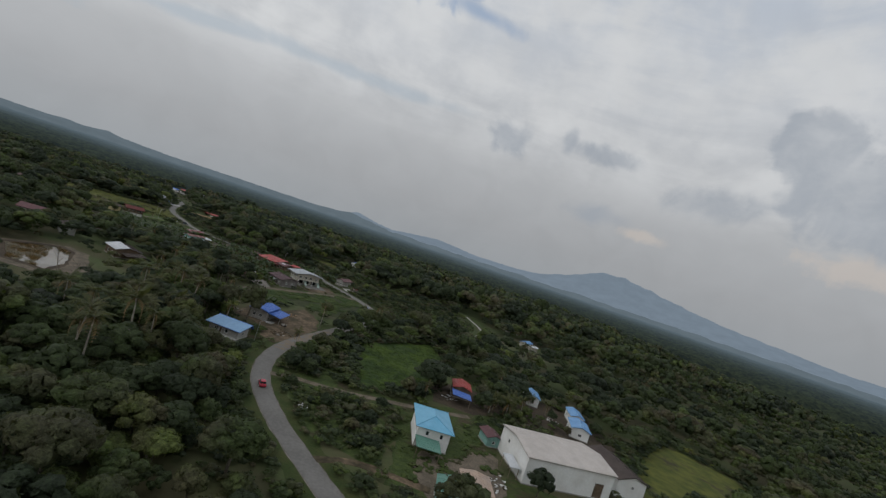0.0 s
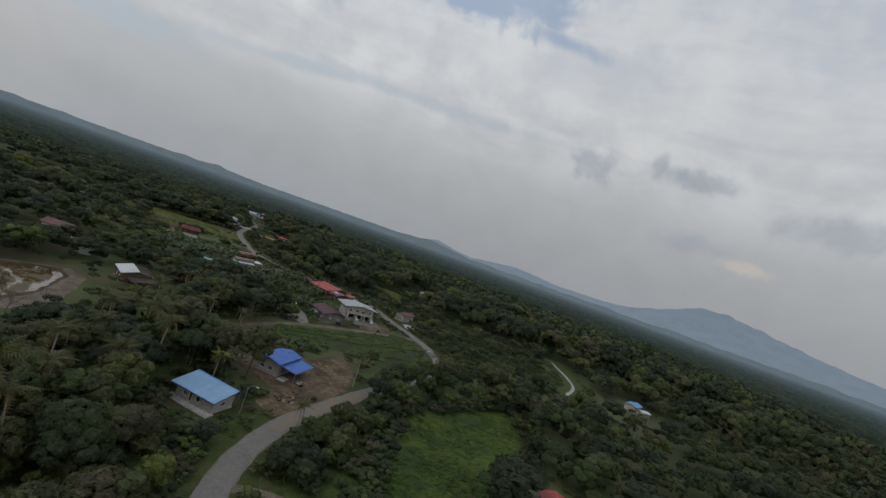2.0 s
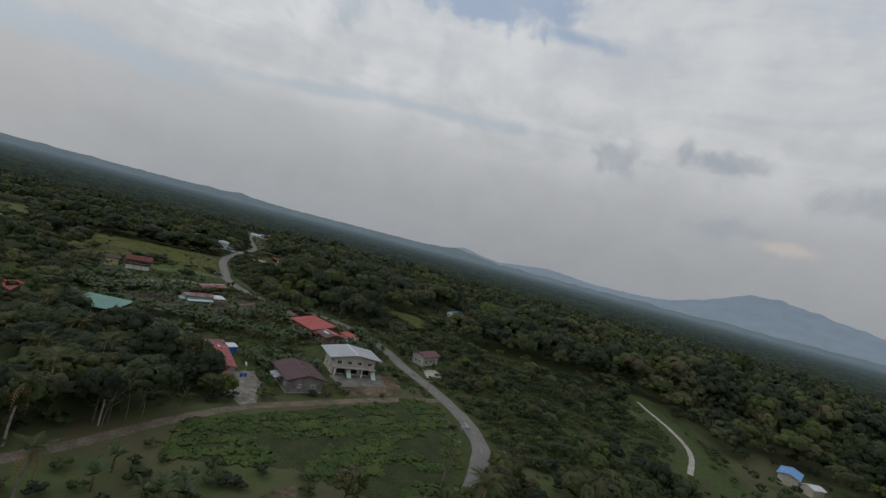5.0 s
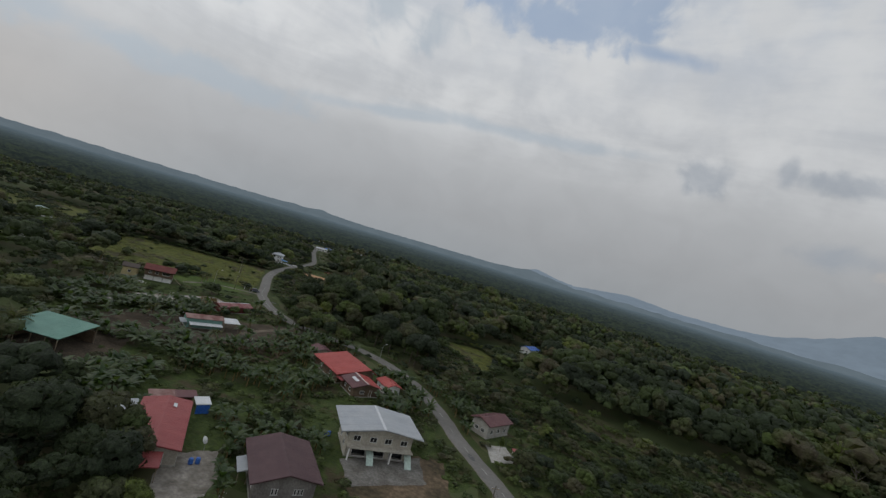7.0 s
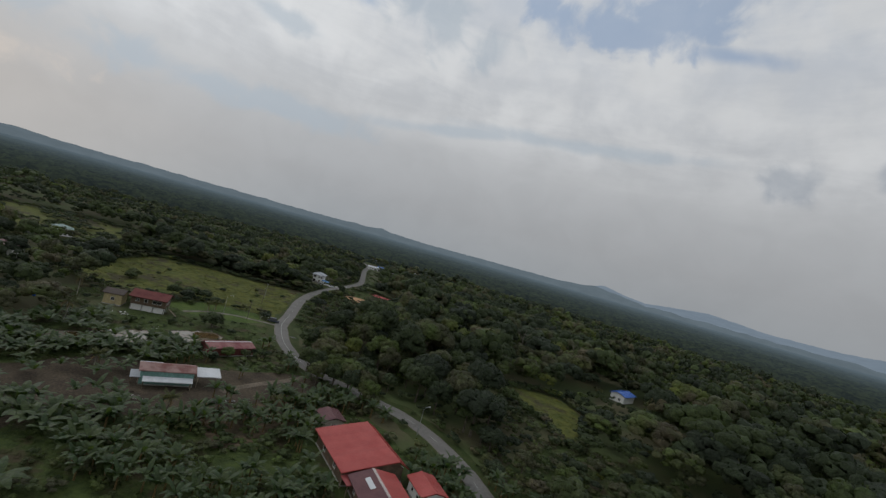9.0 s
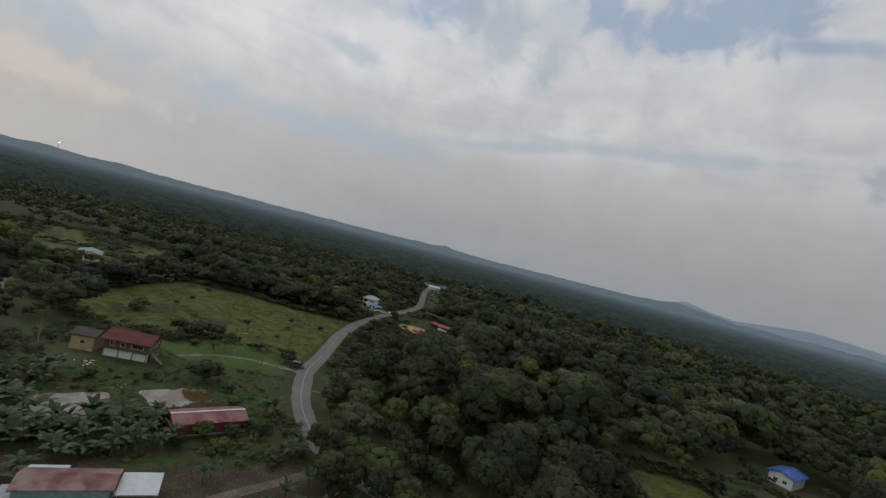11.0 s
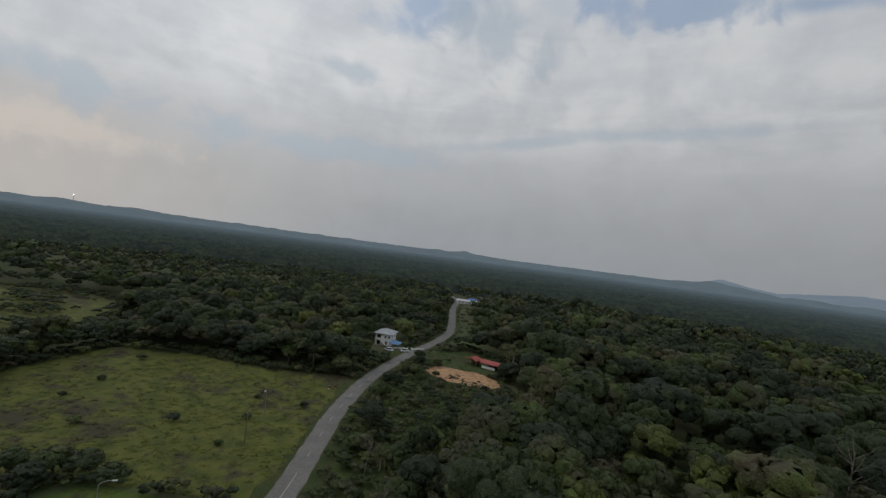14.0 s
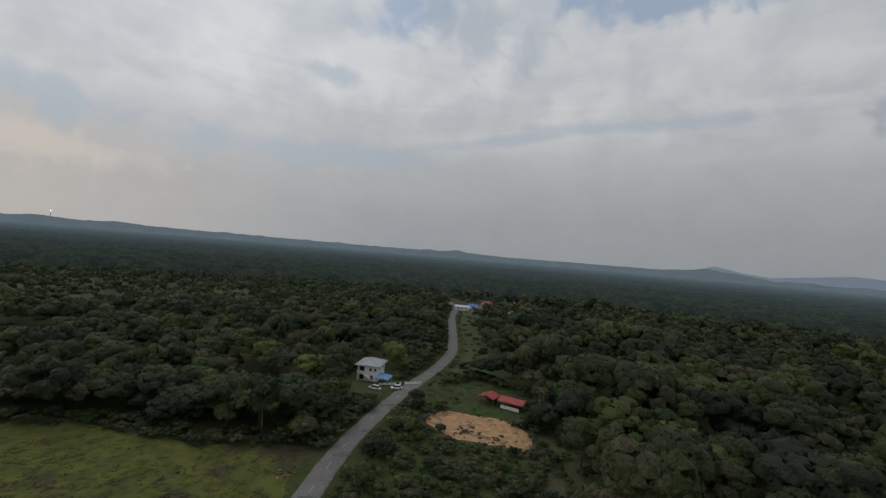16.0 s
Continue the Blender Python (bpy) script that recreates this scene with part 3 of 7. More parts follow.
def ribbon(name, line, width, z, material, label, category, ragged=0.15):
    """A strip along a sampled line, with sides that drop to the ground."""
    bm = bmesh.new()
    rows = []
    for i, p in enumerate(line):
        a, b = line[max(0, i - 1)], line[min(len(line) - 1, i + 1)]
        d = (b - a) / np.linalg.norm(b - a)
        side = np.array((-d[1], d[0]))
        row = []
        for s, lift in ((-1, -0.03), (-1, z), (0, z + 0.03 * (width > 4)), (1, z), (1, -0.03)):
            w = width / 2 + ragged * noise.noise((p[0] * 0.21, p[1] * 0.21, 7.0 * s)) + (0.08 if lift < 0 else 0)
            q = p + side * s * w
            row.append(bm.verts.new((q[0], q[1], lift)))
        rows.append(row)
    for r0, r1 in zip(rows, rows[1:]):
        for k in range(4):
            bm.faces.new((r0[k], r0[k + 1], r1[k + 1], r1[k]))
    bmesh.ops.recalc_face_normals(bm, faces=bm.faces)
    return tagged(part(name, bm, material), label, category, kind="structure")


def patch(name, poly, z, material, label, category, ragged=1.2, inner=None):
    """A field or yard: an irregular, gently domed patch whose rim lies on the ground."""
    line = []
    for i in range(len(poly)):
        a, b = np.array(poly[i], float), np.array(poly[(i + 1) % len(poly)], float)
        for u in np.linspace(0, 1, max(2, int(np.linalg.norm(b - a) / 1.6)), endpoint=False):
            p = a + (b - a) * u
            f = 0.3 / max(1.0, ragged / 0.9)
            j = np.array((noise.noise((p[0] * f, p[1] * f, 1.0)), noise.noise((p[0] * f, p[1] * f, 9.0))))
            k = np.array((noise.noise((p[0] * 0.9, p[1] * 0.9, 4.0)), noise.noise((p[0] * 0.9, p[1] * 0.9, 6.0))))
            line.append(p + ragged * j + min(0.45, 0.5 * ragged) * k)
    bm = bmesh.new()
    top = [bm.verts.new((p[0], p[1], z)) for p in line]
    low = [bm.verts.new((p[0], p[1], -0.05)) for p in line]
    bm.faces.new(top)
    for i in range(len(top)):
        j = (i + 1) % len(top)
        bm.faces.new((top[i], top[j], low[j], low[i]))
    bmesh.ops.triangulate(bm, faces=[f for f in bm.faces if len(f.verts) > 4])
    bmesh.ops.recalc_face_normals(bm, faces=bm.faces)
    return tagged(part(name, bm, material), label, category, kind="structure")


ground = build_ground()
VILLAGE_GRASS = [(-50, 306), (-68, 262), (-92, 250), (-120, 250), (-150, 262), (-190, 272), (-212, 290), (-216, 326), (-196, 352), (-165, 348), (-130, 345), (-95, 332), (-70, 311)]
patch("village_grass", VILLAGE_GRASS, 0.008, MAT["rough_grass"], "rough green grass among the village houses", "grass", 3.0)
patch("roadside_grass", [(-16, 266), (-38, 298), (-72, 334), (-94, 350), (-88, 398), (-30, 372), (20, 380), (44, 330), (30, 292), (8, 262)], 0.014, MAT["rough_grass"], "rough green grass east of the road", "grass", 4.0)
patch("roadside_grass", [(-33, 128), (-34, 190), (-22, 190), (-14, 150), (0, 140), (26, 152), (60, 190), (80, 170), (52, 150), (10, 132), (0, 98), (-14, 100)], 0.011, MAT["rough_grass"], "rough green grass by the southern bend", "grass", 4.0)
patch("roadside_grass", [(-214, 388), (-246, 426), (-262, 452), (-282, 484), (-262, 470), (-246, 474), (-232, 480), (-222, 452), (-204, 404)], 0.012, MAT["rough_grass"], "rough green grass and brown scrub below the sand pit", "grass", 3.0)
patch("roadside_grass", [(28, 272), (54, 276), (62, 310), (60, 350), (50, 396), (34, 396), (36, 350), (30, 310)], 0.017, MAT["rough_grass"], "rough grass beside the pale path", "grass", 3.0)
patch("roadside_grass", [(-72, 126), (-80, 160), (-66, 168), (-50, 158), (-45, 140), (-42, 124), (-54, 120)], 0.015, MAT["rough_grass"], "worn grass and earth round the light blue bungalow", "grass", 3.0)
patch("bare_earth", [(-63, 130), (-60, 137), (-53, 138.5), (-47, 134), (-48, 130), (-55, 131)], 0.022, MAT["earth"], "bare reddish earth before the light blue bungalow", "earth", 1.8)
patch("meadow", MEADOW_NORTH, 0.03, MAT["meadow"], "yellow-green rough meadow with brown bare spots beside the road", "meadow", 2.5)
patch("lawn", LAWN_NORTH, 0.05, MAT["lawn"], "mown bright green lawn before the red-roofed house", "lawn", 1.0)
patch("yard_grass", YARD_NORTH, 0.04, MAT["rough_grass"], "scrubby green yard round two brown ponds", "yard", 1.5)
patch("meadow", MEADOW_SOUTH, 0.03, MAT["pasture"], "bright green meadow ringed by dark trees", "meadow", 2.0)
patch("crop_ground", CROP_FIELD, 0.03, MAT["furrow"], "green planted field with long furrows", "field", 1.0)
patch("bare_earth", EARTH_BLUE, 0.04, MAT["earth"], "cleared brown building plot round the blue-roofed house", "earth", 1.8)
patch("yard_concrete", YARD_WHITE, 0.06, MAT["earth"], "worn brown earth forecourt of the white house", "yard", 0.6)
patch("yard_slab", [(-81, 278.6), (-69.2, 295.2), (-62.6, 286.4), (-73.4, 271.6)], 0.09, MAT["slab"], "cracked grey concrete slab before the white house", "yard", 0.5)
patch("yard_gravel", YARD_RED, 0.045, MAT["yard_pale"], "pale gravel and concrete yard of the red house", "yard", 0.8)
patch("meadow", FIELD_EAST, 0.03, MAT["meadow"], "yellow-green clearing among dark trees", "meadow", 2.0)
patch("sand_pit", SAND_NORTH, 0.05, MAT["sand"], "freshly dug orange sandy earth", "earth", 5.0)
patch("hut_lawn", LAWN_HUT, 0.03, MAT["rough_grass"], "thin grass round the red hut", "lawn", 1.5)
patch("bare_earth", EARTH_SHED, 0.03, MAT["dark_earth"], "dark brown tilled earth round the tin shed", "earth", 2.5)
patch("bare_earth", [(14, 150), (15, 176), (30, 178), (46, 172), (60, 196), (84, 190), (84, 160), (62, 152), (40, 160), (28, 150)], 0.02, MAT["dark_earth"], "trodden brown earth between the huts", "earth", 3.0)
patch("bare_earth", [(-186, 264), (-182, 284), (-166, 284), (-149, 272), (-144, 258), (-152, 248), (-170, 254)], 0.018, MAT["dark_earth"], "bare brown earth by the green-roofed barn", "earth", 3.0)
patch("bare_earth", [(-148, 306), (-147, 332), (-131, 320), (-133, 301)], 0.022, MAT["earth"], "worn brown earth among the bananas", "earth", 3.0)
patch("bare_earth", EARTH_WEST, 0.04, MAT["track"], "bare brown earth behind the palms", "earth", 2.0)
patch("meadow", MEADOW_WHITE, 0.03, MAT["meadow"], "yellow-green grass behind the white hall", "meadow", 2.0)
patch("yard_grass", YARD_CYAN, 0.03, MAT["rough_grass"], "trodden grass yard between the cyan-roofed house and the hall", "yard", 2.0)
patch("bare_earth", [(10, 100), (12, 112), (22, 116), (28, 126), (34, 122), (32, 104), (24, 92), (14, 92)], 0.042, MAT["track"], "trodden pale earth between the house and the sheds", "earth", 2.0)
patch("yard_grass", YARD_HALL, 0.035, MAT["rough_grass"], "trodden grass before the white hall", "yard", 1.5)
patch("yard_far", CLEAR_FAR, 0.05, MAT["gravel"], "pale gravel clearing of a far hamlet", "yard", 2.0)
patch("meadow", FIELD_FAR, 0.03, MAT["meadow"], "green field round a far house", "meadow", 2.5)
patch("meadow", FIELD_FAR_WEST, 0.03, MAT["meadow"], "green far field", "meadow", 2.5)
patch("yard_concrete", YARD_EAST, 0.06, MAT["concrete"], "pale concrete drive of a roadside house", "yard", 0.4)
for which, poly in PONDS.items():
    patch("pond_bank", [((p[0] - np.mean([q[0] for q in poly])) * 1.16 + np.mean([q[0] for q in poly]), (p[1] - np.mean([q[1] for q in poly])) * 1.16 + np.mean([q[1] for q in poly])) for p in poly],
          0.07, MAT["dark_earth"], "muddy brown bank of a pond", "bank", 0.8)
    patch("pond", poly, 0.11, MAT["pond_water"], "still brown pond that mirrors the sky, with painted pale reflections", "water", 0.8)

ribbon("verge", ROAD, 12.5, 0.02, MAT["verge"], "light green grass verge along the road", "verge", 2.0)
ribbon("shoulder", ROAD, 5.5, 0.05, MAT["gravel"], "pale gravel shoulder of the road", "shoulder", 0.35)
road = ribbon("road", ROAD, 4.95, 0.09, MAT["asphalt"], "worn grey two-lane asphalt road with faded markings", "road", 0.12)
ribbon("lane", LANE_SOUTH, 2.5, 0.06, MAT["track"], "narrow paved side lane to the houses", "lane", 0.25)
ribbon("lane", LANE_WEST, 3.0, 0.06, MAT["track"], "pale side lane past the white house", "lane", 0.25)
ribbon("footpath", PATH_EAST, 1.8, 0.06, MAT["concrete"], "pale concrete path through shrubs", "path", 0.3)
ribbon("lane", DRIVE_NORTH, 2.0, 0.08, MAT["gravel"], "rutted dirt drive to the red-roofed house", "lane", 0.4)
ribbon("lane", LANE_SHED, 2.2, 0.06, MAT["track"], "dirt lane to the tin shed", "lane", 0.4)
ribbon("lane", smooth_line([(-516, 777), (-485, 786), (-460, 792), (-432, 799)]), 5.0, 0.07, MAT["concrete"], "pale gravel lane through the far hamlet", "lane", 0.5)
ribbon("lane", RUT_SOUTH, 2.4, 0.06, MAT["earth"], "rutted brown dirt track", "lane", 0.5)


def strip_along(line, start, length, width, z):
    """A bent strip of paint on the road."""
    bm = bmesh.new()
    steps = np.r_[0, np.cumsum(np.linalg.norm(np.diff(line, axis=0), axis=1))]
    previous = None
    for s in np.linspace(start, start + length, max(2, int(length / 1.5))):
        p = np.array([np.interp(s, steps, line[:, k]) for k in (0, 1)])
        q = np.array([np.interp(s + 0.5, steps, line[:, k]) for k in (0, 1)])
        d = (q - p) / max(1e-6, np.linalg.norm(q - p))
        side = np.array((-d[1], d[0])) * width / 2
        pair = [bm.verts.new((*(p + side), z)), bm.verts.new((*(p - side), z))]
        if previous:
            bm.faces.new((previous[0], previous[1], pair[1], pair[0]))
        previous = pair
    bmesh.ops.recalc_face_normals(bm, faces=bm.faces)
    return bm


ribbon("road_dirt", ROAD[(ROAD[:, 1] > 150) & (ROAD[:, 1] < 196)], 4.3, 0.125, MAT["road_dirt"], "brown dirt spread over the asphalt by the building plot", "road", 0.9)
ROAD_AT = np.r_[0, np.cumsum(np.linalg.norm(np.diff(ROAD, axis=0), axis=1))]


def road_metre(x, y):
    return ROAD_AT[np.argmin((ROAD[:, 0] - x) ** 2 + (ROAD[:, 1] - y) ** 2)]


bend0, bend1 = road_metre(-165, 355), road_metre(-222, 390)
s = road_metre(-38, 180)
while s < road_metre(-440, 691):
    if not bend0 - 4 < s < bend1:
        part("road_marking", strip_along(ROAD, s, 3.0, 0.13, 0.135), MAT["paint_line"], road)
    s += 10.5
part("road_marking", strip_along(ROAD, bend0, bend1 - bend0, 0.16, 0.135), MAT["paint_line"], road)
for x, y, turn_to, sx, sy in ((-267, 444, 55, 2.4, 1.1), (-275, 457, 60, 1.8, 0.8), (-256, 428, 50, 2.0, 0.7), (-286, 476, 62, 2.2, 0.9), (-193, 369, 30, 1.6, 0.8), (-60, 309, 130, 1.8, 0.8)):
    bm = bmesh.new()
    ring = [(sx * (1 + 0.3 * noise.noise((x + a, y, a))) * math.cos(a), sy * (1 + 0.3 * noise.noise((x, y + a, a))) * math.sin(a)) for a in np.linspace(0, 2 * math.pi, 14, endpoint=False)]
    bm.faces.new([bm.verts.new((u, v, 0.0)) for u, v in ring])
    part("repair_patch", bm, MAT["asphalt_patch"], road, "dark patched hole", pose(x, y, 0.136, 0, 0, turn_to))


# ---- hills and the far plain ----
RIDGE = [(-130, 0.6), (-90, 1.0), (-60, 1.3), (-46, 0.9), (-40, 1.4), (-35, 1.8), (-30, 2.6), (-26, 3.4), (-23.8, 3.7), (-21, 3.6), (-18.5, 2.4), (-14, 1.0), (-11, 0.65), (-5, 0.55), (-2, 0.85), (0.3, 1.0), (3.7, 0.6),
         (6.5, 0.25), (8.5, 0.45), (11.2, 1.0), (13, 0.5), (16, 0.2), (26, 0.15), (34, 0.1), (38, 0.25), (39.4, 0.45), (41, 0.22), (47, 0.12), (62, 0.15), (73, 0.2), (76, 0.4), (79, 0.2), (82, 0.4), (84, 0.2), (88, 0.3), (100, 0.5), (150, 0.4)]


def build_hills(name, start, end, near, lift, material, label, top=9.0):
    """A range along the horizon whose crest follows RIDGE, raised by lift degrees."""
    bm = bmesh.new()
    rows = []
    az0, e0 = zip(*RIDGE)
    for az in np.arange(start, end + 0.1, 0.35):
        el = min(np.interp(az, (6.0, 16.0), (-0.12, top)), max(-0.12, np.interp(az, az0, e0) + lift)) if top < 9 else np.interp(az, az0, e0)
        el += 0.05 * noise.noise((az * 0.9, 3.0, near)) * (0.4 + np.interp(az, az0, e0)) + 0.05 * noise.noise((az * 3.1, 8.0, near))
        way = (-math.sin(radians(az)), math.cos(radians(az)))
        row = []
        for back, share in ((0, -0.25), (200, 0.12), (400, 0.5), (580, 0.85), (700, 1.0), (820, 0.6)):
            far = near + back
            z = 49 + (near + 700) * math.tan(radians(el)) * share + (0 if share in (1.0, -0.25) else 12 * noise.noise((az * 0.7, far * 0.003, 2.0)))
            row.append(bm.verts.new((-70 + far * way[0], 190 + far * way[1], z if share > 0 else 0.0)))
        rows.append(row)
    for r0, r1 in zip(rows, rows[1:]):
        for k in range(len(r0) - 1):
            bm.faces.new((r0[k], r0[k + 1], r1[k + 1], r1[k]))
    for f in bm.faces:
        f.smooth = True
    return tagged(part(name, bm, material), label, "hills", kind="structure")


build_hills("backdrop_hills", -130, 20, 3980, 0.0, MAT["far_hills"], "forested hills on the horizon with blue-grey haze painted as emission")
build_hills("backdrop_ridge", -130, 150, 3600, 0.0, MAT["far_ridge"], "low dark ridge on the horizon, tinted blue-green by emitted haze", 1.2)


def canopy(name, inner, outer, start, end, material, height, label, step=0.0085, turn_step=0.55):
    """The closed roof of far woods as a lumpy sheet of crowns."""
    cx, cy = -120.0, 300.0
    radii = [inner]
    while radii[-1] < outer:
        radii.append(radii[-1] * (1 + step))
    az = np.radians(np.arange(start, end + 0.01, turn_step))
    r, a = np.meshgrid(np.array(radii), az, indexing="ij")
    rng = np.random.default_rng(5)
    a = a + np.radians(turn_step) * 0.35 * rng.uniform(-1, 1, a.shape)
    r = r * (1 + step * 0.35 * rng.uniform(-1, 1, r.shape))
    x, y = cx - r * np.sin(a), cy + r * np.cos(a)
    drift = np.array([noise.noise((px * 0.004, py * 0.004, 0.0)) + 0.6 * noise.noise((px * 0.013, py * 0.013, 5.0)) for px, py in zip(x.ravel(), y.ravel())]).reshape(x.shape)
    z = height * (1 + 0.28 * drift + 0.34 * rng.uniform(-1, 1, x.shape))
    z[0] = 0.0
    verts = np.stack([x, y, z], -1).reshape(-1, 3)
    rows, cols = x.shape
    i = (np.arange(rows - 1)[:, None] * cols + np.arange(cols - 1)).ravel()
    quads = np.stack([i, i + cols, i + cols + 1, i + 1], -1)
    tint = np.clip(0.45 + 0.5 * drift + 0.25 * rng.uniform(-1, 1, x.shape), 0, 1).ravel()
    ob = new(name, raw_mesh(name, verts, quads, material, tint))
    return ob


tagged(canopy("backdrop_plain", 610, 4300, -75, 125, MAT["far_plain"], 12.5, "", 0.0095, 0.5), "flat forested plain fading into blue haze painted as emission", "forest", kind="structure")


# ---- plants: shapes ----
def icosphere(sub):
    bm = bmesh.new()
    bmesh.ops.create_icosphere(bm, subdivisions=sub, radius=1.0)
    v = np.array([p.co[:] for p in bm.verts])
    f = np.array([[w.index for w in face.verts] for face in bm.faces])
    bm.free()
    return v, f


ICO = {1: icosphere(1), 2: icosphere(2), 3: icosphere(3)}


def blades(rng, centres, outward, size, lean=0.7):
    """Leaf clumps at the centres as single pointed blades; the fourth corner repeats the third."""
    q = cards(rng, centres, outward, size, lean)
    q[:, 2] = q[:, 2] + (q[:, 0] - q[:, 2]) * 0.1
    q[:, 1] = q[:, 1] + (q[:, 1] - q[:, 3]) * 0.15
    return q[:, [0, 1, 2]]


def cards(rng, centres, outward, size, lean=0.7):
    """Small folded leaf clumps at the centres, leaning outward: each is one four-cornered, slightly bent blade."""
    k = len(centres)
    n = outward + lean * rng.normal(size=(k, 3))
    n /= np.linalg.norm(n, axis=1)[:, None]
    u = np.cross(n, rng.normal(size=(k, 3)))
    u /= np.linalg.norm(u, axis=1)[:, None]
    v = np.cross(n, u)
    s = size * rng.uniform(0.6, 1.35, (k, 1))
    w = s * rng.uniform(0.55, 0.9, (k, 1))
    bend = n * s * rng.uniform(-0.35, 0.1, (k, 1))
    return np.stack([centres - u * s + bend, centres - v * w, centres + u * s + bend, centres + v * w], 1)


def soft_way(d):
    """Outward ways with an upward lean, for soft shading of leafy lobes."""
    w = d + np.array((0, 0, 0.35))
    return w / np.maximum(1e-6, np.linalg.norm(w, axis=1))[:, None]


def crown(seed, lobes, per_lobe, card, level, tall=10.0, spread=4.2, middle=0.64, depth=0.33, lobe=(0.36, 0.54), low=-0.3, ragged=0.22, lean=0.5):
    """Points (with the outward way of each) and faces of a tree's crown: overlapping uneven lobes set over a dome, each a lumpy leafy mass
    with small leaf clumps standing out of it. Faces that lie inside another lobe are left out. Triangles repeat a corner."""
    rng = np.random.default_rng(seed)
    v0, f0 = ICO[level]
    heart = np.array((0.0, 0.0, tall * middle))
    reach = np.array((spread, spread, tall * depth))
    centres, radii, squash = [], [], []
    turn = rng.uniform(0, 6.28)
    for k in range(lobes):
        up = 1.0 - (1.0 - low) * (k + 0.5) / lobes
        a = turn + 2.4 * k + rng.uniform(-0.35, 0.35)
        flat = math.sqrt(max(0.0, 1 - up * up))
        way = np.array((flat * math.cos(a), flat * math.sin(a), up))
        r = spread * rng.uniform(*lobe)
        centres.append(heart + way * reach * rng.uniform(0.48, 0.78))
        radii.append(r)
        squash.append(np.array((1.0, 1.0, rng.uniform(0.68, 0.95))))
    verts, quads, at = [], [], 0
    for k, (c, r, q) in enumerate(zip(centres, radii, squash)):
        shift = rng.uniform(0, 50, 3)
        lump = np.array([[1 + ragged * noise.noise(Vector(p * 1.6 + shift)) + 0.8 * ragged * noise.noise(Vector(p * 3.9 + shift))] for p in v0]) * rng.uniform(0.86, 1.1, (len(v0), 1)) * 0.92
        v = c + v0 * lump * r * q
        mid = v[f0].mean(axis=1)
        keep = (v0[f0].mean(axis=1)[:, 2] > -0.45)
        for j, (c1, r1, q1) in enumerate(zip(centres, radii, squash)):
            if j != k:
                keep &= np.linalg.norm((mid - c1) / q1, axis=1) > r1 * 0.88
        f = f0[keep]
        outward = v0 * 0.75 + 0.5 * (v - heart) / np.linalg.norm(v - heart, axis=1)[:, None] + 0.34 * rng.normal(size=v0.shape)
        verts.append(np.c_[v, soft_way(outward)])
        quads.append(np.c_[f, f[:, 2]] + at)
        at += len(v)
        if not per_lobe:
            continue
        d = rng.normal(size=(per_lobe, 3))
        d[:, 2] = d[:, 2] * 0.8 + 0.35
        d /= np.linalg.norm(d, axis=1)[:, None]
        spot = c + d * r * q * rng.uniform(0.8, 1.2, (per_lobe, 1))
        bare = np.ones(per_lobe, bool)
        for j, (c1, r1, q1) in enumerate(zip(centres, radii, squash)):
            if j != k:
                bare &= np.linalg.norm((spot - c1) / q1, axis=1) > r1 * 0.9
        d, spot = d[bare], spot[bare]
        if not len(d):
            continue
        tip = blades(rng, spot, d, card, lean)
        outward = d * 0.75 + 0.5 * (spot - heart) / np.linalg.norm(spot - heart, axis=1)[:, None] + 0.34 * rng.normal(size=d.shape)
        verts.append(np.c_[tip.reshape(-1, 3), np.repeat(soft_way(outward), 3, axis=0)])
        three = np.arange(3 * len(d)).reshape(-1, 3) + at
        quads.append(np.c_[three, three[:, 2]])
        at += 3 * len(d)
    v, q = np.concatenate(verts), np.concatenate(quads)
    used, inverse = np.unique(q, return_inverse=True)
    return v[used], inverse.reshape(q.shape)


def crown_mesh(name, arrays, material):
    """A mesh from crown arrays, with the repeated corners taken out."""
    v, q = arrays
    tri = q[:, 2] == q[:, 3]
    mesh = bpy.data.meshes.new(name)
    mesh.from_pydata(v[:, :3].tolist(), [], q[tri][:, :3].tolist() + q[~tri].tolist())
    mesh.polygons.foreach_set("use_smooth", [True] * len(mesh.polygons))
    mesh.normals_split_custom_set_from_vertices(v[:, 3:6].tolist())
    mesh.materials.append(material)
    return mesh


def trunk_mesh(name, tall, r0, limbs, seed, material, bend=0.6):
    """A tapered, bent trunk with limbs."""
    rng = np.random.default_rng(seed)
    bm = bmesh.new()
    p, r = np.array((0.0, 0.0, -0.2)), r0
    side = np.array((rng.uniform(-1, 1), rng.uniform(-1, 1), 0)) * bend
    fork = None
    for k in range(4):
        q = np.array((0, 0, tall * (k + 1) / 4)) + side * (k / 3) ** 1.4
        rod(bm, p, q, r, r * 0.8, 8)
        p, r = q, r * 0.8
        if k == 1:
            fork = (q.copy(), r)
    for k in range(limbs):
        a = 2.4 * k + rng.uniform(-0.4, 0.4)
        start = fork[0] + (p - fork[0]) * rng.uniform(0, 0.9)
        out = np.array((math.cos(a), math.sin(a), rng.uniform(0.5, 1.1)))
        mid = start + out * tall * 0.16
        rod(bm, start, mid, fork[1] * 0.55, fork[1] * 0.35, 6)
        rod(bm, mid, mid + (out + np.array((0, 0, 0.5))) * tall * 0.13, fork[1] * 0.35, fork[1] * 0.12, 5)
    mesh = bpy.data.meshes.new(name)
    bm.to_mesh(mesh)
    bm.free()
    mesh.materials.append(material)
    return mesh


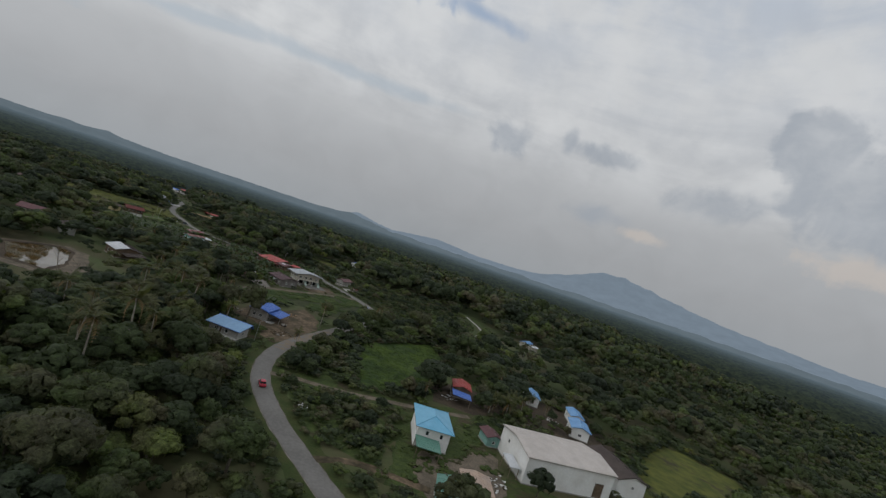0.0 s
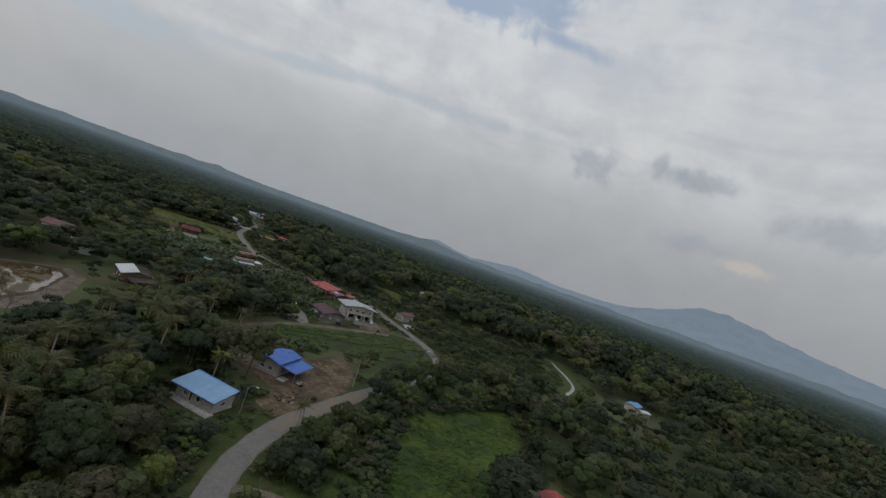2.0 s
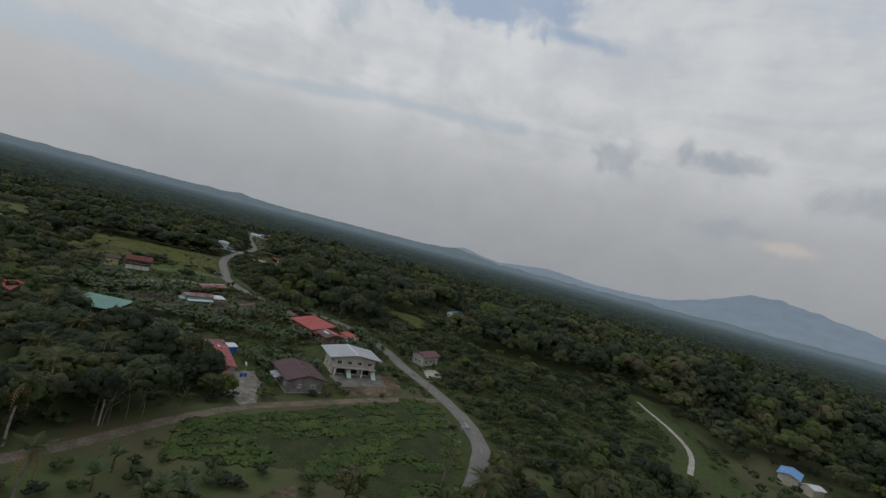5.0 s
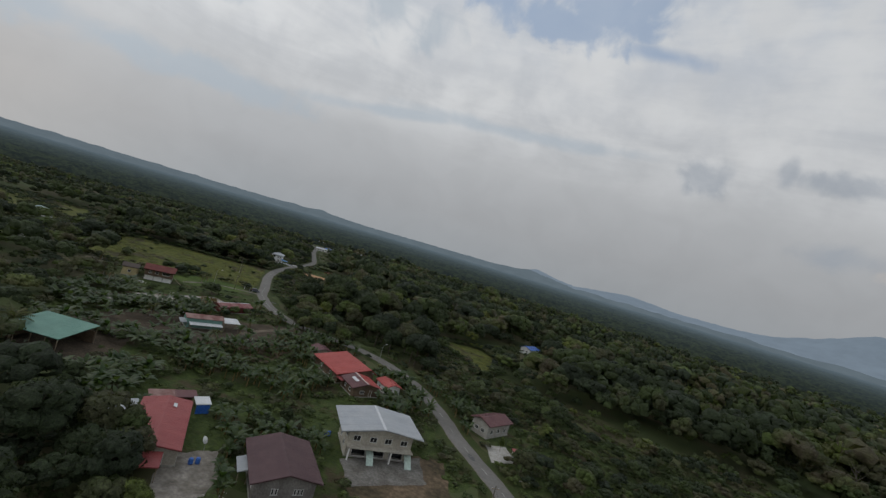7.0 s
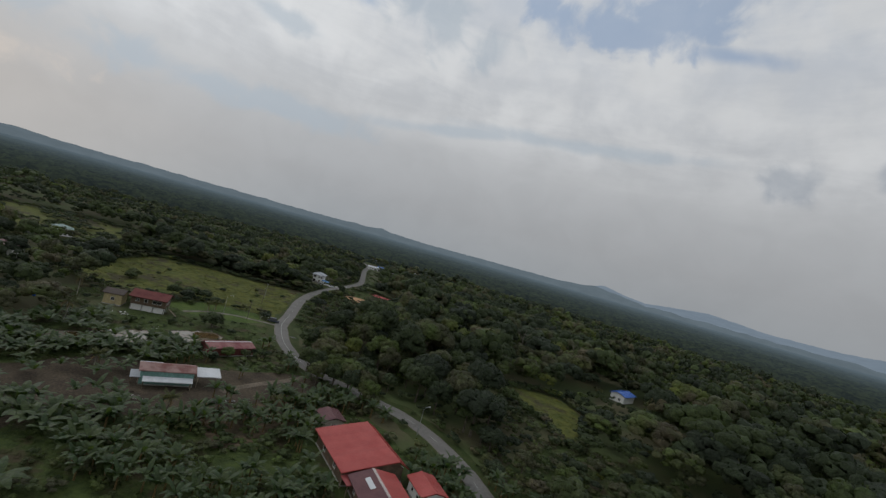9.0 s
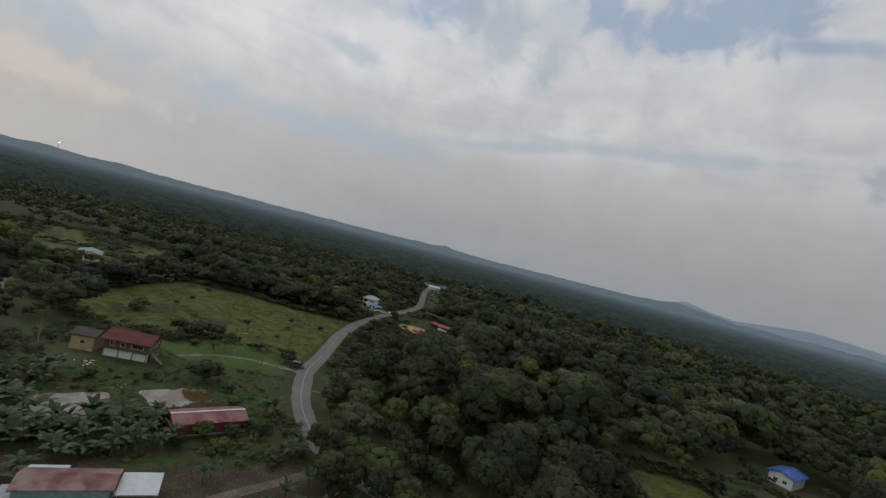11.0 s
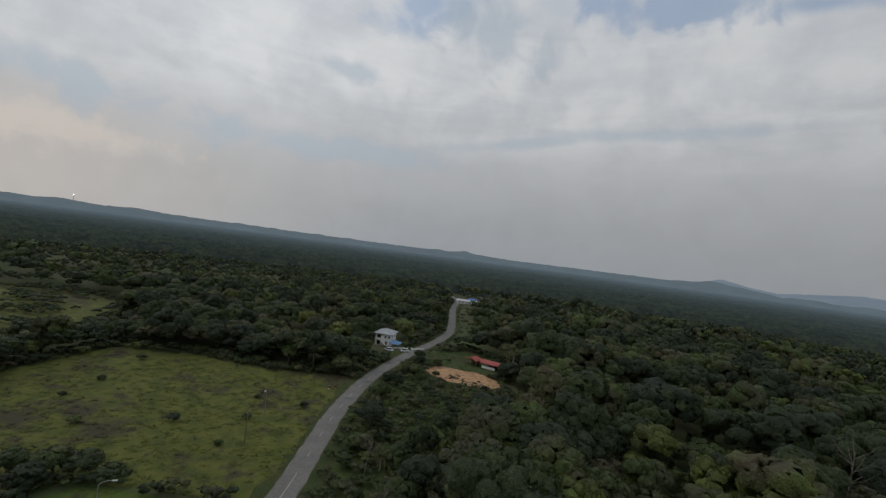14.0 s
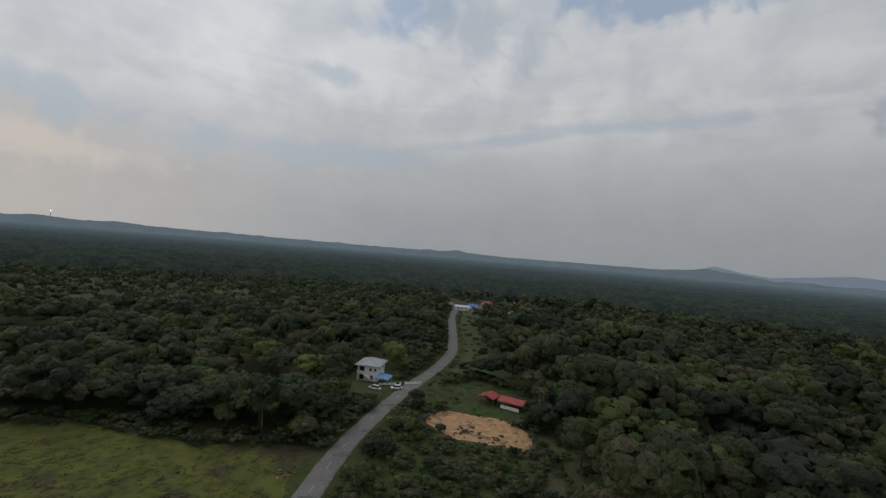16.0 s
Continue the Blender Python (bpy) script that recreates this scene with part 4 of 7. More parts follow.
def frond(rng, length, droop, leaflets, breadth):
    """One palm frond as quads along +x: a thin rib with paired leaflets that hang."""
    out = []
    xs = np.linspace(0.12, 1.0, leaflets)
    def spine(u):
        return np.array((length * u * (1 - 0.12 * droop * u), 0.0, length * (0.42 * u - droop * u * u)))
    for u0, u1 in zip(np.linspace(0, 0.85, 5)[:-1], np.linspace(0, 0.85, 5)[1:]):
        a, b = spine(u0), spine(u1)
        w = np.array((0, 0.05, 0))
        out.append([a - w, a + w, b + w * 0.6, b - w * 0.6])
    for u in xs:
        p = spine(u)
        reach = breadth * math.sin(math.pi * min(1, 0.18 + 0.8 * u)) * rng.uniform(0.85, 1.1)
        for s in (-1, 1):
            tip = p + np.array((0.35 * reach, s * reach, -0.45 * reach * rng.uniform(0.7, 1.3)))
            w = np.array((length * 0.030, 0, 0))
            out.append([p - w, p + w, tip + w * 0.4, tip - w * 0.4])
    return np.array(out)


def palm_parts(seed, tall, fronds, length, leaflets=11, green="frond"):
    """A slim leaning trunk, green fronds and a skirt of dry ones."""
    rng = np.random.default_rng(seed)
    bm = bmesh.new()
    lean = np.array((rng.uniform(-1, 1), rng.uniform(-1, 1), 0)) * tall * 0.07
    p = np.array((0.0, 0.0, -0.2))
    for k in range(6):
        u = (k + 1) / 6
        q = lean * u * u + np.array((0, 0, tall * u))
        rod(bm, p, q, 0.20 - 0.018 * k, 0.19 - 0.018 * k, 8)
        p = q
    trunk = bpy.data.meshes.new("trunk")
    bm.to_mesh(trunk)
    bm.free()
    trunk.materials.append(MAT["palm_bark"])
    crowns = []
    for dry in (False, True):
        quads = []
        count = fronds if not dry else max(3, fronds // 5)
        for k in range(count):
            f = frond(rng, length * rng.uniform(0.85, 1.1), rng.uniform(0.25, 0.95) if not dry else rng.uniform(1.2, 1.6), leaflets, length * 0.2)
            a = 2.4 * k + rng.uniform(-0.3, 0.3)
            up = rng.uniform(-0.1, 0.75) if not dry else -0.5
            ca, sa, cu, su = math.cos(a), math.sin(a), math.cos(up), math.sin(up)
            x, y, z = f[..., 0] * cu - f[..., 2] * su, f[..., 1], f[..., 0] * su + f[..., 2] * cu
            quads.append(np.stack([x * ca - y * sa, x * sa + y * ca, z], -1) + p)
        q = np.concatenate(quads).reshape(-1, 3)
        crowns.append(raw_mesh("crown", q, np.arange(len(q)).reshape(-1, 4), MAT["frond_dry" if dry else green]))
    return trunk, crowns[0], crowns[1]


def banana_arrays(seed, leaves_count=9, tall=2.2):
    """Broad arching leaves on a short stem, as quads."""
    rng = np.random.default_rng(seed)
    quads = []
    for k in range(leaves_count):
        a = 2.4 * k + rng.uniform(-0.3, 0.3)
        length, wide = rng.uniform(1.7, 2.5), rng.uniform(0.28, 0.44)
        rise, fall = rng.uniform(1.0, 2.2), rng.uniform(0.9, 1.9)
        pts = []
        for u in np.linspace(0, 1, 5):
            c = np.array((length * u * 0.85, 0, tall * 0.8 + rise * u * 1.6 - fall * u * u * 1.25))
            w = wide * math.sin(math.pi * min(0.97, 0.1 + 0.9 * u)) + 0.03
            pts.append((c + (0, w, -0.12 * w), c, c + (0, -w, -0.12 * w)))
        ca, sa = math.cos(a), math.sin(a)
        for p, q in zip(pts, pts[1:]):
            for m in (0, 1):
                quads.append([p[m], p[m + 1], q[m + 1], q[m]])
        for j in range(len(quads) - 8, len(quads)):
            quads[j] = [np.array((v[0] * ca - v[1] * sa, v[0] * sa + v[1] * ca, v[2])) for v in quads[j]]
    return np.array(quads)


# ---- plants: where they grow ----
HOUSES_AT = []          # x, y, radius kept free of trees


def keep_free(x, y, r):
    HOUSES_AT.append((x, y, r))


LOW_VILLAGE = [(-42, 300), (-66, 258), (-94, 246), (-110, 246), (-135, 252), (-160, 246), (-215, 285), (-222, 330), (-200, 356), (-165, 350), (-130, 348), (-95, 336), (-70, 313)]
LOW_EAST = [(-20, 262), (-40, 296), (-75, 332), (-100, 352), (-112, 400), (-85, 402), (-30, 395), (38, 398), (62, 340), (40, 295), (10, 255)]
LOW_SOUTH = [(-40, 120), (-33, 190), (-20, 190), (-12, 141), (30, 150), (70, 200), (92, 170), (60, 110), (0, 75)]
LOW_BLUE = [(-45, 128), (-46, 160), (-72, 166), (-72, 140), (-58, 126)]
LOW_STILT = [(-262, 330), (-242, 300), (-215, 300), (-232, 325), (-246, 353)]
LOW_RED = [(-118, 250), (-98, 247), (-93, 239), (-101, 238), (-116, 243)]
LOW_WEST = [(-100, 150), (-112, 112), (-132, 112), (-140, 145), (-168, 196), (-150, 222), (-122, 214), (-108, 190)]
LOW_FAR_ROAD = [(-294, 490), (-311, 527), (-332, 561), (-376, 612), (-412, 654), (-440, 691), (-470, 720), (-415, 745), (-412, 700), (-399, 664), (-363, 622), (-319, 571), (-297, 534), (-281, 497)]
LOW_NORTH = [(-226, 396), (-250, 425), (-268, 452), (-288, 486), (-270, 500), (-235, 490), (-226, 450), (-205, 400), (-180, 366)]
LOW_CROP = [(-52, 200), (-62, 187), (-80, 180), (-97, 186), (-93, 203), (-86, 224), (-60, 224), (-50, 212)]
LOW_SAND = [(-264, 456), (-242, 476), (-234, 488), (-214, 466), (-206, 440), (-226, 424)]
LOW_FIELD = [(-306, 330), (-345, 388), (-375, 398), (-372, 360), (-350, 316)]
LOW_POND = [(-160, 186), (-140, 186), (-116, 162), (-106, 136), (-128, 134), (-150, 148)]
LOW_PATH = [(24, 268), (54, 272), (62, 310), (60, 350), (48, 400), (32, 400), (34, 350), (28, 310)]
LOW_CLEARING = [(-134, 424), (-114, 414), (-101, 410), (-91, 394), (-84, 394), (-80, 374), (-100, 376), (-126, 396), (-142, 410)]
LOW_BLUE_HUT = [(62, 286), (86, 288), (98, 330), (94, 350), (74, 350), (60, 320)]
LOW_HUT = [(-112, 442), (-66, 440), (-70, 498), (-98, 500)]
TALL_EAST = [(-118, 372), (-160, 372), (-200, 408), (-225, 455), (-230, 495), (-250, 520), (-300, 560), (-420, 720), (-420, 1200), (500, 1200), (500, 330), (120, 330), (60, 405), (-60, 410), (-84, 460), (-120, 445)]
LEFT_WOOD = [(-20, 30), (-24, 90), (-46, 118), (-62, 140), (-78, 200), (-94, 205), (-104, 230), (-150, 222), (-215, 285), (-330, 285), (-330, 30)]
SPINE = smooth_line([(0, 40), (-6, 85), (-25, 166), (-58, 243), (-105, 305), (-180, 377), (-262, 452)], 6.0)
GRID = np.random.default_rng(11)


def scatter(x0, x1, y0, y1, step):
    xs, ys = np.arange(x0, x1, step), np.arange(y0, y1, step)
    x, y = np.meshgrid(xs, ys)
    x = x + step * 0.45 * GRID.uniform(-1, 1, x.shape)
    y = y + step * 0.45 * GRID.uniform(-1, 1, y.shape)
    return x.ravel(), y.ravel()


def free_ground(x, y, margin, lanes=1.0):
    """Which points are clear of roads, fields, ponds and buildings."""
    ok = np.ones(x.shape, bool)
    for line, width in LANES:
        near = line[:: max(1, len(line) // 200)]
        ok &= to_line(near, x, y) > width / 2 + margin * lanes
    for poly in OPEN:
        ok &= ~inside(poly, x, y)
        shift = np.array(poly + [poly[0]], float)
        dense = np.concatenate([a + (b - a) * np.linspace(0, 1, max(2, int(np.linalg.norm(b - a) / 3)))[:, None] for a, b in zip(shift, shift[1:])])
        ok &= to_line(dense, x, y) > margin * 0.6
    for hx, hy, r in HOUSES_AT:
        ok &= (x - hx) ** 2 + (y - hy) ** 2 > (r + margin * 0.5) ** 2
    return ok


def in_sight(x, y):
    """Leaves out woods far behind and beside the start of the road."""
    return (y > np.minimum(-0.70 * x, 285.0) - 20) & (x < 1.4 * y + 15)


def growth(x, y):
    """The height of the trees at a place."""
    lump = np.array([noise.noise((a * 0.02, b * 0.02, 3.0)) for a, b in zip(x, y)])
    h = 11.5 + 2.5 * lump
    h = np.where(inside(TALL_EAST, x, y), 15.5 + 3.5 * lump, h)
    h = h + 11.0 * np.exp(-(((x - 130) / 120) ** 2 + ((y - 530) / 100) ** 2))
    h = np.where(inside(LEFT_WOOD, x, y), 9.2 + 2.4 * lump, h)
    h = np.where((lump > 0.1) & (GRID.uniform(0, 1, len(x)) < 0.05), h * 1.45, h)
    h = np.where(x > 40, np.where(y < 330, 10 + 2.5 * lump, h), h)
    for zone, top in ((LOW_EAST, 6.6), (LOW_SOUTH, 4.0), (LOW_BLUE, 4.0), (LOW_WEST, 4.2), (LOW_STILT, 3.2), (LOW_RED, 4.2), (LOW_FAR_ROAD, 3.4), (LOW_VILLAGE, 3.4), (LOW_NORTH, 4.5), (LOW_BLUE_HUT, 3.0), (LOW_PATH, 3.2), (LOW_CLEARING, 5.2), (LOW_HUT, 5.0), (LOW_CROP, 1.6), (LOW_POND, 2.4), (LOW_SAND, 2.8), (LOW_FIELD, 7.0)):
        h = np.where(inside(zone, x, y), top + 1.0 * lump, h)
    road_side = to_line(ROAD, x, y)
    h = np.where(y > 470, np.minimum(h, 2.5 + 1.6 * np.maximum(0, road_side - 4.5)), h)
    return np.where((y < 300) | ((x < -203) & (y <= 470)), np.minimum(h, 1.6 + 0.5 * np.maximum(0, road_side - 3)), h)


def merged(name, shapes, picks, x, y, h, tint, material, label, category, base=10.0):
    """Many copies of a few shapes (points, quads) joined into one mesh; h is the height."""
    verts, quads, tints, ways, at = [], [], [], [], 0
    rng = np.random.default_rng(len(x))
    for k, (v, q) in enumerate(shapes):
        some = np.flatnonzero(picks == k)
        if not len(some):
            continue
        a = rng.uniform(0, 2 * math.pi, len(some))
        s = (h[some] / base)[:, None]
        wide = s * rng.uniform(0.95, 1.5, (len(some), 1)) * np.where(h[some] < 6.2, 1.0 + 0.07 * (6.2 - np.minimum(h[some], 6.2)), 1.0)[:, None] ** (base > 5) * np.where(h[some] > 11.5, 0.78, 1.0)[:, None]
        c, d = np.cos(a)[:, None], np.sin(a)[:, None]
        px = (v[None, :, 0] * c - v[None, :, 1] * d) * wide + x[some][:, None]
        py = (v[None, :, 0] * d + v[None, :, 1] * c) * wide + y[some][:, None]
        pz = np.broadcast_to(v[None, :, 2] * s, px.shape)
        verts.append(np.stack([px, py, pz], -1).reshape(-1, 3))
        quads.append((q[None] + (np.arange(len(some)) * len(v))[:, None, None] + at).reshape(-1, 4))
        tints.append(np.repeat(tint[some], len(v)))
        if v.shape[1] > 3:
            ways.append(np.stack([v[None, :, 3] * c - v[None, :, 4] * d, v[None, :, 3] * d + v[None, :, 4] * c, np.broadcast_to(v[None, :, 5], px.shape)], -1).reshape(-1, 3))
        at += len(v) * len(some)
    verts, quads, tints = np.concatenate(verts), np.concatenate(quads), np.concatenate(tints)
    tri = quads[:, 2] == quads[:, 3]
    faces = [quads[tri][:, :3], quads[~tri]]
    mesh = bpy.data.meshes.new(name)
    mesh.vertices.add(len(verts))
    mesh.vertices.foreach_set("co", verts.astype(np.float32).ravel())
    loops = np.concatenate([f.ravel() for f in faces]).astype(np.int32)
    starts = np.concatenate([np.arange(len(faces[0])) * 3, len(faces[0]) * 3 + np.arange(len(faces[1])) * 4]).astype(np.int32)
    mesh.loops.add(len(loops))
    mesh.loops.foreach_set("vertex_index", loops)
    mesh.polygons.add(len(starts))
    mesh.polygons.foreach_set("loop_start", starts)
    layer = mesh.attributes.new("tint", "FLOAT", "POINT")
    layer.data.foreach_set("value", tints.astype(np.float32))
    mesh.update(calc_edges=True)
    mesh.polygons.foreach_set("use_smooth", np.ones(len(starts), bool))
    if ways:
        mesh.normals_split_custom_set_from_vertices(np.concatenate(ways).tolist())
    mesh.materials.append(material)
    return tagged(new(name, mesh), label, category, kind="stuff")


# ---- houses ----
def wall_piece(name, parent, at, length, low, high, openings, material, thick=0.18):
    """A wall with real openings (u0, u1, z0, z1), along its own x; outer face at y = 0."""
    us = sorted({0.0, length, *[v for o in openings for v in o[:2]]})
    zs = sorted({low, high, *[v for o in openings for v in o[2:4]]})
    bm = bmesh.new()
    for u0, u1 in zip(us, us[1:]):
        run = None
        for z0, z1 in zip(zs, zs[1:]):
            mu, mz = (u0 + u1) / 2, (z0 + z1) / 2
            solid = not any(o[0] < mu < o[1] and o[2] < mz < o[3] for o in openings)
            if solid:
                run = [run[0] if run else z0, z1]
            if (not solid or z1 == zs[-1]) and run:
                box(bm, mu, thick / 2, (run[0] + run[1]) / 2, u1 - u0, thick, run[1] - run[0])
                run = None
    bmesh.ops.remove_doubles(bm, verts=bm.verts, dist=0.001)
    return part(name, bm, material, parent, at=at)


def window(parent, at, u0, u1, z0, z1, kind, frame_material):
    """Framed glass set into an opening; a door has a leaf instead of the glass, an open bay a set-back dark sheet for
    its shade.
    """
    w, h = u1 - u0, z1 - z0
    bar = 0.1
    bm = boxes((w / 2, 0.06, bar / 2, w + 0.16, 0.16, bar), (w / 2, 0.06, h - bar / 2, w + 0.16, 0.16, bar), (bar / 2, 0.06, h / 2, bar, 0.158, h), (w - bar / 2, 0.06, h / 2, bar, 0.158, h))
    if kind == "window" and w > 1.2:
        box(bm, w / 2, 0.06, h / 2, 0.06, 0.12, h - 0.02)
    name = {"window": "window", "door": "door", "bay": "bay"}[kind]
    ob = part(name, bm, frame_material, parent, at=at @ pose(u0, 0, z0))
    # in a bay this is an added dark sheet imitating the shade inside
    pane = boxes((w / 2, 0.1 if kind != "bay" else 0.9, h / 2, w - bar * 1.9, 0.04, h - bar * 1.9))
    part("door_leaf" if kind == "door" else "pane", pane, MAT["wall_wood"] if kind == "door" else MAT["glass_dark"], ob)


def sheets(parent, corner, along, up, width, run, count, material, skip=()):
    """A roof slope of overlapping ribbed sheets under one part. corner: eave corner; along, up: unit ways."""
    along, up = Vector(along).normalized(), Vector(up).normalized()
    normal = along.cross(up).normalized()
    m = Matrix((along, up, normal)).transposed().to_4x4()
    w = width / count
    bm = bmesh.new()
    box(bm, w / 2, run / 2, 0.02, w + 0.012, run, 0.03)
    for k in range(3):
        box(bm, w * (0.12 + 0.38 * k), run / 2, 0.04, 0.05, run - 0.01, 0.03)
    mesh = bpy.data.meshes.new("roof_sheet")
    bm.to_mesh(mesh)
    bm.free()
    mesh.materials.append(material)
    for k in range(count):
        if k in skip:
            continue
        lift = 0.006 * (k % 2) + 0.008 * random.random()
        ob = mesh_object("roof_sheet", mesh, parent, Matrix.Translation(Vector(corner) + along * (k * w) + normal * (0.09 + lift)) @ m)


def gable_roof(parent, length, width, eave, rise, material, other=None, ridge_material=None, pieces=None, skip=(), off=0.0):
    """Two slopes of sheets on rafters, with ridge cap and barge boards."""
    bm = bmesh.new()
    for s in (-1, 1):
        a = [(-length / 2, s * width / 2, eave), (length / 2, s * width / 2, eave), (length / 2, off, eave + rise), (-length / 2, off, eave + rise)]
        slab(bm, a if s < 0 else a[::-1], 0.10)
    roof = part("roof", bm, material, parent)
    count = pieces or max(4, min(16, round(length / 1.05)))
    sheets(roof, (-length / 2, -width / 2, eave), (1, 0, 0), (0, width / 2 + off, rise), length, math.hypot(width / 2 + off, rise), count, material, skip)
    sheets(roof, (length / 2, width / 2, eave), (-1, 0, 0), (0, off - width / 2, rise), length, math.hypot(width / 2 - off, rise), count, other or material)
    cap = bmesh.new()
    for s in (-1, 1):
        tilt = math.atan2(rise, width / 2 + s * -off)
        box(cap, 0, off + s * 0.16, eave + rise + 0.13 - 0.16 * math.tan(tilt), length + 0.1, 0.34, 0.03, Matrix.Rotation(-s * tilt, 4, "X"))
    part("ridge_cap", cap, ridge_material or material, roof)
    return roof


def hip_roof(parent, length, width, eave, rise, material):
    """Four slopes with hip and ridge caps."""
    half = max(0.3, (length - width) / 2)
    c = [(-length / 2, -width / 2, eave), (length / 2, -width / 2, eave), (length / 2, width / 2, eave), (-length / 2, width / 2, eave)]
    r = [(-half, 0, eave + rise), (half, 0, eave + rise)]
    bm = bmesh.new()
    for face in ((c[0], c[1], r[1], r[0]), (c[1], c[2], r[1]), (c[2], c[3], r[0], r[1]), (c[3], c[0], r[0])):
        slab(bm, face, 0.12)
    roof = part("roof", bm, material, parent)
    for a, b in ((c[0], r[0]), (c[3], r[0]), (c[1], r[1]), (c[2], r[1]), (r[0], r[1])):
        cap = bmesh.new()
        rod(cap, (a[0], a[1], a[2] + 0.02), (b[0], b[1], b[2] + 0.03), 0.11, 0.11, 6)
        part("hip_cap", cap, material, roof)
    return roof


def awning(parent, cx, cy, w, d, z0, z1, material, posts=True, name="awning", post_material=None, pieces=None):
    """A single-pitch roof of sheets, z0 high at its -y edge and z1 at its +y edge, on posts."""
    run = math.hypot(d, z1 - z0)
    bm = bmesh.new()
    slab(bm, [(cx - w / 2, cy - d / 2, z0), (cx + w / 2, cy - d / 2, z0), (cx + w / 2, cy + d / 2, z1), (cx - w / 2, cy + d / 2, z1)], 0.07)
    roof = part(name, bm, material, parent)
    sheets(roof, (cx - w / 2, cy - d / 2, z0 - 0.02), (1, 0, 0), (0, d, z1 - z0), w, run, pieces or max(2, min(12, round(w / 1.05))), material)
    if posts:
        for sx in (-1, 1):
            for sy, top in ((-1, z0), (1, z1)):
                bm = bmesh.new()
                box(bm, cx + sx * (w / 2 - 0.3), cy + sy * (d / 2 - 0.3), top / 2 - 0.1, 0.14, 0.14, top - 0.1)
                part("post", bm, post_material or MAT["timber"], parent)
    return roof


def house(name, label, x, y, yaw, length, width, eave, rise, walls, roof, over=(0.8, 0.8), kind="gable", openings=None, other=None, ridge=None, stilts=0.0, storeys=1,
          frames="frame_white", group="", pieces=None, skip=(), low_walls=None, off=0.0):
    """A building: walls with openings, gables, plinth or stilts, and a sheeted roof. openings: {side: [(share along, sill, width, height, kind)]}."""
    ob = thing(name, x, y, yaw, label, "house", group)
    keep_free(x, y, 0.5 * math.hypot(length, width) * 0.95)
    lw, ww = length - 2 * over[0], width - 2 * over[1]
    low = stilts if stilts else 0.25
    sides = {"right": (pose(-lw / 2, -ww / 2, 0), lw), "left": (pose(lw / 2, ww / 2, 0, 0, 0, 180), lw),
             "back": (pose(lw / 2, -ww / 2 + 0.18, 0, 0, 0, 90), ww - 0.36), "front": (pose(-lw / 2, ww / 2 - 0.18, 0, 0, 0, 270), ww - 0.36)}
    for side, (at, span) in sides.items():
        rows = []
        for share, sill, w, h, what in (openings or {}).get(side, []):
            u = share * span
            rows.append((max(0.15, u - w / 2), min(span - 0.15, u + w / 2), sill, min(eave - 0.15, sill + h), what))
        wall_piece("wall", ob, at, span, low, eave, [r[:4] for r in rows], MAT[walls])
        for r in rows:
            window(ob, at, *r, MAT[frames])
    if kind == "gable":
        for s in (-1, 1):
            g = bmesh.new()
            top = rise * (ww / width)
            a = [(s * lw / 2, -ww / 2, eave), (s * lw / 2, ww / 2, eave), (s * lw / 2, off, eave + top)]
            b = [(s * (lw / 2 - 0.18), p[1], p[2]) for p in a]
            va, vb = [g.verts.new(p) for p in a], [g.verts.new(p) for p in b]
            g.faces.new(va), g.faces.new(vb[::-1])
            for i in range(3):
                g.faces.new((va[i], vb[i], vb[(i + 1) % 3], va[(i + 1) % 3]))
            bmesh.ops.recalc_face_normals(g, faces=g.faces)
            part("gable", g, MAT[walls], ob)
        gable_roof(ob, length, width, eave, rise, MAT[roof], MAT[other] if other else None, MAT[ridge] if ridge else None, pieces, skip, off)
    else:
        hip_roof(ob, length, width, eave, rise, MAT[roof])
    if stilts:
        part("floor_deck", boxes((0, 0, stilts - 0.1, lw, ww, 0.2)), MAT["wall_wood"], ob)
        for u in np.linspace(-0.5, 0.5, max(3, round(lw / 3))):
            for v in (-0.5, 0, 0.5):
                part("stilt", boxes((u * (lw - 0.4), v * (ww - 0.4), stilts / 2 - 0.15, 0.22, 0.22, stilts - 0.1)), MAT["concrete"], ob)
        if low_walls:
            for side in low_walls:
                at, span = sides[side]
                wall_piece("lower_wall", ob, at @ pose(0, 0.5, 0), span, 0.0, stilts - 0.25, [], MAT["wall_white"])
    else:
        part("plinth", boxes((0, 0, 0.1, lw + 0.3, ww + 0.3, 0.34)), MAT["concrete"], ob)
    if storeys == 2:
        part("floor_band", boxes((0, -ww / 2 - 0.03, eave / 2, lw + 0.1, 0.1, 0.22), (0, ww / 2 + 0.03, eave / 2, lw + 0.1, 0.1, 0.22), (-lw / 2 - 0.03, 0, eave / 2, 0.1, ww + 0.04, 0.22), (lw / 2 + 0.03, 0, eave / 2, 0.1, ww + 0.04, 0.22)), MAT[walls], ob)
    return ob


def rows_of(shares, sill, w, h, what="window"):
    return [(u, sill, w, h, what) for u in shares]


# by the southern bend
h = house("barn_house", "light blue metal roofed bungalow with a white rail terrace", -59.6, 149.4, 174, 12.6, 8.6, 3.0, 1.3, "wall_grey", "roof_blue", (1.0, 1.2), other="roof_pale_blue", off=-3.0,
          openings={"right": rows_of((0.2, 0.5), 1.0, 1.0, 1.1) + [(0.75, 0.25, 1.0, 2.0, "door")], "left": rows_of((0.25, 0.6), 1.0, 1.2, 1.2) + [(0.4, 0.25, 1.0, 2.1, "door")], "front": rows_of((0.5,), 1.0, 1.4, 1.2)})
awning(h, 0.6, -4.6, 12.0, 1.4, 2.5, 2.9, MAT["roof_blue"])
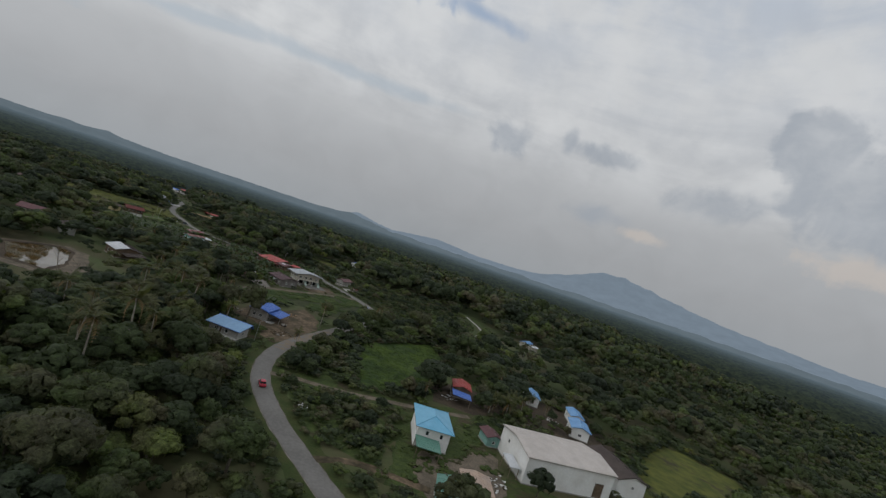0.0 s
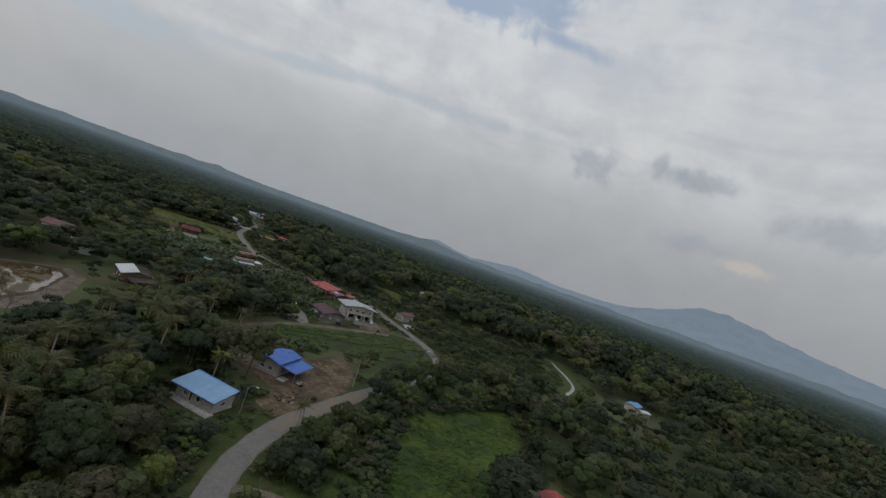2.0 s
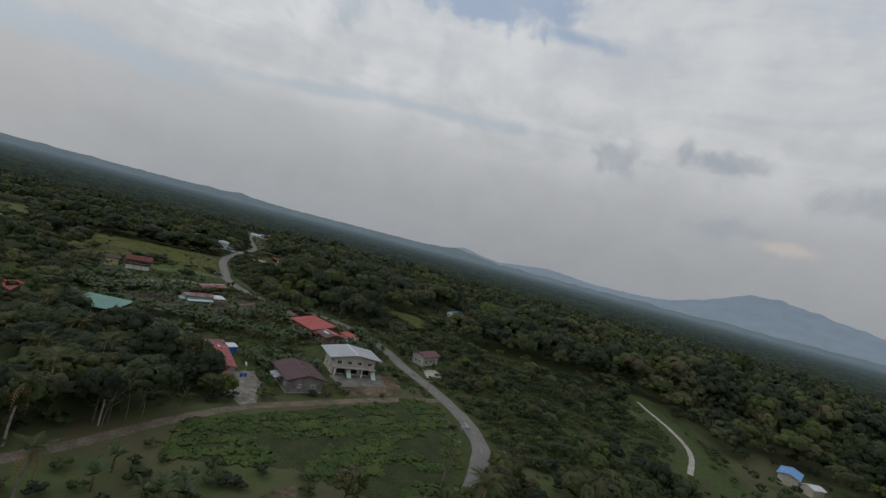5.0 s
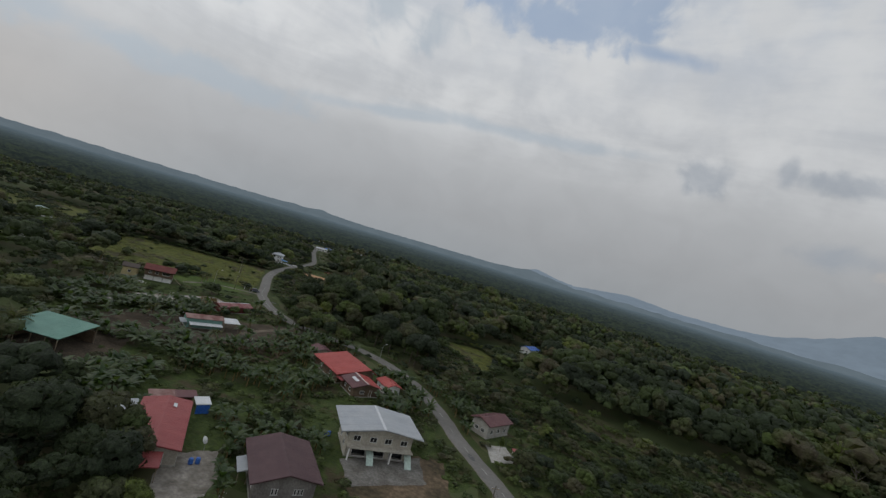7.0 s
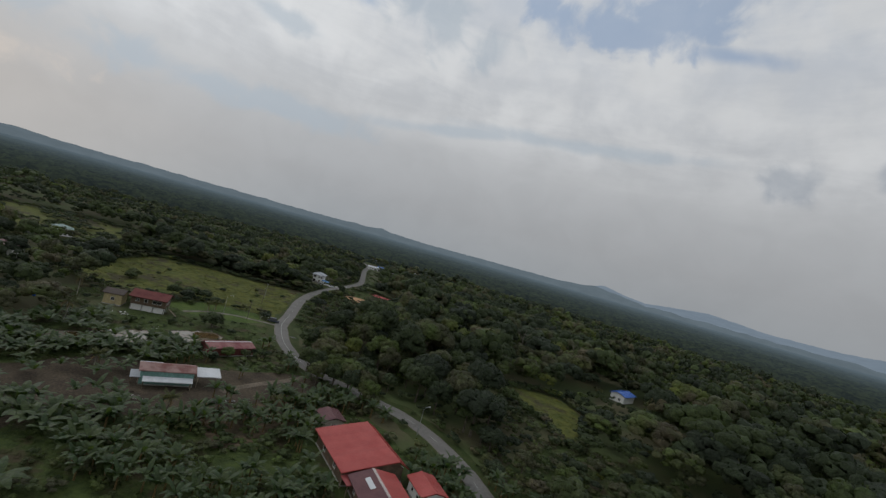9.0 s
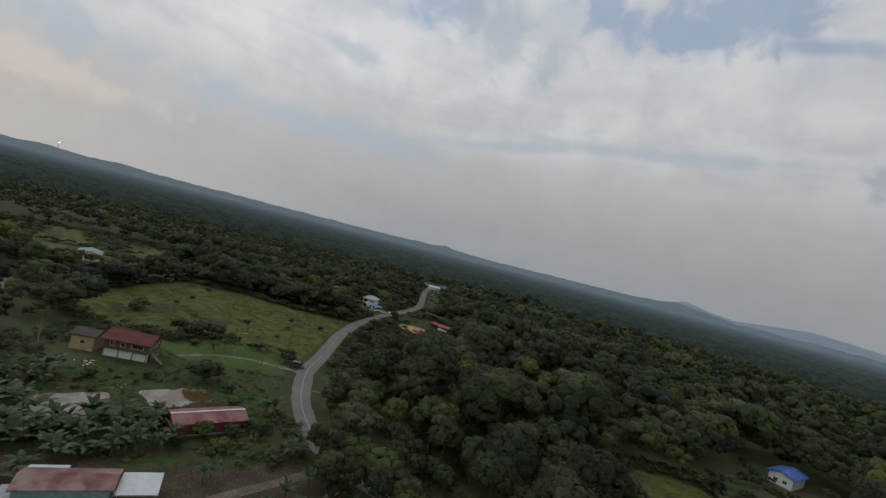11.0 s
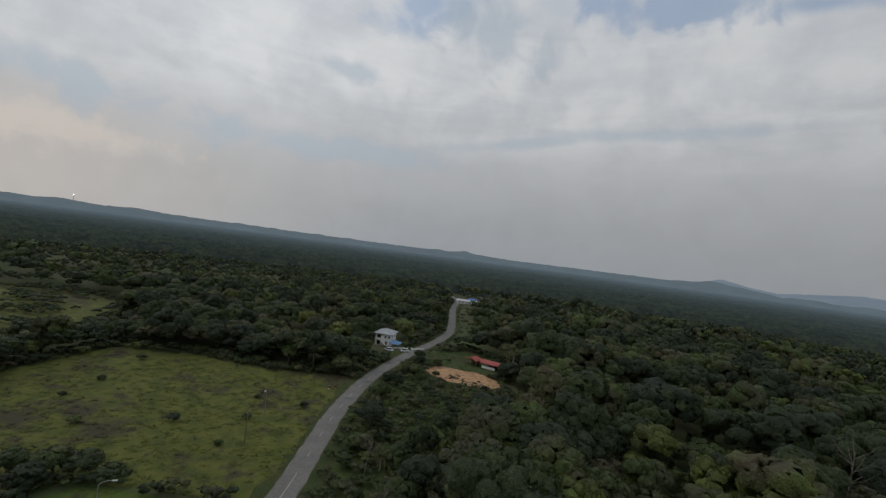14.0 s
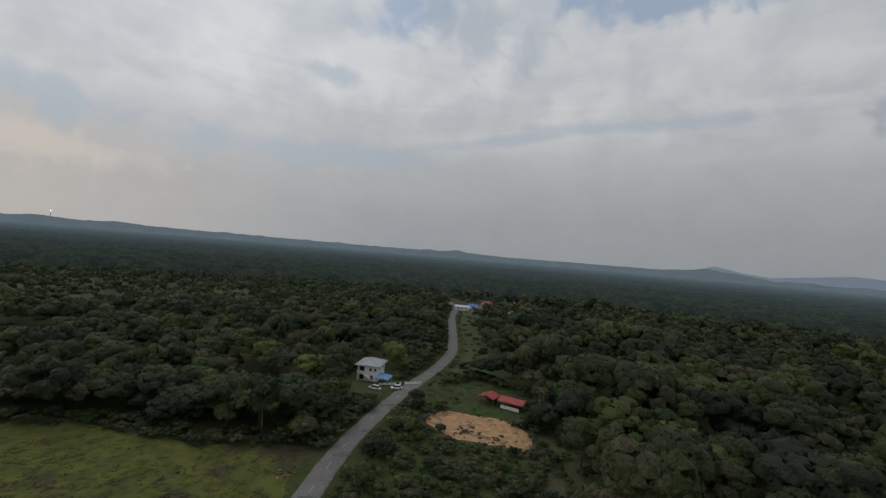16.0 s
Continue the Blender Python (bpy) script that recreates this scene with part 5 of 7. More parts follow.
for u in (-5.5, -3.5, -1.5, 0.5):
    part("rail_post", boxes((u, 5.0, 0.5, 0.1, 0.1, 1.0)), MAT["frame_white"], h)
part("rail", boxes((-2.5, 5.0, 0.95, 6.2, 0.07, 0.08), (-2.5, 5.0, 0.55, 6.2, 0.06, 0.06)), MAT["frame_white"], h)
part("terrace", boxes((0, 4.2, 0.09, 12.4, 2.4, 0.3)), MAT["concrete"], h)

h = house("bungalow", "unfinished grey bungalow under a bright blue metal roof", -61.3, 182.5, 89, 12.8, 8.2, 3.9, 0.9, "wall_grey", "roof_blue", (0.9, 0.7),
          openings={"left": rows_of((0.22, 0.5, 0.8), 1.1, 1.2, 1.3), "front": rows_of((0.25, 0.65), 1.1, 1.3, 1.3), "right": [(0.3, 0.25, 1.2, 2.1, "door")] + rows_of((0.7,), 1.1, 1.4, 1.3)})
awning(h, 0.6, -6.2, 10.8, 5.4, 2.7, 3.3, MAT["roof_blue"], post_material=MAT["concrete"])
part("step", boxes((-5.2, -5.6, 0.16, 3.2, 2.4, 0.3)), MAT["concrete"], h)

# by the western lane
h = house("villa", "two-storey cream villa with a pale grey metal roof", -79.3, 289.3, 134, 13.2, 19.6, 6.1, 1.4, "wall_cream", "roof_grey", (1.4, 2.2), storeys=2, ridge="roof_white", pieces=4,
          openings={"front": rows_of((0.12, 0.38, 0.62, 0.88), 3.7, 1.7, 1.3) + [(0.2, 0.3, 3.4, 2.4, "bay"), (0.5, 0.3, 3.2, 2.4, "bay"), (0.8, 0.3, 3.4, 2.4, "bay")],
                    "left": rows_of((0.2, 0.5, 0.8), 3.7, 1.4, 1.3) + rows_of((0.3, 0.7), 1.1, 1.4, 1.3), "right": rows_of((0.25, 0.7), 3.7, 1.4, 1.3) + rows_of((0.5,), 1.1, 1.4, 1.3)})
for v in (-2.6, 7.2):
    bm = boxes((-6.9, v, 1.45, 0.3, 0.3, 2.9))
    part("porch_post", bm, MAT["wall_white"], h)
part("porch_roof", boxes((-6.2, 0, 2.98, 2.2, 15.4, 0.2)), MAT["wall_cream"], h)
for v in (-6.9, 2.2):
    part("stair_wall", boxes((-6.9, v, 1.45, 4.3, 1.6, 0.16, Matrix.Rotation(radians(-39.5), 4, "Y"))), MAT["wall_mint"], h, "pale green sloping stair wall")

h = house("wooden_house", "dark brown metal roofed house with grey board walls", -83.2, 262.0, 141, 15.2, 12.6, 3.9, 1.6, "wall_board", "roof_brown", (0.9, 1.0),
          openings={"front": rows_of((0.3, 0.36), 1.5, 0.5, 1.2) + rows_of((0.68, 0.74, 0.8), 1.5, 0.5, 1.1), "left": rows_of((0.2, 0.5, 0.8), 1.3, 1.3, 1.2), "right": rows_of((0.3, 0.7), 1.3, 1.3, 1.2) + [(0.5, 0.25, 1.0, 2.1, "door")]})
awning(h, 1.0, 6.6, 5.0, 2.2, 2.9, 2.4, MAT["roof_grey"])

h = house("red_house", "long pinkish red metal roofed house", -107.3, 254.0, -41, 20.5, 9.4, 3.1, 0.8, "wall_cream", "roof_pink", (0.5, 0.5),
          openings={"right": rows_of((0.2, 0.5, 0.8), 1.0, 1.2, 1.2), "left": rows_of((0.15, 0.4, 0.8), 1.0, 1.1, 1.1) + [(0.6, 0.25, 1.0, 2.0, "door")], "back": rows_of((0.3,), 1.0, 1.2, 1.2) + [(0.7, 0.25, 1.0, 2.0, "door")]})
part("skylight", boxes((-6.0, 1.6, 3.98, 1.6, 0.7, 0.04, Matrix.Rotation(-0.17, 4, "X"))), MAT["roof_white"], h, "pale translucent roof panel")
awning(h, 12.6, -0.6, 5.0, 5.2, 2.8, 2.7, MAT["roof_pink"], name="porch_roof")
shed = thing("lean_to", -118.0, 252.6, 63, "patched grey tin lean-to beside the red house", "shed")
awning(shed, 0, 0, 6.5, 4.6, 2.2, 2.6, MAT["roof_grey"])
part("back_wall", boxes((0, 2.4, 1.3, 6.0, 0.12, 2.6)), MAT["wall_wood"], shed)
shed = thing("lean_to", -112.4, 267.2, 63, "small white tin roof with a blue tarp below", "shed")
awning(shed, 0, 0, 3.2, 3.4, 2.4, 2.7, MAT["roof_white"])
part("tarp", boxes((0, -1.5, 1.2, 2.8, 0.06, 2.0)), MAT["tarp_blue"], shed)
for x, y, yaw, w, d, m in ((-119.5, 262.5, 63, 5.5, 3.2, "roof_rust"), (-117.3, 266.6, 63, 4.5, 3.0, "roof_maroon"), (-125.5, 250.5, 50, 3.4, 2.8, "roof_rust")):
    shed = thing("tin_shed", x, y, yaw, "low rusty tin roofed shed", "shed", "sheds behind the red house")
    awning(shed, 0, 0, w, d, 2.1, 2.5, MAT[m])
    part("side_wall", boxes((0, d / 2 - 0.3, 1.1, w - 0.6, 0.1, 2.2)), MAT["wall_wood"], shed)
keep_free(-95.5, 247.6, 4), keep_free(-115.6, 250.2, 5), keep_free(-112.4, 267.2, 3), keep_free(-118.5, 264, 5), keep_free(-104, 254, 6)

# red roofs by the road
h = house("longhouse", "large bright red metal roofed house", -114.2, 323.4, -25, 18.0, 15.4, 3.2, 1.7, "wall_wood", "roof_red", (0.8, 0.9), off=5.0, openings={"right": rows_of((0.3, 0.7), 1.0, 1.4, 1.2), "front": rows_of((0.3, 0.7), 1.0, 1.3, 1.2), "back": rows_of((0.5,), 1.0, 1.4, 1.2)})
awning(h, 10.4, -4.4, 3.6, 6.4, 2.5, 2.9, MAT["roof_pink"], name="porch_roof")
awning(h, 10.0, 1.6, 2.4, 3.2, 2.3, 2.6, MAT["roof_red"], name="side_roof")
part("loose_sheet", boxes((8.2, 6.0, 3.75, 1.6, 0.5, 0.04, Matrix.Rotation(-0.3, 4, "X"))), MAT["roof_white"], h)
h = house("wooden_house", "wooden house with a half red, half dark brown roof", -101.8, 315.6, -30, 9.6, 10.2, 3.0, 1.3, "wall_wood", "roof_maroon", (0.6, 0.8), other="roof_red", ridge="roof_cream",
          openings={"right": rows_of((0.3, 0.7), 1.0, 1.2, 1.1), "back": rows_of((0.35,), 1.0, 1.4, 1.1) + [(0.7, 0.25, 1.0, 2.0, "door")]})
part("white_sheet", boxes((-0.5, -2.0, 3.95, 3.6, 1.1, 0.05, Matrix.Rotation(0.25, 4, "X"))), MAT["roof_white"], h)
h = house("outbuilding", "small white outbuilding with a red roof", -97.0, 325.4, -32, 7.8, 6.2, 2.9, 0.9, "wall_white", "roof_red", (0.5, 0.6), openings={"back": [(0.3, 0.25, 1.4, 2.1, "door"), (0.75, 0.9, 1.2, 1.1, "window")], "right": rows_of((0.3, 0.7), 1.0, 1.0, 1.0)})
h = house("hut", "maroon roofed hut with pale walls", -129.6, 329.2, -25, 6.6, 6.0, 2.8, 0.8, "wall_cream", "roof_maroon", (0.5, 0.5), openings={"back": rows_of((0.5,), 1.0, 1.2, 1.0)})

# tin shed and barn among the bananas
h = house("tin_house", "rusty tin roofed shack with a grey-green wall", -165.0, 306.6, 65, 12.4, 5.8, 3.6, 0.8, "wall_teal", "roof_rust", (0.5, 0.4), other="roof_rust", openings={"right": rows_of((0.3,), 1.4, 0.9, 0.8)})
awning(h, 0.2, -4.0, 10.6, 2.2, 1.9, 2.3, MAT["roof_white"])
awning(h, -6.6, -1.2, 2.2, 3.4, 2.0, 2.5, MAT["roof_grey"])
awning(h, -3.5, 3.6, 5.0, 1.6, 3.6, 3.2, MAT["roof_white"], posts=False, name="patch_roof")
awning(h, 9.2, -0.2, 5.6, 5.4, 2.9, 3.3, MAT["roof_white"], name="carport_roof", pieces=5)
keep_free(-161, 315, 5)
barn = thing("barn", -160.6, 259.4, 25, "open-sided barn with a flat green metal roof", "barn")
awning(barn, 0, 0, 14.5, 13.0, 3.8, 4.8, MAT["roof_green"], pieces=12)
part("back_wall", boxes((0, 6.0, 1.6, 13.6, 0.15, 3.2), (-6.6, 0, 1.4, 0.15, 11.5, 2.8)), MAT["wall_wood"], barn)
for u in (-3.5, 0.5, 4.0):
    part("middle_post", boxes((u, -6.2, 1.9, 0.16, 0.16, 3.8)), MAT["timber"], barn)
keep_free(-158.6, 260.6, 10)

# by the northern meadow
h = house("stilt_house", "red metal roofed wooden stilt house with white window frames", -227.2, 330.2, 51, 12.4, 10.2, 5.0, 1.7, "wall_wood", "roof_wine", (0.7, 1.2), stilts=2.4, low_walls=("right",), pieces=12,
          openings={"right": rows_of((0.18, 0.42), 3.2, 1.2, 1.2) + rows_of((0.75,), 3.2, 3.0, 1.3), "back": rows_of((0.25, 0.5, 0.75), 3.2, 1.0, 1.3), "left": rows_of((0.3, 0.7), 3.2, 1.2, 1.2)})
stair = bmesh.new()
for k in range(11):
    box(stair, 6.6 + 0.28 * k, -3.0, 2.3 - 0.21 * k, 0.3, 1.3, 0.06)
part("stair", stair, MAT["timber"], h)
keep_free(-226, 319, 6)
house("annex", "yellow walled annex with a dark roof", -234.6, 321.6, 51, 6.6, 6.8, 4.0, 1.2, "wall_yellow", "roof_dark", (0.5, 0.5), openings={"right": rows_of((0.5,), 1.6, 1.2, 1.2)})
h = house("ruin", "overgrown derelict hut with a faded red roof and pale ridge", -181.6, 333.2, 82, 15.0, 7.4, 2.6, 1.0, "wall_red", "roof_faded", (0.4, 0.4), ridge="roof_white", skip=(6, 7, 10, 12), other="roof_faded")
h = house("white_house", "two-storey white house with a pale grey hipped roof", -313.4, 490.2, 124, 11.4, 9.8, 6.0, 1.8, "wall_white", "roof_grey", (0.9, 0.9), kind="hip", storeys=2,
          openings={"right": rows_of((0.25, 0.7), 3.8, 1.5, 1.3), "left": rows_of((0.3, 0.7), 3.8, 1.3, 1.3) + rows_of((0.3, 0.7), 1.1, 1.3, 1.3), "front": rows_of((0.64, 0.88), 3.8, 1.0, 1.2) + [(0.2, 3.3, 2.2, 2.1, "bay"), (0.2, 0.3, 2.0, 2.2, "bay"), (0.72, 0.3, 1.2, 2.1, "door")], "back": rows_of((0.5,), 3.8, 1.4, 1.3)})
flight = bmesh.new()
for k in range(14):
    box(flight, -5.3, 1.9 - 0.3 * k, 3.0 - 0.2 * k, 1.1, 0.32, 0.2)
part("stair", flight, MAT["wall_white"], h)
part("balcony", boxes((-5.2, 2.6, 3.1, 1.4, 2.6, 0.16), (-5.85, 2.6, 3.6, 0.1, 2.6, 0.85)), MAT["wall_white"], h)
port = thing("carport", -304.8, 489.4, 124, "grey-blue tin carport on posts", "carport")
awning(port, 0, 0, 7.0, 5.0, 2.5, 2.9, MAT["roof_sky"], post_material=MAT["galvanised"])
keep_free(-304.8, 489.4, 8), keep_free(-300, 482, 9), keep_free(-309, 480, 6)
hut = thing("red_hut", -264.0, 507.4, 12, "low open hut under two red gable roofs", "hut")
for cx, length, width in ((-4.6, 6.5, 6.0), (4.0, 9.0, 6.6)):
    sub = gable_roof(hut, length, width, 2.5, 1.0, MAT["roof_red"])
    sub.matrix_basis = pose(cx, 0.4 * cx / 4, 0, 0, 0, 90 if cx < 0 else 0)
    part("wall", boxes((cx, 2.2, 1.25, 4.6, 0.15, 2.5), (cx + 2.2, 0.2, 1.25, 0.15, 4.0, 2.5)), MAT["wall_wood"], hut)
    for sx in (-1, 1):
        part("post", boxes((cx + sx * 2.4, -2.4, 1.2, 0.16, 0.16, 2.5)), MAT["timber"], hut)
part("front_wall", boxes((4.0, -2.6, 0.8, 6.5, 0.12, 1.1)), MAT["wall_white"], hut)
keep_free(-264, 507.4, 9)

# west of the lane
h = house("white_roof_house", "house with a white metal roof and dark walls", -138.2, 203.0, -33, 12.2, 11.0, 3.8, 1.3, "wall_wood", "roof_white", (0.6, 0.6), other="roof_dark", openings={"front": rows_of((0.5,), 1.0, 1.4, 1.2), "right": rows_of((0.3, 0.7), 1.0, 1.4, 1.2)})
awning(h, 9.2, 1.0, 6.5, 8.0, 2.6, 3.2, MAT["roof_dark"], name="side_roof")
keep_free(-131, 207, 6)
house("brown_house", "low brown roofed house with a pale front", -173.0, 212.0, 135, 14.0, 7.4, 3.4, 1.1, "wall_white", "roof_dark", (0.7, 1.0), openings={"left": rows_of((0.2, 0.5, 0.8), 0.9, 1.3, 1.3), "right": rows_of((0.2, 0.5, 0.8), 0.9, 1.3, 1.3)})
house("red_roof_house", "low house with a faded red roof", -187.0, 247.0, 133, 13.0, 7.0, 3.2, 1.0, "wall_wood", "roof_red", (0.6, 0.6), openings={"left": rows_of((0.3, 0.7), 0.9, 1.2, 1.2)})
house("maroon_house", "maroon roofed house with a white gable", -198.0, 220.0, 20, 12.0, 8.0, 4.0, 2.0, "wall_white", "roof_maroon", (0.6, 0.8), openings={"front": rows_of((0.3, 0.7), 1.0, 1.2, 1.2)})
house("pale_roof_house", "far house with a pale green-grey roof and white walls", -372.0, 346.5, 166, 14.0, 10.5, 3.8, 1.3, "wall_white", "roof_sage", (0.7, 0.7), openings={"right": rows_of((0.2, 0.5, 0.8), 1.0, 1.4, 1.3), "left": rows_of((0.2, 0.5, 0.8), 1.0, 1.4, 1.3)})
house("far_house", "far red roofed house with white walls", -300.0, 308.0, 20, 12.0, 8.0, 4.0, 1.5, "wall_white", "roof_maroon", (0.6, 0.8), openings={"front": rows_of((0.3, 0.7), 1.0, 1.3, 1.2)})

# south-east: the hall and its neighbours
h = house("cyan_house", "two-storey white house with a bright cyan hipped roof", 12.3, 120.8, 96, 15.2, 10.4, 5.5, 1.7, "wall_white", "roof_cyan", (0.8, 0.8), kind="hip", storeys=2,
          openings={"front": rows_of((0.3, 0.75), 3.4, 0.9, 1.2) + [(0.65, 0.3, 1.0, 2.1, "door")], "left": rows_of((0.2, 0.5, 0.8), 3.4, 1.2, 1.2), "right": rows_of((0.2, 0.5, 0.8), 3.4, 1.2, 1.2)})
awning(h, -10.4, 1.4, 6.5, 6.4, 2.9, 3.1, MAT["roof_green"], name="porch_roof")
h = house("teal_shed", "small shed under a green tin roof", 17.6, 93.6, 88, 8.4, 6.2, 2.7, 0.7, "wall_teal", "roof_green", (0.4, 0.4), openings={"left": rows_of((0.5,), 1.0, 1.2, 1.0)})
h = house("tan_shed", "low shed with a rusty tan roof", 24.0, 99.4, 93, 9.2, 7.4, 2.7, 0.6, "wall_wood", "roof_tan", (0.4, 0.4), other="roof_tan", openings={"left": rows_of((0.5,), 1.0, 1.2, 1.0)})
h = house("white_hall", "tall white rendered hall with a low cream roof", 48.4, 124.2, 14, 27.4, 18.4, 7.2, 1.3, "wall_white", "roof_cream", (0.5, 0.5), openings={"right": [(0.85, 0.3, 3.0, 4.0, "door")], "front": rows_of((0.3,), 4.6, 1.0, 1.0)})
awning(h, -15.2, -4.5, 3.0, 6.0, 3.0, 3.6, MAT["roof_white"], name="side_roof")
h = house("hall_annex", "white gabled annex under a dark brown roof", 70.0, 133.6, 100, 19.0, 10.0, 5.0, 1.6, "wall_white", "roof_dark", (0.5, 0.5), openings={"front": rows_of((0.55,), 3.0, 0.9, 0.8)})
h = house("hut", "small wooden hut with a red and blue tin roof", 23.2, 167.2, 91, 9.6, 7.4, 3.6, 1.1, "wall_wood", "roof_red", (0.5, 0.5), openings={"left": rows_of((0.5,), 1.0, 1.2, 1.0)})
awning(h, -9.0, 0.4, 6.4, 7.0, 2.8, 3.2, MAT["roof_blue"])
h = house("blue_hut", "pale walled hut with a sky blue roof", 55.6, 189.0, 84, 11.4, 6.6, 3.6, 1.1, "wall_white", "roof_sky", (0.5, 0.5), openings={"front": rows_of((0.5,), 1.2, 1.2, 1.0), "left": rows_of((0.3, 0.7), 1.2, 1.2, 1.0)}, group="blue roofed huts")
h = house("blue_hut", "white walled hut with a bright blue roof", 69.6, 166.6, 80, 11.8, 7.4, 3.6, 1.1, "wall_white", "roof_sky", (0.5, 0.5), openings={"front": rows_of((0.5,), 1.2, 1.2, 1.0), "left": rows_of((0.3, 0.7), 1.2, 1.2, 1.0)}, group="blue roofed huts")
h = house("blue_hut", "narrow hut with a pale blue roof", 72.8, 182.0, 85, 11.2, 6.0, 3.4, 1.0, "wall_white", "roof_sky", (0.5, 0.5), openings={"left": rows_of((0.3, 0.7), 1.2, 1.2, 1.0)}, group="blue roofed huts")
h = house("teal_hut", "teal hut with a maroon tin roof", 31.0, 131.6, 107, 6.8, 5.2, 2.8, 0.8, "wall_teal", "roof_maroon", (0.4, 0.5), openings={"front": rows_of((0.5,), 1.0, 0.9, 0.9)})
h = house("blue_hut", "hut with a long blue roof among shrubs", 82.0, 334.0, 60, 13.0, 7.0, 3.4, 1.0, "wall_cream", "roof_sky", (0.5, 0.5), group="blue roofed huts")

keep_free(21, 152, 8), keep_free(19, 142, 6), keep_free(55, 176, 7), keep_free(66, 156, 8), keep_free(66, 180, 8), keep_free(22, 178, 5)

# east of the road
h = house("roadside_house", "white house with a maroon roof beside the road", -62.2, 331.4, 70, 12.4, 7.8, 4.0, 1.3, "wall_grey", "roof_maroon", (0.6, 0.8), storeys=1,
          openings={"front": rows_of((0.3, 0.7), 1.2, 1.3, 1.2), "left": rows_of((0.2, 0.5, 0.8), 1.2, 1.3, 1.2), "right": rows_of((0.2, 0.5, 0.8), 1.2, 1.3, 1.2)})
shed = thing("tin_shed", -49.4, 321.6, 40, "small shed with a faded pink tin roof", "shed")
awning(shed, 0, 0, 5.4, 3.2, 1.9, 2.3, MAT["roof_pink"])
part("side_wall", boxes((0, 1.2, 1.0, 4.8, 0.1, 2.0)), MAT["wall_white"], shed)
keep_free(-49.4, 321.6, 4)
house("blue_house", "forest house with a bright blue roof", -85.4, 493.2, 75, 13.6, 8.6, 3.8, 1.3, "wall_white", "roof_blue", (0.6, 0.8), openings={"front": rows_of((0.3, 0.7), 1.2, 1.3, 1.2)})
house("forest_hut", "reddish brown roofed hut among trees", -12.0, 546.0, 20, 11.0, 7.0, 3.4, 1.2, "wall_white", "roof_maroon", (0.5, 0.5))
house("forest_hut", "white roofed shack among trees", -19.0, 487.0, 60, 7.5, 5.0, 2.8, 0.7, "wall_wood", "roof_white", (0.4, 0.4))
house("forest_hut", "pale shack in a brown clearing", 74.0, 384.0, 40, 7.0, 5.0, 3.0, 0.9, "wall_cream", "roof_cream", (0.4, 0.4))
house("forest_hut", "low shack with a rusty roof in a clearing", 88.0, 392.0, 20, 9.0, 4.5, 2.6, 0.7, "wall_wood", "roof_rust", (0.4, 0.4))
house("forest_hut", "small pale walled hut with a white tin roof", 86.0, 327.0, 30, 6.5, 5.0, 2.8, 0.8, "wall_cream", "roof_white", (0.4, 0.4))
# far hamlet and single far houses
for x, y, yaw, l, w, e, wall, top, words in ((-426, 728, 20, 20, 9, 4.5, "wall_white", "roof_red", "far house with a red roof and blue awning"), (-436, 712, 20, 9, 7, 3.5, "wall_white", "roof_blue", "far shed with a blue roof"),
                                             (-434, 694, 35, 14, 8, 3.2, "wall_white", "roof_white", "far low shed with a white roof"), (-439, 742, 20, 11, 8, 4.0, "wall_white", "roof_red", "far small house with a red roof"), (-462, 846, 40, 16, 8, 4.5, "wall_white", "roof_white", "far white roofed house"),
                                             (-506, 782, 40, 13, 10, 6.0, "wall_white", "roof_grey", "far pale two-storey house"), (-448, 812, 30, 12, 8, 4.0, "wall_white", "roof_white", "far white roofed house"),
                                             (-452, 856, 30, 12, 8, 4.0, "wall_white", "roof_white", "far white walled low shed"), (-372, 1030, 10, 18, 9, 5.0, "wall_white", "roof_white", "far white house in the forest"),
                                             (-352, 1040, 10, 12, 8, 4.0, "wall_cream", "roof_red", "far hut in the forest"), (-832, 580, 70, 26, 8, 4.0, "wall_white", "roof_white", "far long pale shed"),
                                             (-778, 600, 70, 20, 8, 4.0, "wall_white", "roof_white", "far long pale shed"), (-470, 300, 30, 14, 9, 4.5, "wall_white", "roof_white", "far white house in a field")):
    house("far_house", words, x, y, yaw, l, w, e, 1.4, wall, top, (0.5, 0.5), openings={"right": rows_of((0.25, 0.5, 0.75), 1.1, 1.4, 1.3), "left": rows_of((0.25, 0.5, 0.75), 1.1, 1.4, 1.3)}, pieces=5)


# ---- plants: set out ----
def crowns(count, seed, lobes, per_lobe, card, level):
    """A family of crowns: round, broad and flat, tall and narrow, loose with gaps."""
    out = []
    for k in range(count):
        habit = k % 5
        spread = (4.3, 5.0, 3.5, 4.5, 4.0)[habit]
        out.append(crown(seed + k, lobes + (0, 2, 0, -1, 1)[habit], per_lobe, card, level, spread=spread, middle=(0.62, 0.72, 0.56, 0.64, 0.6)[habit], depth=(0.33, 0.22, 0.42, 0.32, 0.36)[habit],
                         lobe=((0.28, 0.46), (0.22, 0.38), (0.30, 0.48), (0.20, 0.36), (0.24, 0.50))[habit], ragged=(0.3, 0.34, 0.3, 0.4, 0.38)[habit]))
    return out


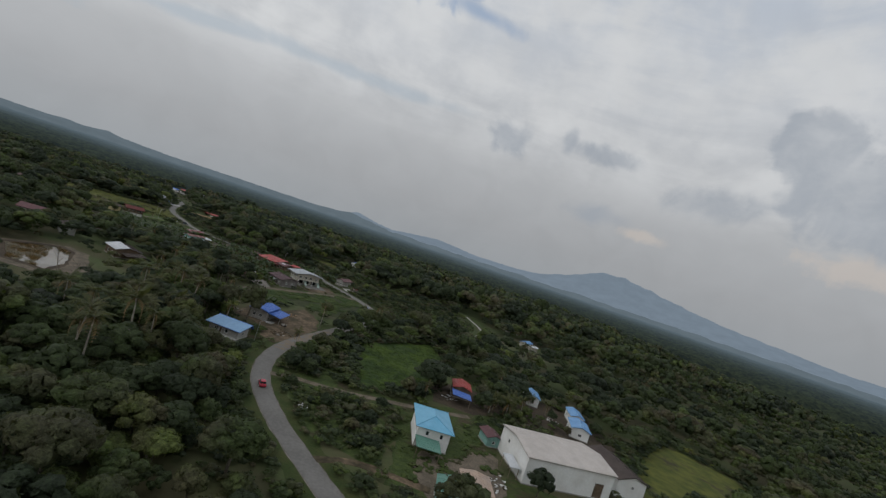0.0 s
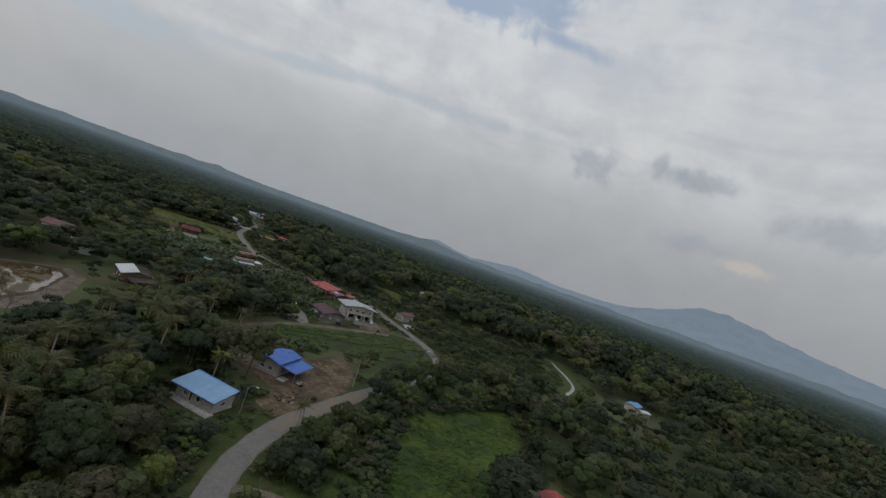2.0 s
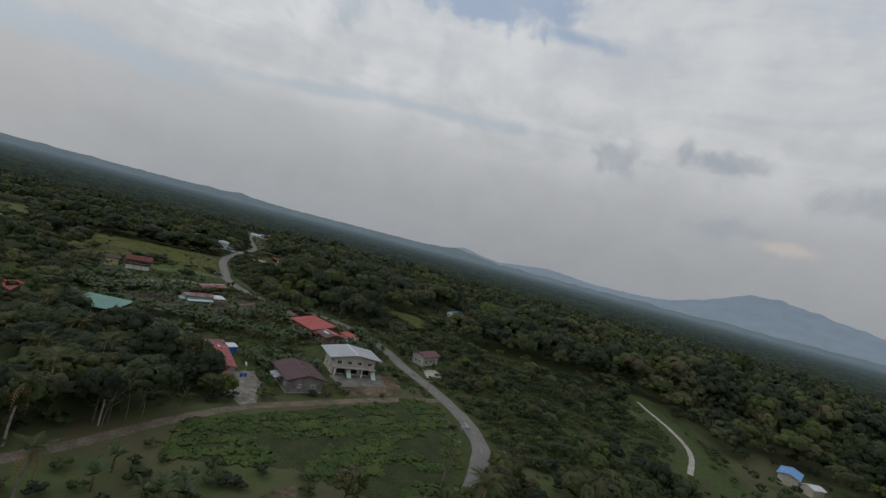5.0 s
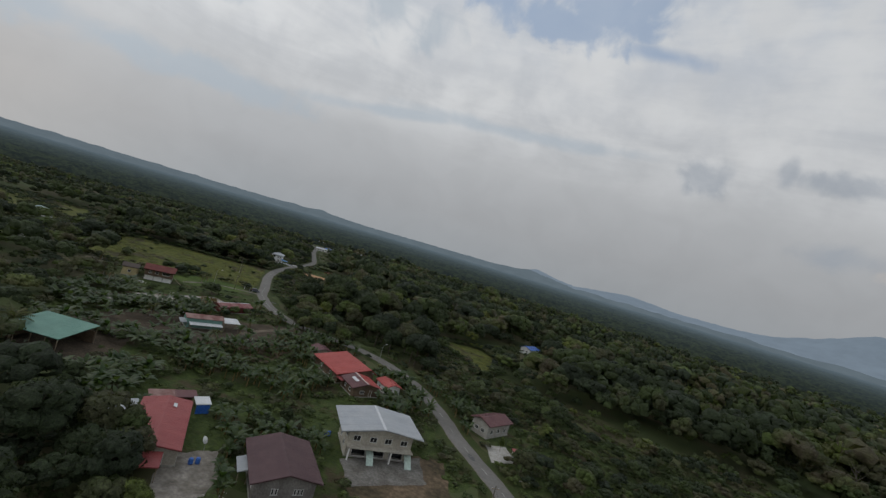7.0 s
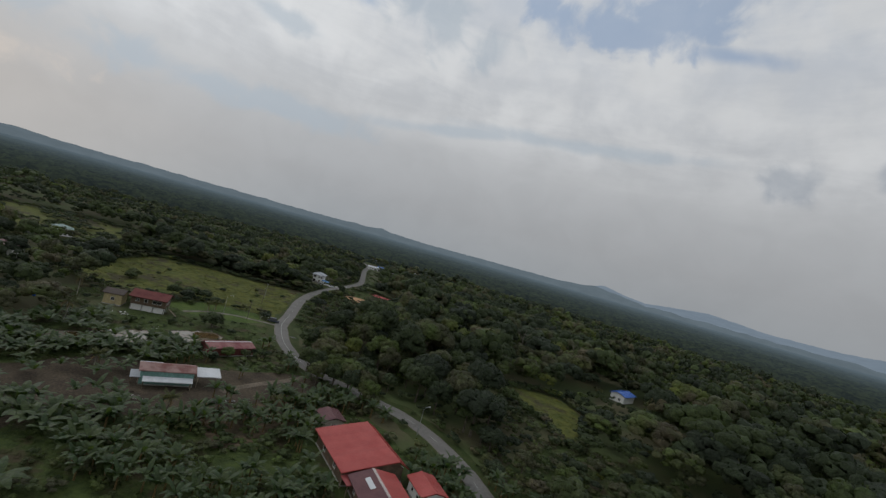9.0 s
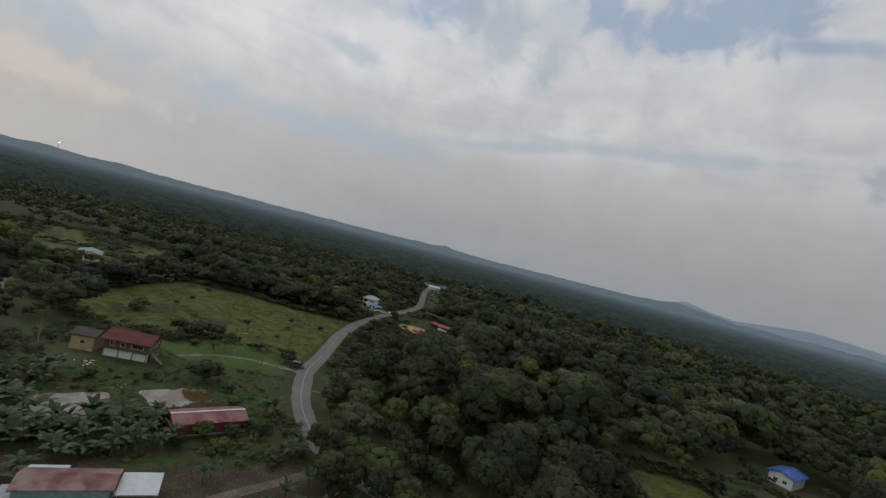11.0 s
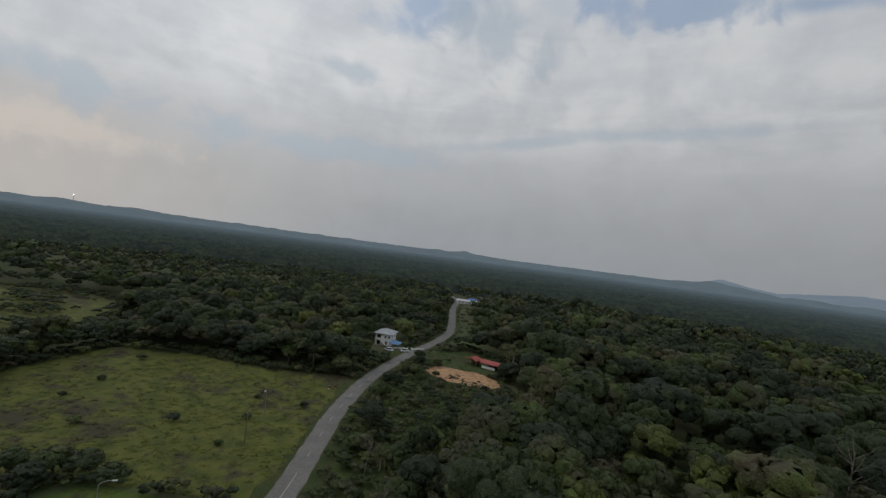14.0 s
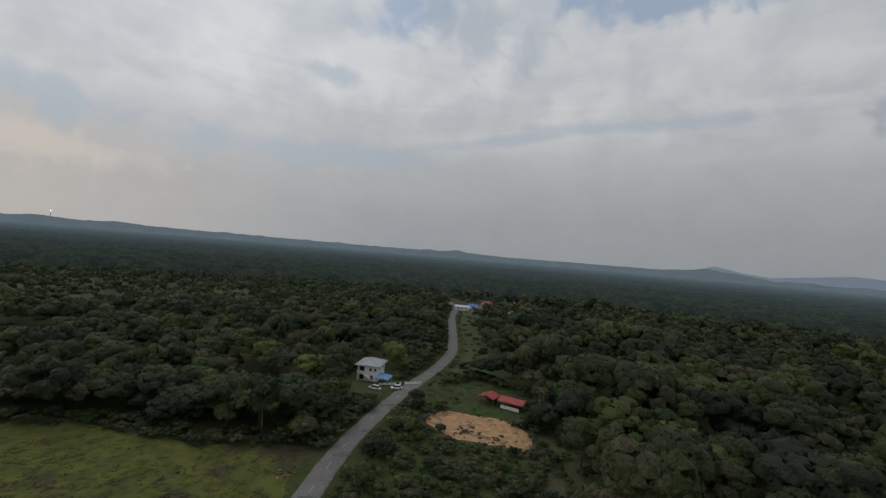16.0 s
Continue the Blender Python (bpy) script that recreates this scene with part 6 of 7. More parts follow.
SHAPE_NEAR = crowns(10, 100, 20, 84, 0.28, 2)
SHAPE_MID = crowns(10, 200, 12, 26, 0.36, 2)
SHAPE_BACK = crowns(10, 250, 10, 14, 0.5, 1)
SHAPE_FAR = crowns(10, 300, 5, 5, 0.7, 1)
TUSSOCK = [crown(540 + k, 4, 9, 1.6, 1, spread=22.0, middle=0.1, depth=0.7, lobe=(0.34, 0.6), low=0.1, ragged=0.4) for k in range(6)]
for blades_of, _ in TUSSOCK:
    blades_of[:, 3:6] = blades_of[:, 3:6] * 0.25 + (0, 0, 1)
SHAPE_BUSH = [crown(500 + k, 5, 9, 0.75, 1, spread=5.6, middle=0.42, depth=0.42, lobe=(0.3, 0.55), low=0.0, ragged=0.4) for k in range(6)]
rng = np.random.default_rng(21)


# near and middle woods
x, y = scatter(-500, 320, 28, 800, 7.9)
xw, yw = scatter(-185, -30, 36, 236, 6.0)
left = inside(LEFT_WOOD, xw, yw) & ~inside(LOW_WEST, xw, yw)
x, y = np.r_[x, xw[left]], np.r_[y, yw[left]]
ok = free_ground(x, y, 3.6) & in_sight(x, y)
x, y = x[ok], y[ok]
size = rng.choice([0.0, 1.0, 2.0], len(x), p=(0.48, 0.36, 0.16))
h = np.minimum(growth(x, y) * (0.54 + 0.34 * size + rng.uniform(-0.12, 0.18, len(x))), 26.0)
low = h < 6.2
sparse = rng.uniform(0, 1, len(x))
village = inside(LOW_VILLAGE, x, y)
open_low = inside(LOW_EAST, x, y) | inside(LOW_SOUTH, x, y) | inside(LOW_BLUE, x, y) | inside(LOW_NORTH, x, y) | inside(LOW_RED, x, y) | inside(LOW_SAND, x, y)
keep = np.where(village | inside(LOW_CROP, x, y), sparse < 0.26, np.where(open_low, sparse < 0.82, sparse < 0.985))
x, y, h = x[keep], y[keep], h[keep]
away = to_line(SPINE, x, y)
order = np.argsort(away)
kinds = np.array([noise.noise((a * 0.03, b * 0.03, 17.0)) for a, b in zip(x, y)])
tint = np.clip(0.44 + 0.5 * kinds + 0.27 * rng.normal(size=len(x)), 0, 1)

near = order[(y[order] > 56) & ((h[order] > 4.5) | (away[order] < 16))][:300]
NEAR_CROWNS = [crown_mesh("crown", a, MAT["leaf"]) for a in SHAPE_NEAR]
DOMES = [crown_mesh("foliage", crown(900 + k, 18, 60, 0.34, 2, spread=4.8, middle=0.46, depth=0.44, lobe=(0.26, 0.44), low=-0.2, ragged=0.34), MAT["leaf"]) for k in range(4)]
NEAR_TRUNKS = [trunk_mesh("trunk", 7.4, 0.26, 6, 400 + k, MAT["bark"]) for k in range(4)]
WORDS = ["broadleaf tree with a rounded dark green crown", "leafy tree with an uneven olive green crown", "bushy tree with a dense deep green crown"]
for i in near:
    tall = h[i]
    small = tall < 6.0
    ob = thing("shrub" if small else "tree", x[i], y[i], rng.uniform(0, 360), "low bushy green shrub on open ground" if small else WORDS[int(rng.integers(3))], "shrub" if small else "tree", "shrubs near the road" if small else "trees along the road")
    s = tall / 10.0
    wide = s * rng.uniform(0.95, 1.45) * (0.8 if tall > 11.5 else 1.0)
    ob.scale = (wide, wide, s)
    mesh_object("trunk", NEAR_TRUNKS[int(rng.integers(4))], ob)
    mesh_object("crown", DOMES[int(rng.integers(4))] if small else NEAR_CROWNS[int(rng.integers(10))], ob)
rest = np.setdiff1d(np.arange(len(x)), near)
close = (away < 95) | ((away < 190) & (h > 10.0))
mid = rest[close[rest]]
back = rest[~close[rest] & (away[rest] < 230)]
far = rest[away[rest] >= 230]
merged("woodland", SHAPE_MID, rng.integers(0, 10, len(mid)), x[mid], y[mid], h[mid], tint[mid], MAT["leaf_stuff"], "mixed dark green tropical woodland with uneven crowns", "woodland")
merged("woodland", SHAPE_BACK, rng.integers(0, 10, len(back)), x[back], y[back], h[back], tint[back], MAT["leaf_stuff"], "dense mixed green woodland with rounded crowns", "woodland")
merged("far_woodland", SHAPE_FAR, rng.integers(0, 10, len(far)), x[far], y[far], h[far], tint[far], MAT["leaf_stuff"], "dense dark green woodland farther from the road", "woodland")

# the wall of trees behind the northern meadow
edge = smooth_line([(-300, 330), (-310, 341), (-327, 359), (-342, 383), (-322, 410), (-295, 426), (-281, 448)], 3.4)
x, y = np.concatenate([edge + rng.normal(size=edge.shape) * 1.2 + np.array(shift) for shift in ((-3, 1.5), (-8, 5), (-13, 10))]).T
ok = free_ground(x, y, 1.0)
x, y = x[ok], y[ok]
merged("woodland", SHAPE_MID, rng.integers(0, 10, len(x)), x, y, np.where((x < -300) & (y < 392), rng.uniform(4.5, 8.5, len(x)), rng.uniform(6.0, 12.5, len(x))), np.clip(0.36 + 0.26 * rng.normal(size=len(x)), 0, 1), MAT["leaf_stuff"], "tall dark wall of trees behind the meadow", "woodland")

# woods out to where the canopy closes
x, y = scatter(-900, 660, 60, 1060, 12.0)
r = np.hypot(x + 120, y - 300)
box_in = (x > -500) & (x < 320) & (y > 28) & (y < 800)
ok = ~box_in & (r < 740) & free_ground(x, y, 5.0) & in_sight(x, y)
x, y = x[ok], y[ok]
h = growth(x, y) * rng.uniform(0.7, 1.3, len(x)) * 1.15
rim = np.clip((np.hypot(x + 120, y - 300) - 430) / 200, 0, 1)
h = h * (1 - rim) + rim * rng.uniform(9.5, 13.5, len(x))
merged("outer_woodland", SHAPE_FAR, rng.integers(0, 10, len(x)), x, y, h, np.clip(0.4 + 0.28 * rng.normal(size=len(x)), 0, 1), MAT["leaf_stuff"], "dense dark green woodland toward the horizon", "woodland")

# woods behind the start of the flight
x, y = scatter(-420, 320, -120, 300, 26.0)
ok = ~in_sight(x, y) & (to_line(ROAD, x, y) > 9)
x, y = x[ok], y[ok]
merged("outer_woodland", SHAPE_FAR, rng.integers(0, 10, len(x)), x, y, rng.uniform(10.0, 17.0, len(x)), np.clip(0.4 + 0.28 * rng.normal(size=len(x)), 0, 1), MAT["leaf_stuff"], "dense dark green woodland south of the village", "woodland")

# undergrowth on open ground
x, y = scatter(-330, 120, 66, 500, 3.0)
ok = free_ground(x, y, 1.6)
zone = inside(LOW_VILLAGE, x, y) | inside(LOW_EAST, x, y) | inside(LOW_SOUTH, x, y) | inside(LOW_BLUE, x, y) | inside(LOW_NORTH, x, y) | inside(LOW_STILT, x, y) | inside(LOW_RED, x, y) | inside(LOW_SAND, x, y)
clump = np.array([noise.noise((a * 0.07, b * 0.07, 12.0)) for a, b in zip(x, y)])
ok &= zone & (clump + 0.35 * rng.uniform(-1, 1, len(x)) > np.where(inside(LOW_SAND, x, y) | inside(LOW_NORTH, x, y), -0.4, np.where(inside(LOW_VILLAGE, x, y), 0.0, -0.3)))
x, y = x[ok], y[ok]
h = rng.uniform(0.7, 2.3, len(x))
merged("undergrowth", SHAPE_BUSH, rng.integers(0, 6, len(x)), x, y, h, np.clip(0.42 + 0.5 * rng.beta(2, 2, len(x)), 0, 1), MAT["leaf_stuff"], "tangled green undergrowth and low scrub", "scrub")


# low growth under the woods beside the road and the houses
x, y = scatter(-330, 120, 66, 520, 5.4)
ok = free_ground(x, y, 2.2) & (to_line(SPINE, x, y) < 78) & ~inside(LOW_VILLAGE, x, y) & (rng.uniform(0, 1, len(x)) < 0.8)
x, y = x[ok], y[ok]
merged("undergrowth", SHAPE_BUSH, rng.integers(0, 6, len(x)), x, y, rng.uniform(1.0, 3.2, len(x)), np.clip(0.4 + 0.28 * rng.normal(size=len(x)), 0, 1), MAT["leaf_stuff"], "shrubs and saplings filling the gaps under the trees", "scrub")

# scrub that comes down to the road before the southern bend
x, y = scatter(-60, 60, 20, 136, 2.5)
d = to_line(ROAD, x, y)
west = x < np.interp(y, ROAD[ROAD[:, 1] < 150][:, 1], ROAD[ROAD[:, 1] < 150][:, 0])
ok = np.where(west, (d > 5.2) & (d < 20), (d > 7) & (d < 34) & (y < 128)) & free_ground(x, y, 1.0) & (rng.uniform(0, 1, len(x)) < np.where(west, 0.75, 0.4))
x, y = x[ok], y[ok]
merged("roadside_scrub", SHAPE_BUSH, rng.integers(0, 6, len(x)), x, y, rng.uniform(0.7, 2.4, len(x)), np.clip(0.5 + 0.25 * rng.normal(size=len(x)), 0, 1), MAT["leaf_stuff"], "green scrub crowding the road before the bend", "scrub")

# scrub along the far stretch of the road
x, y = scatter(-460, -260, 430, 730, 2.6)
d = to_line(ROAD, x, y)
west = x < np.interp(y, ROAD[:, 1], ROAD[:, 0])
ok = (d > 3.9) & (d < np.where(west, 10, 7)) & (y > 440) & free_ground(x, y, 0.6) & (rng.uniform(0, 1, len(x)) < np.where(west, 0.9, 0.45))
x, y, west = x[ok], y[ok], west[ok]
merged("roadside_scrub", SHAPE_BUSH, rng.integers(0, 6, len(x)), x, y, np.where(west, rng.uniform(1.2, 3.6, len(x)), rng.uniform(0.6, 1.5, len(x))), np.clip(0.42 + 0.25 * rng.normal(size=len(x)), 0, 1), MAT["leaf_stuff"], "dense green scrub along the far road", "scrub")

# scrub that closes the edges of the clearings
ring = []
for poly in (MEADOW_NORTH, MEADOW_SOUTH, FIELD_EAST, MEADOW_WHITE, FIELD_FAR, LAWN_HUT):
    mid_x, mid_y = np.mean(poly, axis=0)
    for (ax, ay), (bx, by) in zip(poly, poly[1:] + poly[:1]):
        for u in np.arange(0, 1, 2.2 / math.hypot(bx - ax, by - ay)):
            ex, ey = ax + (bx - ax) * u, ay + (by - ay) * u
            reach = math.hypot(ex - mid_x, ey - mid_y)
            for out in (rng.uniform(-0.5, 3.0), rng.uniform(3.0, 7.0)):
                ring.append((ex + (ex - mid_x) / reach * out, ey + (ey - mid_y) / reach * out))
x, y = np.array(ring).T
blocked = np.any([inside(w, x, y) for w in (LAWN_NORTH, YARD_NORTH, SAND_NORTH, YARD_HALL, *PONDS.values())], axis=0) | inside(LOW_STILT, x, y)
for line, width in LANES:
    blocked |= to_line(line, x, y) < width / 2 + 4.5
blocked |= np.any([(x - hx) ** 2 + (y - hy) ** 2 < (r + 1) ** 2 for hx, hy, r in HOUSES_AT], axis=0)
x, y = x[~blocked], y[~blocked]
merged("edge_scrub", SHAPE_BUSH, rng.integers(0, 6, len(x)), x, y, rng.uniform(1.0, 3.6, len(x)), np.clip(0.45 + 0.28 * rng.normal(size=len(x)), 0, 1), MAT["leaf_stuff"], "dense green scrub along the edges of the clearings", "scrub")


def tussocks(name, poly, step, low, high, material, label, thin):
    """Knee-high grass clumps over a field, in drifts with bare places between."""
    p = np.array(poly, float)
    px, py = scatter(p[:, 0].min(), p[:, 0].max(), p[:, 1].min(), p[:, 1].max(), step)
    lump = np.array([noise.noise((u * 0.09, v * 0.09, 2.0)) for u, v in zip(px, py)])
    some = inside(poly, px, py) & (lump + 0.5 * rng.uniform(-1, 1, len(px)) > thin)
    for line, width in LANES:
        some &= to_line(line, px, py) > width / 2 + 0.8
    some &= np.all([(px - hx) ** 2 + (py - hy) ** 2 > (r * 0.75) ** 2 for hx, hy, r in HOUSES_AT], axis=0) & ~np.any([inside(w, px, py) for w in (YARD_WHITE, YARD_RED, EARTH_SHED, YARD_EAST, *PONDS.values())], axis=0)
    px, py = px[some], py[some]
    return merged(name, TUSSOCK, rng.integers(0, 6, len(px)), px, py, rng.uniform(low, high, len(px)), rng.uniform(0, 1, len(px)), material, label, "grass")


tussocks("meadow_grass", MEADOW_NORTH, 1.9, 0.12, 0.34, MAT["meadow"], "clumps of yellow-green meadow grass", -0.25)
tussocks("village_grass_clumps", VILLAGE_GRASS, 2.4, 0.16, 0.45, MAT["rough_grass"], "clumps of rough green grass between the houses", 0.0)
tussocks("yard_grass_clumps", YARD_NORTH, 2.2, 0.14, 0.36, MAT["rough_grass"], "clumps of green grass round the ponds", -0.1)
tussocks("hut_grass", LAWN_HUT, 2.4, 0.2, 0.5, MAT["rough_grass"], "thin grass clumps round the hut", 0.0)
tussocks("meadow_grass", FIELD_EAST, 2.2, 0.14, 0.36, MAT["meadow"], "clumps of yellow-green grass", -0.1)
tussocks("yard_grass_clumps", YARD_CYAN, 2.4, 0.2, 0.6, MAT["rough_grass"], "rough grass clumps in the yard", 0.0)

# planted field: long leafy rows
g = np.random.default_rng(41)
quads = []
way, side = np.array((math.cos(radians(52)), math.sin(radians(52)))), np.array((-math.sin(radians(52)), math.cos(radians(52))))
for k in range(-15, 16):
    for s in np.arange(-62, 62, 0.75):
        spot = g.normal(size=2) * (0.3, 0.75)
        p = np.array((-55, 248)) + way * (s + spot[0]) + side * (k * 4.6 + 2.2 * noise.noise((s * 0.03, k * 0.5, 0)) + spot[1])
        if noise.noise((p[0] * 0.09, p[1] * 0.09, 5.0)) > -0.16:
            quads.append(p)
q = np.array(quads)
q = q[inside(CROP_FIELD, q[:, 0], q[:, 1]) & (g.uniform(0, 1, len(q)) < 0.93)]
merged("crop_rows", TUSSOCK, g.integers(0, 6, len(q)), q[:, 0], q[:, 1], g.uniform(0.35, 0.65, len(q)), g.uniform(0, 1, len(q)), MAT["crop"], "bright green leafy crop in long rows", "crop")

# bananas among the village houses
BANANA = []
for k in range(4):
    b = banana_arrays(600 + k, 9 + k % 3, 2.0 + 0.3 * k).reshape(-1, 3)
    BANANA.append(raw_mesh("leaves", b, np.arange(len(b)).reshape(-1, 4), MAT["banana_leaf"]))
bm = bmesh.new()
rod(bm, (0, 0, -0.1), (0, 0, 2.1), 0.16, 0.10, 7)
STEM = bpy.data.meshes.new("stem")
bm.to_mesh(STEM)
bm.free()
STEM.materials.append(MAT["frond_dry"])
x, y = scatter(-222, -84, 222, 350, 2.7)
ok = free_ground(x, y, 1.2) & (inside(LOW_VILLAGE, x, y))
patchy = np.array([noise.noise((a * 0.045, b * 0.045, 8.0)) for a, b in zip(x, y)])
ok &= (patchy > -0.14) & (rng.uniform(0, 1, len(x)) < 0.8)
x2, y2 = scatter(-100, -62, 318, 348, 3.0)
ok2 = free_ground(x2, y2, 0.8) & (to_line(ROAD, x2, y2) < 14) & (rng.uniform(0, 1, len(x2)) < 0.7)
x, y = np.r_[x[ok], x2[ok2]], np.r_[y[ok], y2[ok2]]
x4, y4 = scatter(-186, -146, 276, 350, 3.4)
ok4 = inside(EARTH_SHED, x4, y4) & (rng.uniform(0, 1, len(x4)) < 0.36) & (to_line(LANE_SHED, x4, y4) > 4) & ((x4 + 163) ** 2 + (y4 - 309) ** 2 > 121)
x, y = np.r_[x, x4[ok4]], np.r_[y, y4[ok4]]
x3, y3 = [-66.5, -68.2, -64.8, -67.0, -70.2, -78, -80], [197, 199.5, 200.5, 202.5, 198, 196, 201]
x, y = np.r_[x, x3], np.r_[y, y3]
order = np.argsort(to_line(SPINE, x, y))
pick, more = order[:300], order[300:]
shapes = []
for k in range(3):
    b = banana_arrays(620 + k, 8, 2.1).reshape(-1, 3)
    shapes.append((b, np.arange(len(b)).reshape(-1, 4)))
if len(more):
    merged("banana_grove", shapes, rng.integers(0, 3, len(more)), x[more], y[more], rng.uniform(0.85, 1.4, len(more)), rng.uniform(0, 1, len(more)), MAT["banana_leaf"], "thicket of banana plants with broad green leaves", "banana grove", 1.0)
for i in pick:
    ob = thing("banana_plant", x[i], y[i], rng.uniform(0, 360), "banana plant with broad arching green leaves", "banana plant", "banana grove")
    s = rng.uniform(0.85, 1.4)
    ob.scale = (s, s, s)
    mesh_object("leaves", BANANA[int(rng.integers(4))], ob)
    mesh_object("stem", STEM, ob)

# scrub dotted over the meadow and the far field
x, y = scatter(-500, -186, 306, 445, 4.0)
clump = np.array([noise.noise((a * 0.05, b * 0.05, 22.0)) for a, b in zip(x, y)])
ok = (inside(MEADOW_NORTH, x, y) & (clump > 0.26) & (rng.uniform(0, 1, len(x)) < 0.05)) | (inside(YARD_NORTH, x, y) & ~np.any([inside(w, x, y) for w in PONDS.values()], axis=0) & (clump + 0.4 * rng.uniform(-1, 1, len(x)) > 0.3)) | (inside(FIELD_FAR, x, y) & (clump + 0.3 * rng.uniform(-1, 1, len(x)) > 0.12))
ok &= np.all([(x - hx) ** 2 + (y - hy) ** 2 > (r + 3) ** 2 for hx, hy, r in HOUSES_AT], axis=0)
x, y = x[ok], y[ok]
h = np.where(x < -345, rng.uniform(1.4, 4.2, len(x)), rng.uniform(0.4, 1.3, len(x)))
merged("meadow_scrub", SHAPE_BUSH, rng.integers(0, 6, len(x)), x, y, h, np.clip(0.4 + 0.3 * rng.normal(size=len(x)), 0, 1), MAT["leaf_stuff"], "low dark green scrub dotted over rough grass", "scrub")

# palms
PALMS = [palm_parts(700, 10.5, 17, 3.6), palm_parts(701, 9.0, 15, 3.4), palm_parts(702, 12.0, 16, 3.6), palm_parts(703, 4.0, 18, 3.6), palm_parts(704, 8.0, 17, 3.8, green="leaf_bright")]
PALM_AT = [(-54.8, 118, 1, 0.95), (-60.3, 108, 2, 0.9), (-71, 122, 0, 0.85), (-66, 160, 4, 0.85), (-39.9, 193, 0, 1.0), (-20, 219.5, 0, 1.25), (-66.5, 92.5, 0, 1.2), (-61.5, 89, 2, 1.05), (-66, 108.5, 1, 1.35), (-283, 564, 1, 1.3), (-218, 482, 1, 1.2), (-37.6, 152.5, 1, 0.8), (-31, 201, 1, 0.85), (-79, 128, 0, 1.0), (-84, 140, 2, 0.85), (-91, 118, 1, 1.0),
           (-68, 95, 0, 0.9), (-76, 108, 2, 0.95), (-93, 152, 0, 0.95), (-100, 165, 1, 1.0), (-86, 166, 2, 0.8), (-108, 182, 0, 0.9), (-98, 196, 1, 1.0), (-104, 206, 0, 0.95), (-112, 198, 2, 0.85), (-95, 210, 1, 0.9),
           (-118, 212, 1, 0.9), (-124, 224, 0, 0.9), (-110, 220, 2, 0.8), (-164, 253, 3, 1.3), (-168, 248, 1, 0.8), (-150, 244, 1, 0.9), (-131, 238, 0, 0.8), (-146, 232, 2, 0.8), (-30, 240, 1, 0.7),
           (68, 273, 0, 1.0), (84, 285, 1, 0.9), (48, 205, 1, 0.8), (40, 182, 0, 0.8), (60, 178, 3, 1.0), (34, 158, 3, 1.0), (-212, 300, 1, 0.7), (-221, 303, 3, 1.1), (-240, 312, 1, 0.8),
           (-250, 510, 1, 1.1), (-247, 503, 0, 1.0), (-216, 408, 3, 0.8), (-205, 430, 1, 1.1), (-172, 408, 0, 1.2), (-150, 300, 3, 0.8), (-142, 322, 3, 0.7), (-128, 290, 3, 0.7), (-178, 296, 3, 0.8), (-98, 176, 1, 0.9),
           (40, 158, 3, 1.3), (46, 162, 1, 0.75), (43, 168, 3, 1.2), (50, 168, 0, 0.7), (36, 163, 3, 1.1), (10, 146, 0, 0.6), (-226.5, 352, 3, 0.72), (-229, 356.5, 3, 0.72), (-74, 148, 2, 1.0), (-83, 156, 0, 1.1), (-70, 134, 1, 1.0), (-88, 178, 0, 1.0), (-80, 186, 1, 0.9)]
for px, py, k, s in PALM_AT:
    ob = thing("palm_tree", px, py, rng.uniform(0, 360), "slim pale-trunked palm with feathery green fronds" if k < 3 else "short stout palm with long arching fronds", "palm tree", "palms among the woods")
    s *= 1.2 if px < -55 and py < 235 and k < 3 else 1.0
    ob.scale = (s, s, s)
    trunk, green, dry = PALMS[k]
    mesh_object("trunk", trunk, ob)
    mesh_object("crown", green, ob)
    tagged(mesh_object("dry_fronds", dry, ob), "hanging dry brown fronds")

# dead and pale trees
DEAD = [trunk_mesh("dead_wood", 8.0, 0.13, 14, 800 + k, MAT["bark_pale"], 1.2) for k in range(3)]
for px, py, s in ((-214, 452, 1.0), (-202, 453, 1.1), (-197, 460, 1.15), (-189, 500, 1.2), (-91, 226, 0.55), (-93, 218, 0.8), (-94, 215, 0.9), (-93, 209, 0.8), (-95, 212, 0.7), (-118, 146, 1.0), (-108, 140, 0.9), (-112, 152, 0.8), (-196, 392, 1.1), (-214, 402, 0.9), (-189, 410, 1.2),
                  (-176, 420, 1.2), (-152, 432, 1.3), (60, 420, 1.4), (96, 440, 1.5), (120, 430, 1.4), (-345, 440, 1.2), (-390, 410, 1.4), (-372, 470, 1.3), (71, 273.5, 1.2), (81, 276.6, 1.0), (-86, 300, 0.5), (-140, 480, 1.7), (-120, 520, 1.7)):
    ob = mesh_object("bare_tree", DEAD[int(rng.integers(3))], None, pose(px, py, 0, 0, 0, float(rng.uniform(0, 360))))
    ob.scale = (s * 1.1, s * 1.1, s * 1.25)
    tagged(ob, "leafless pale grey tree with forked limbs", "tree", "bare trees")
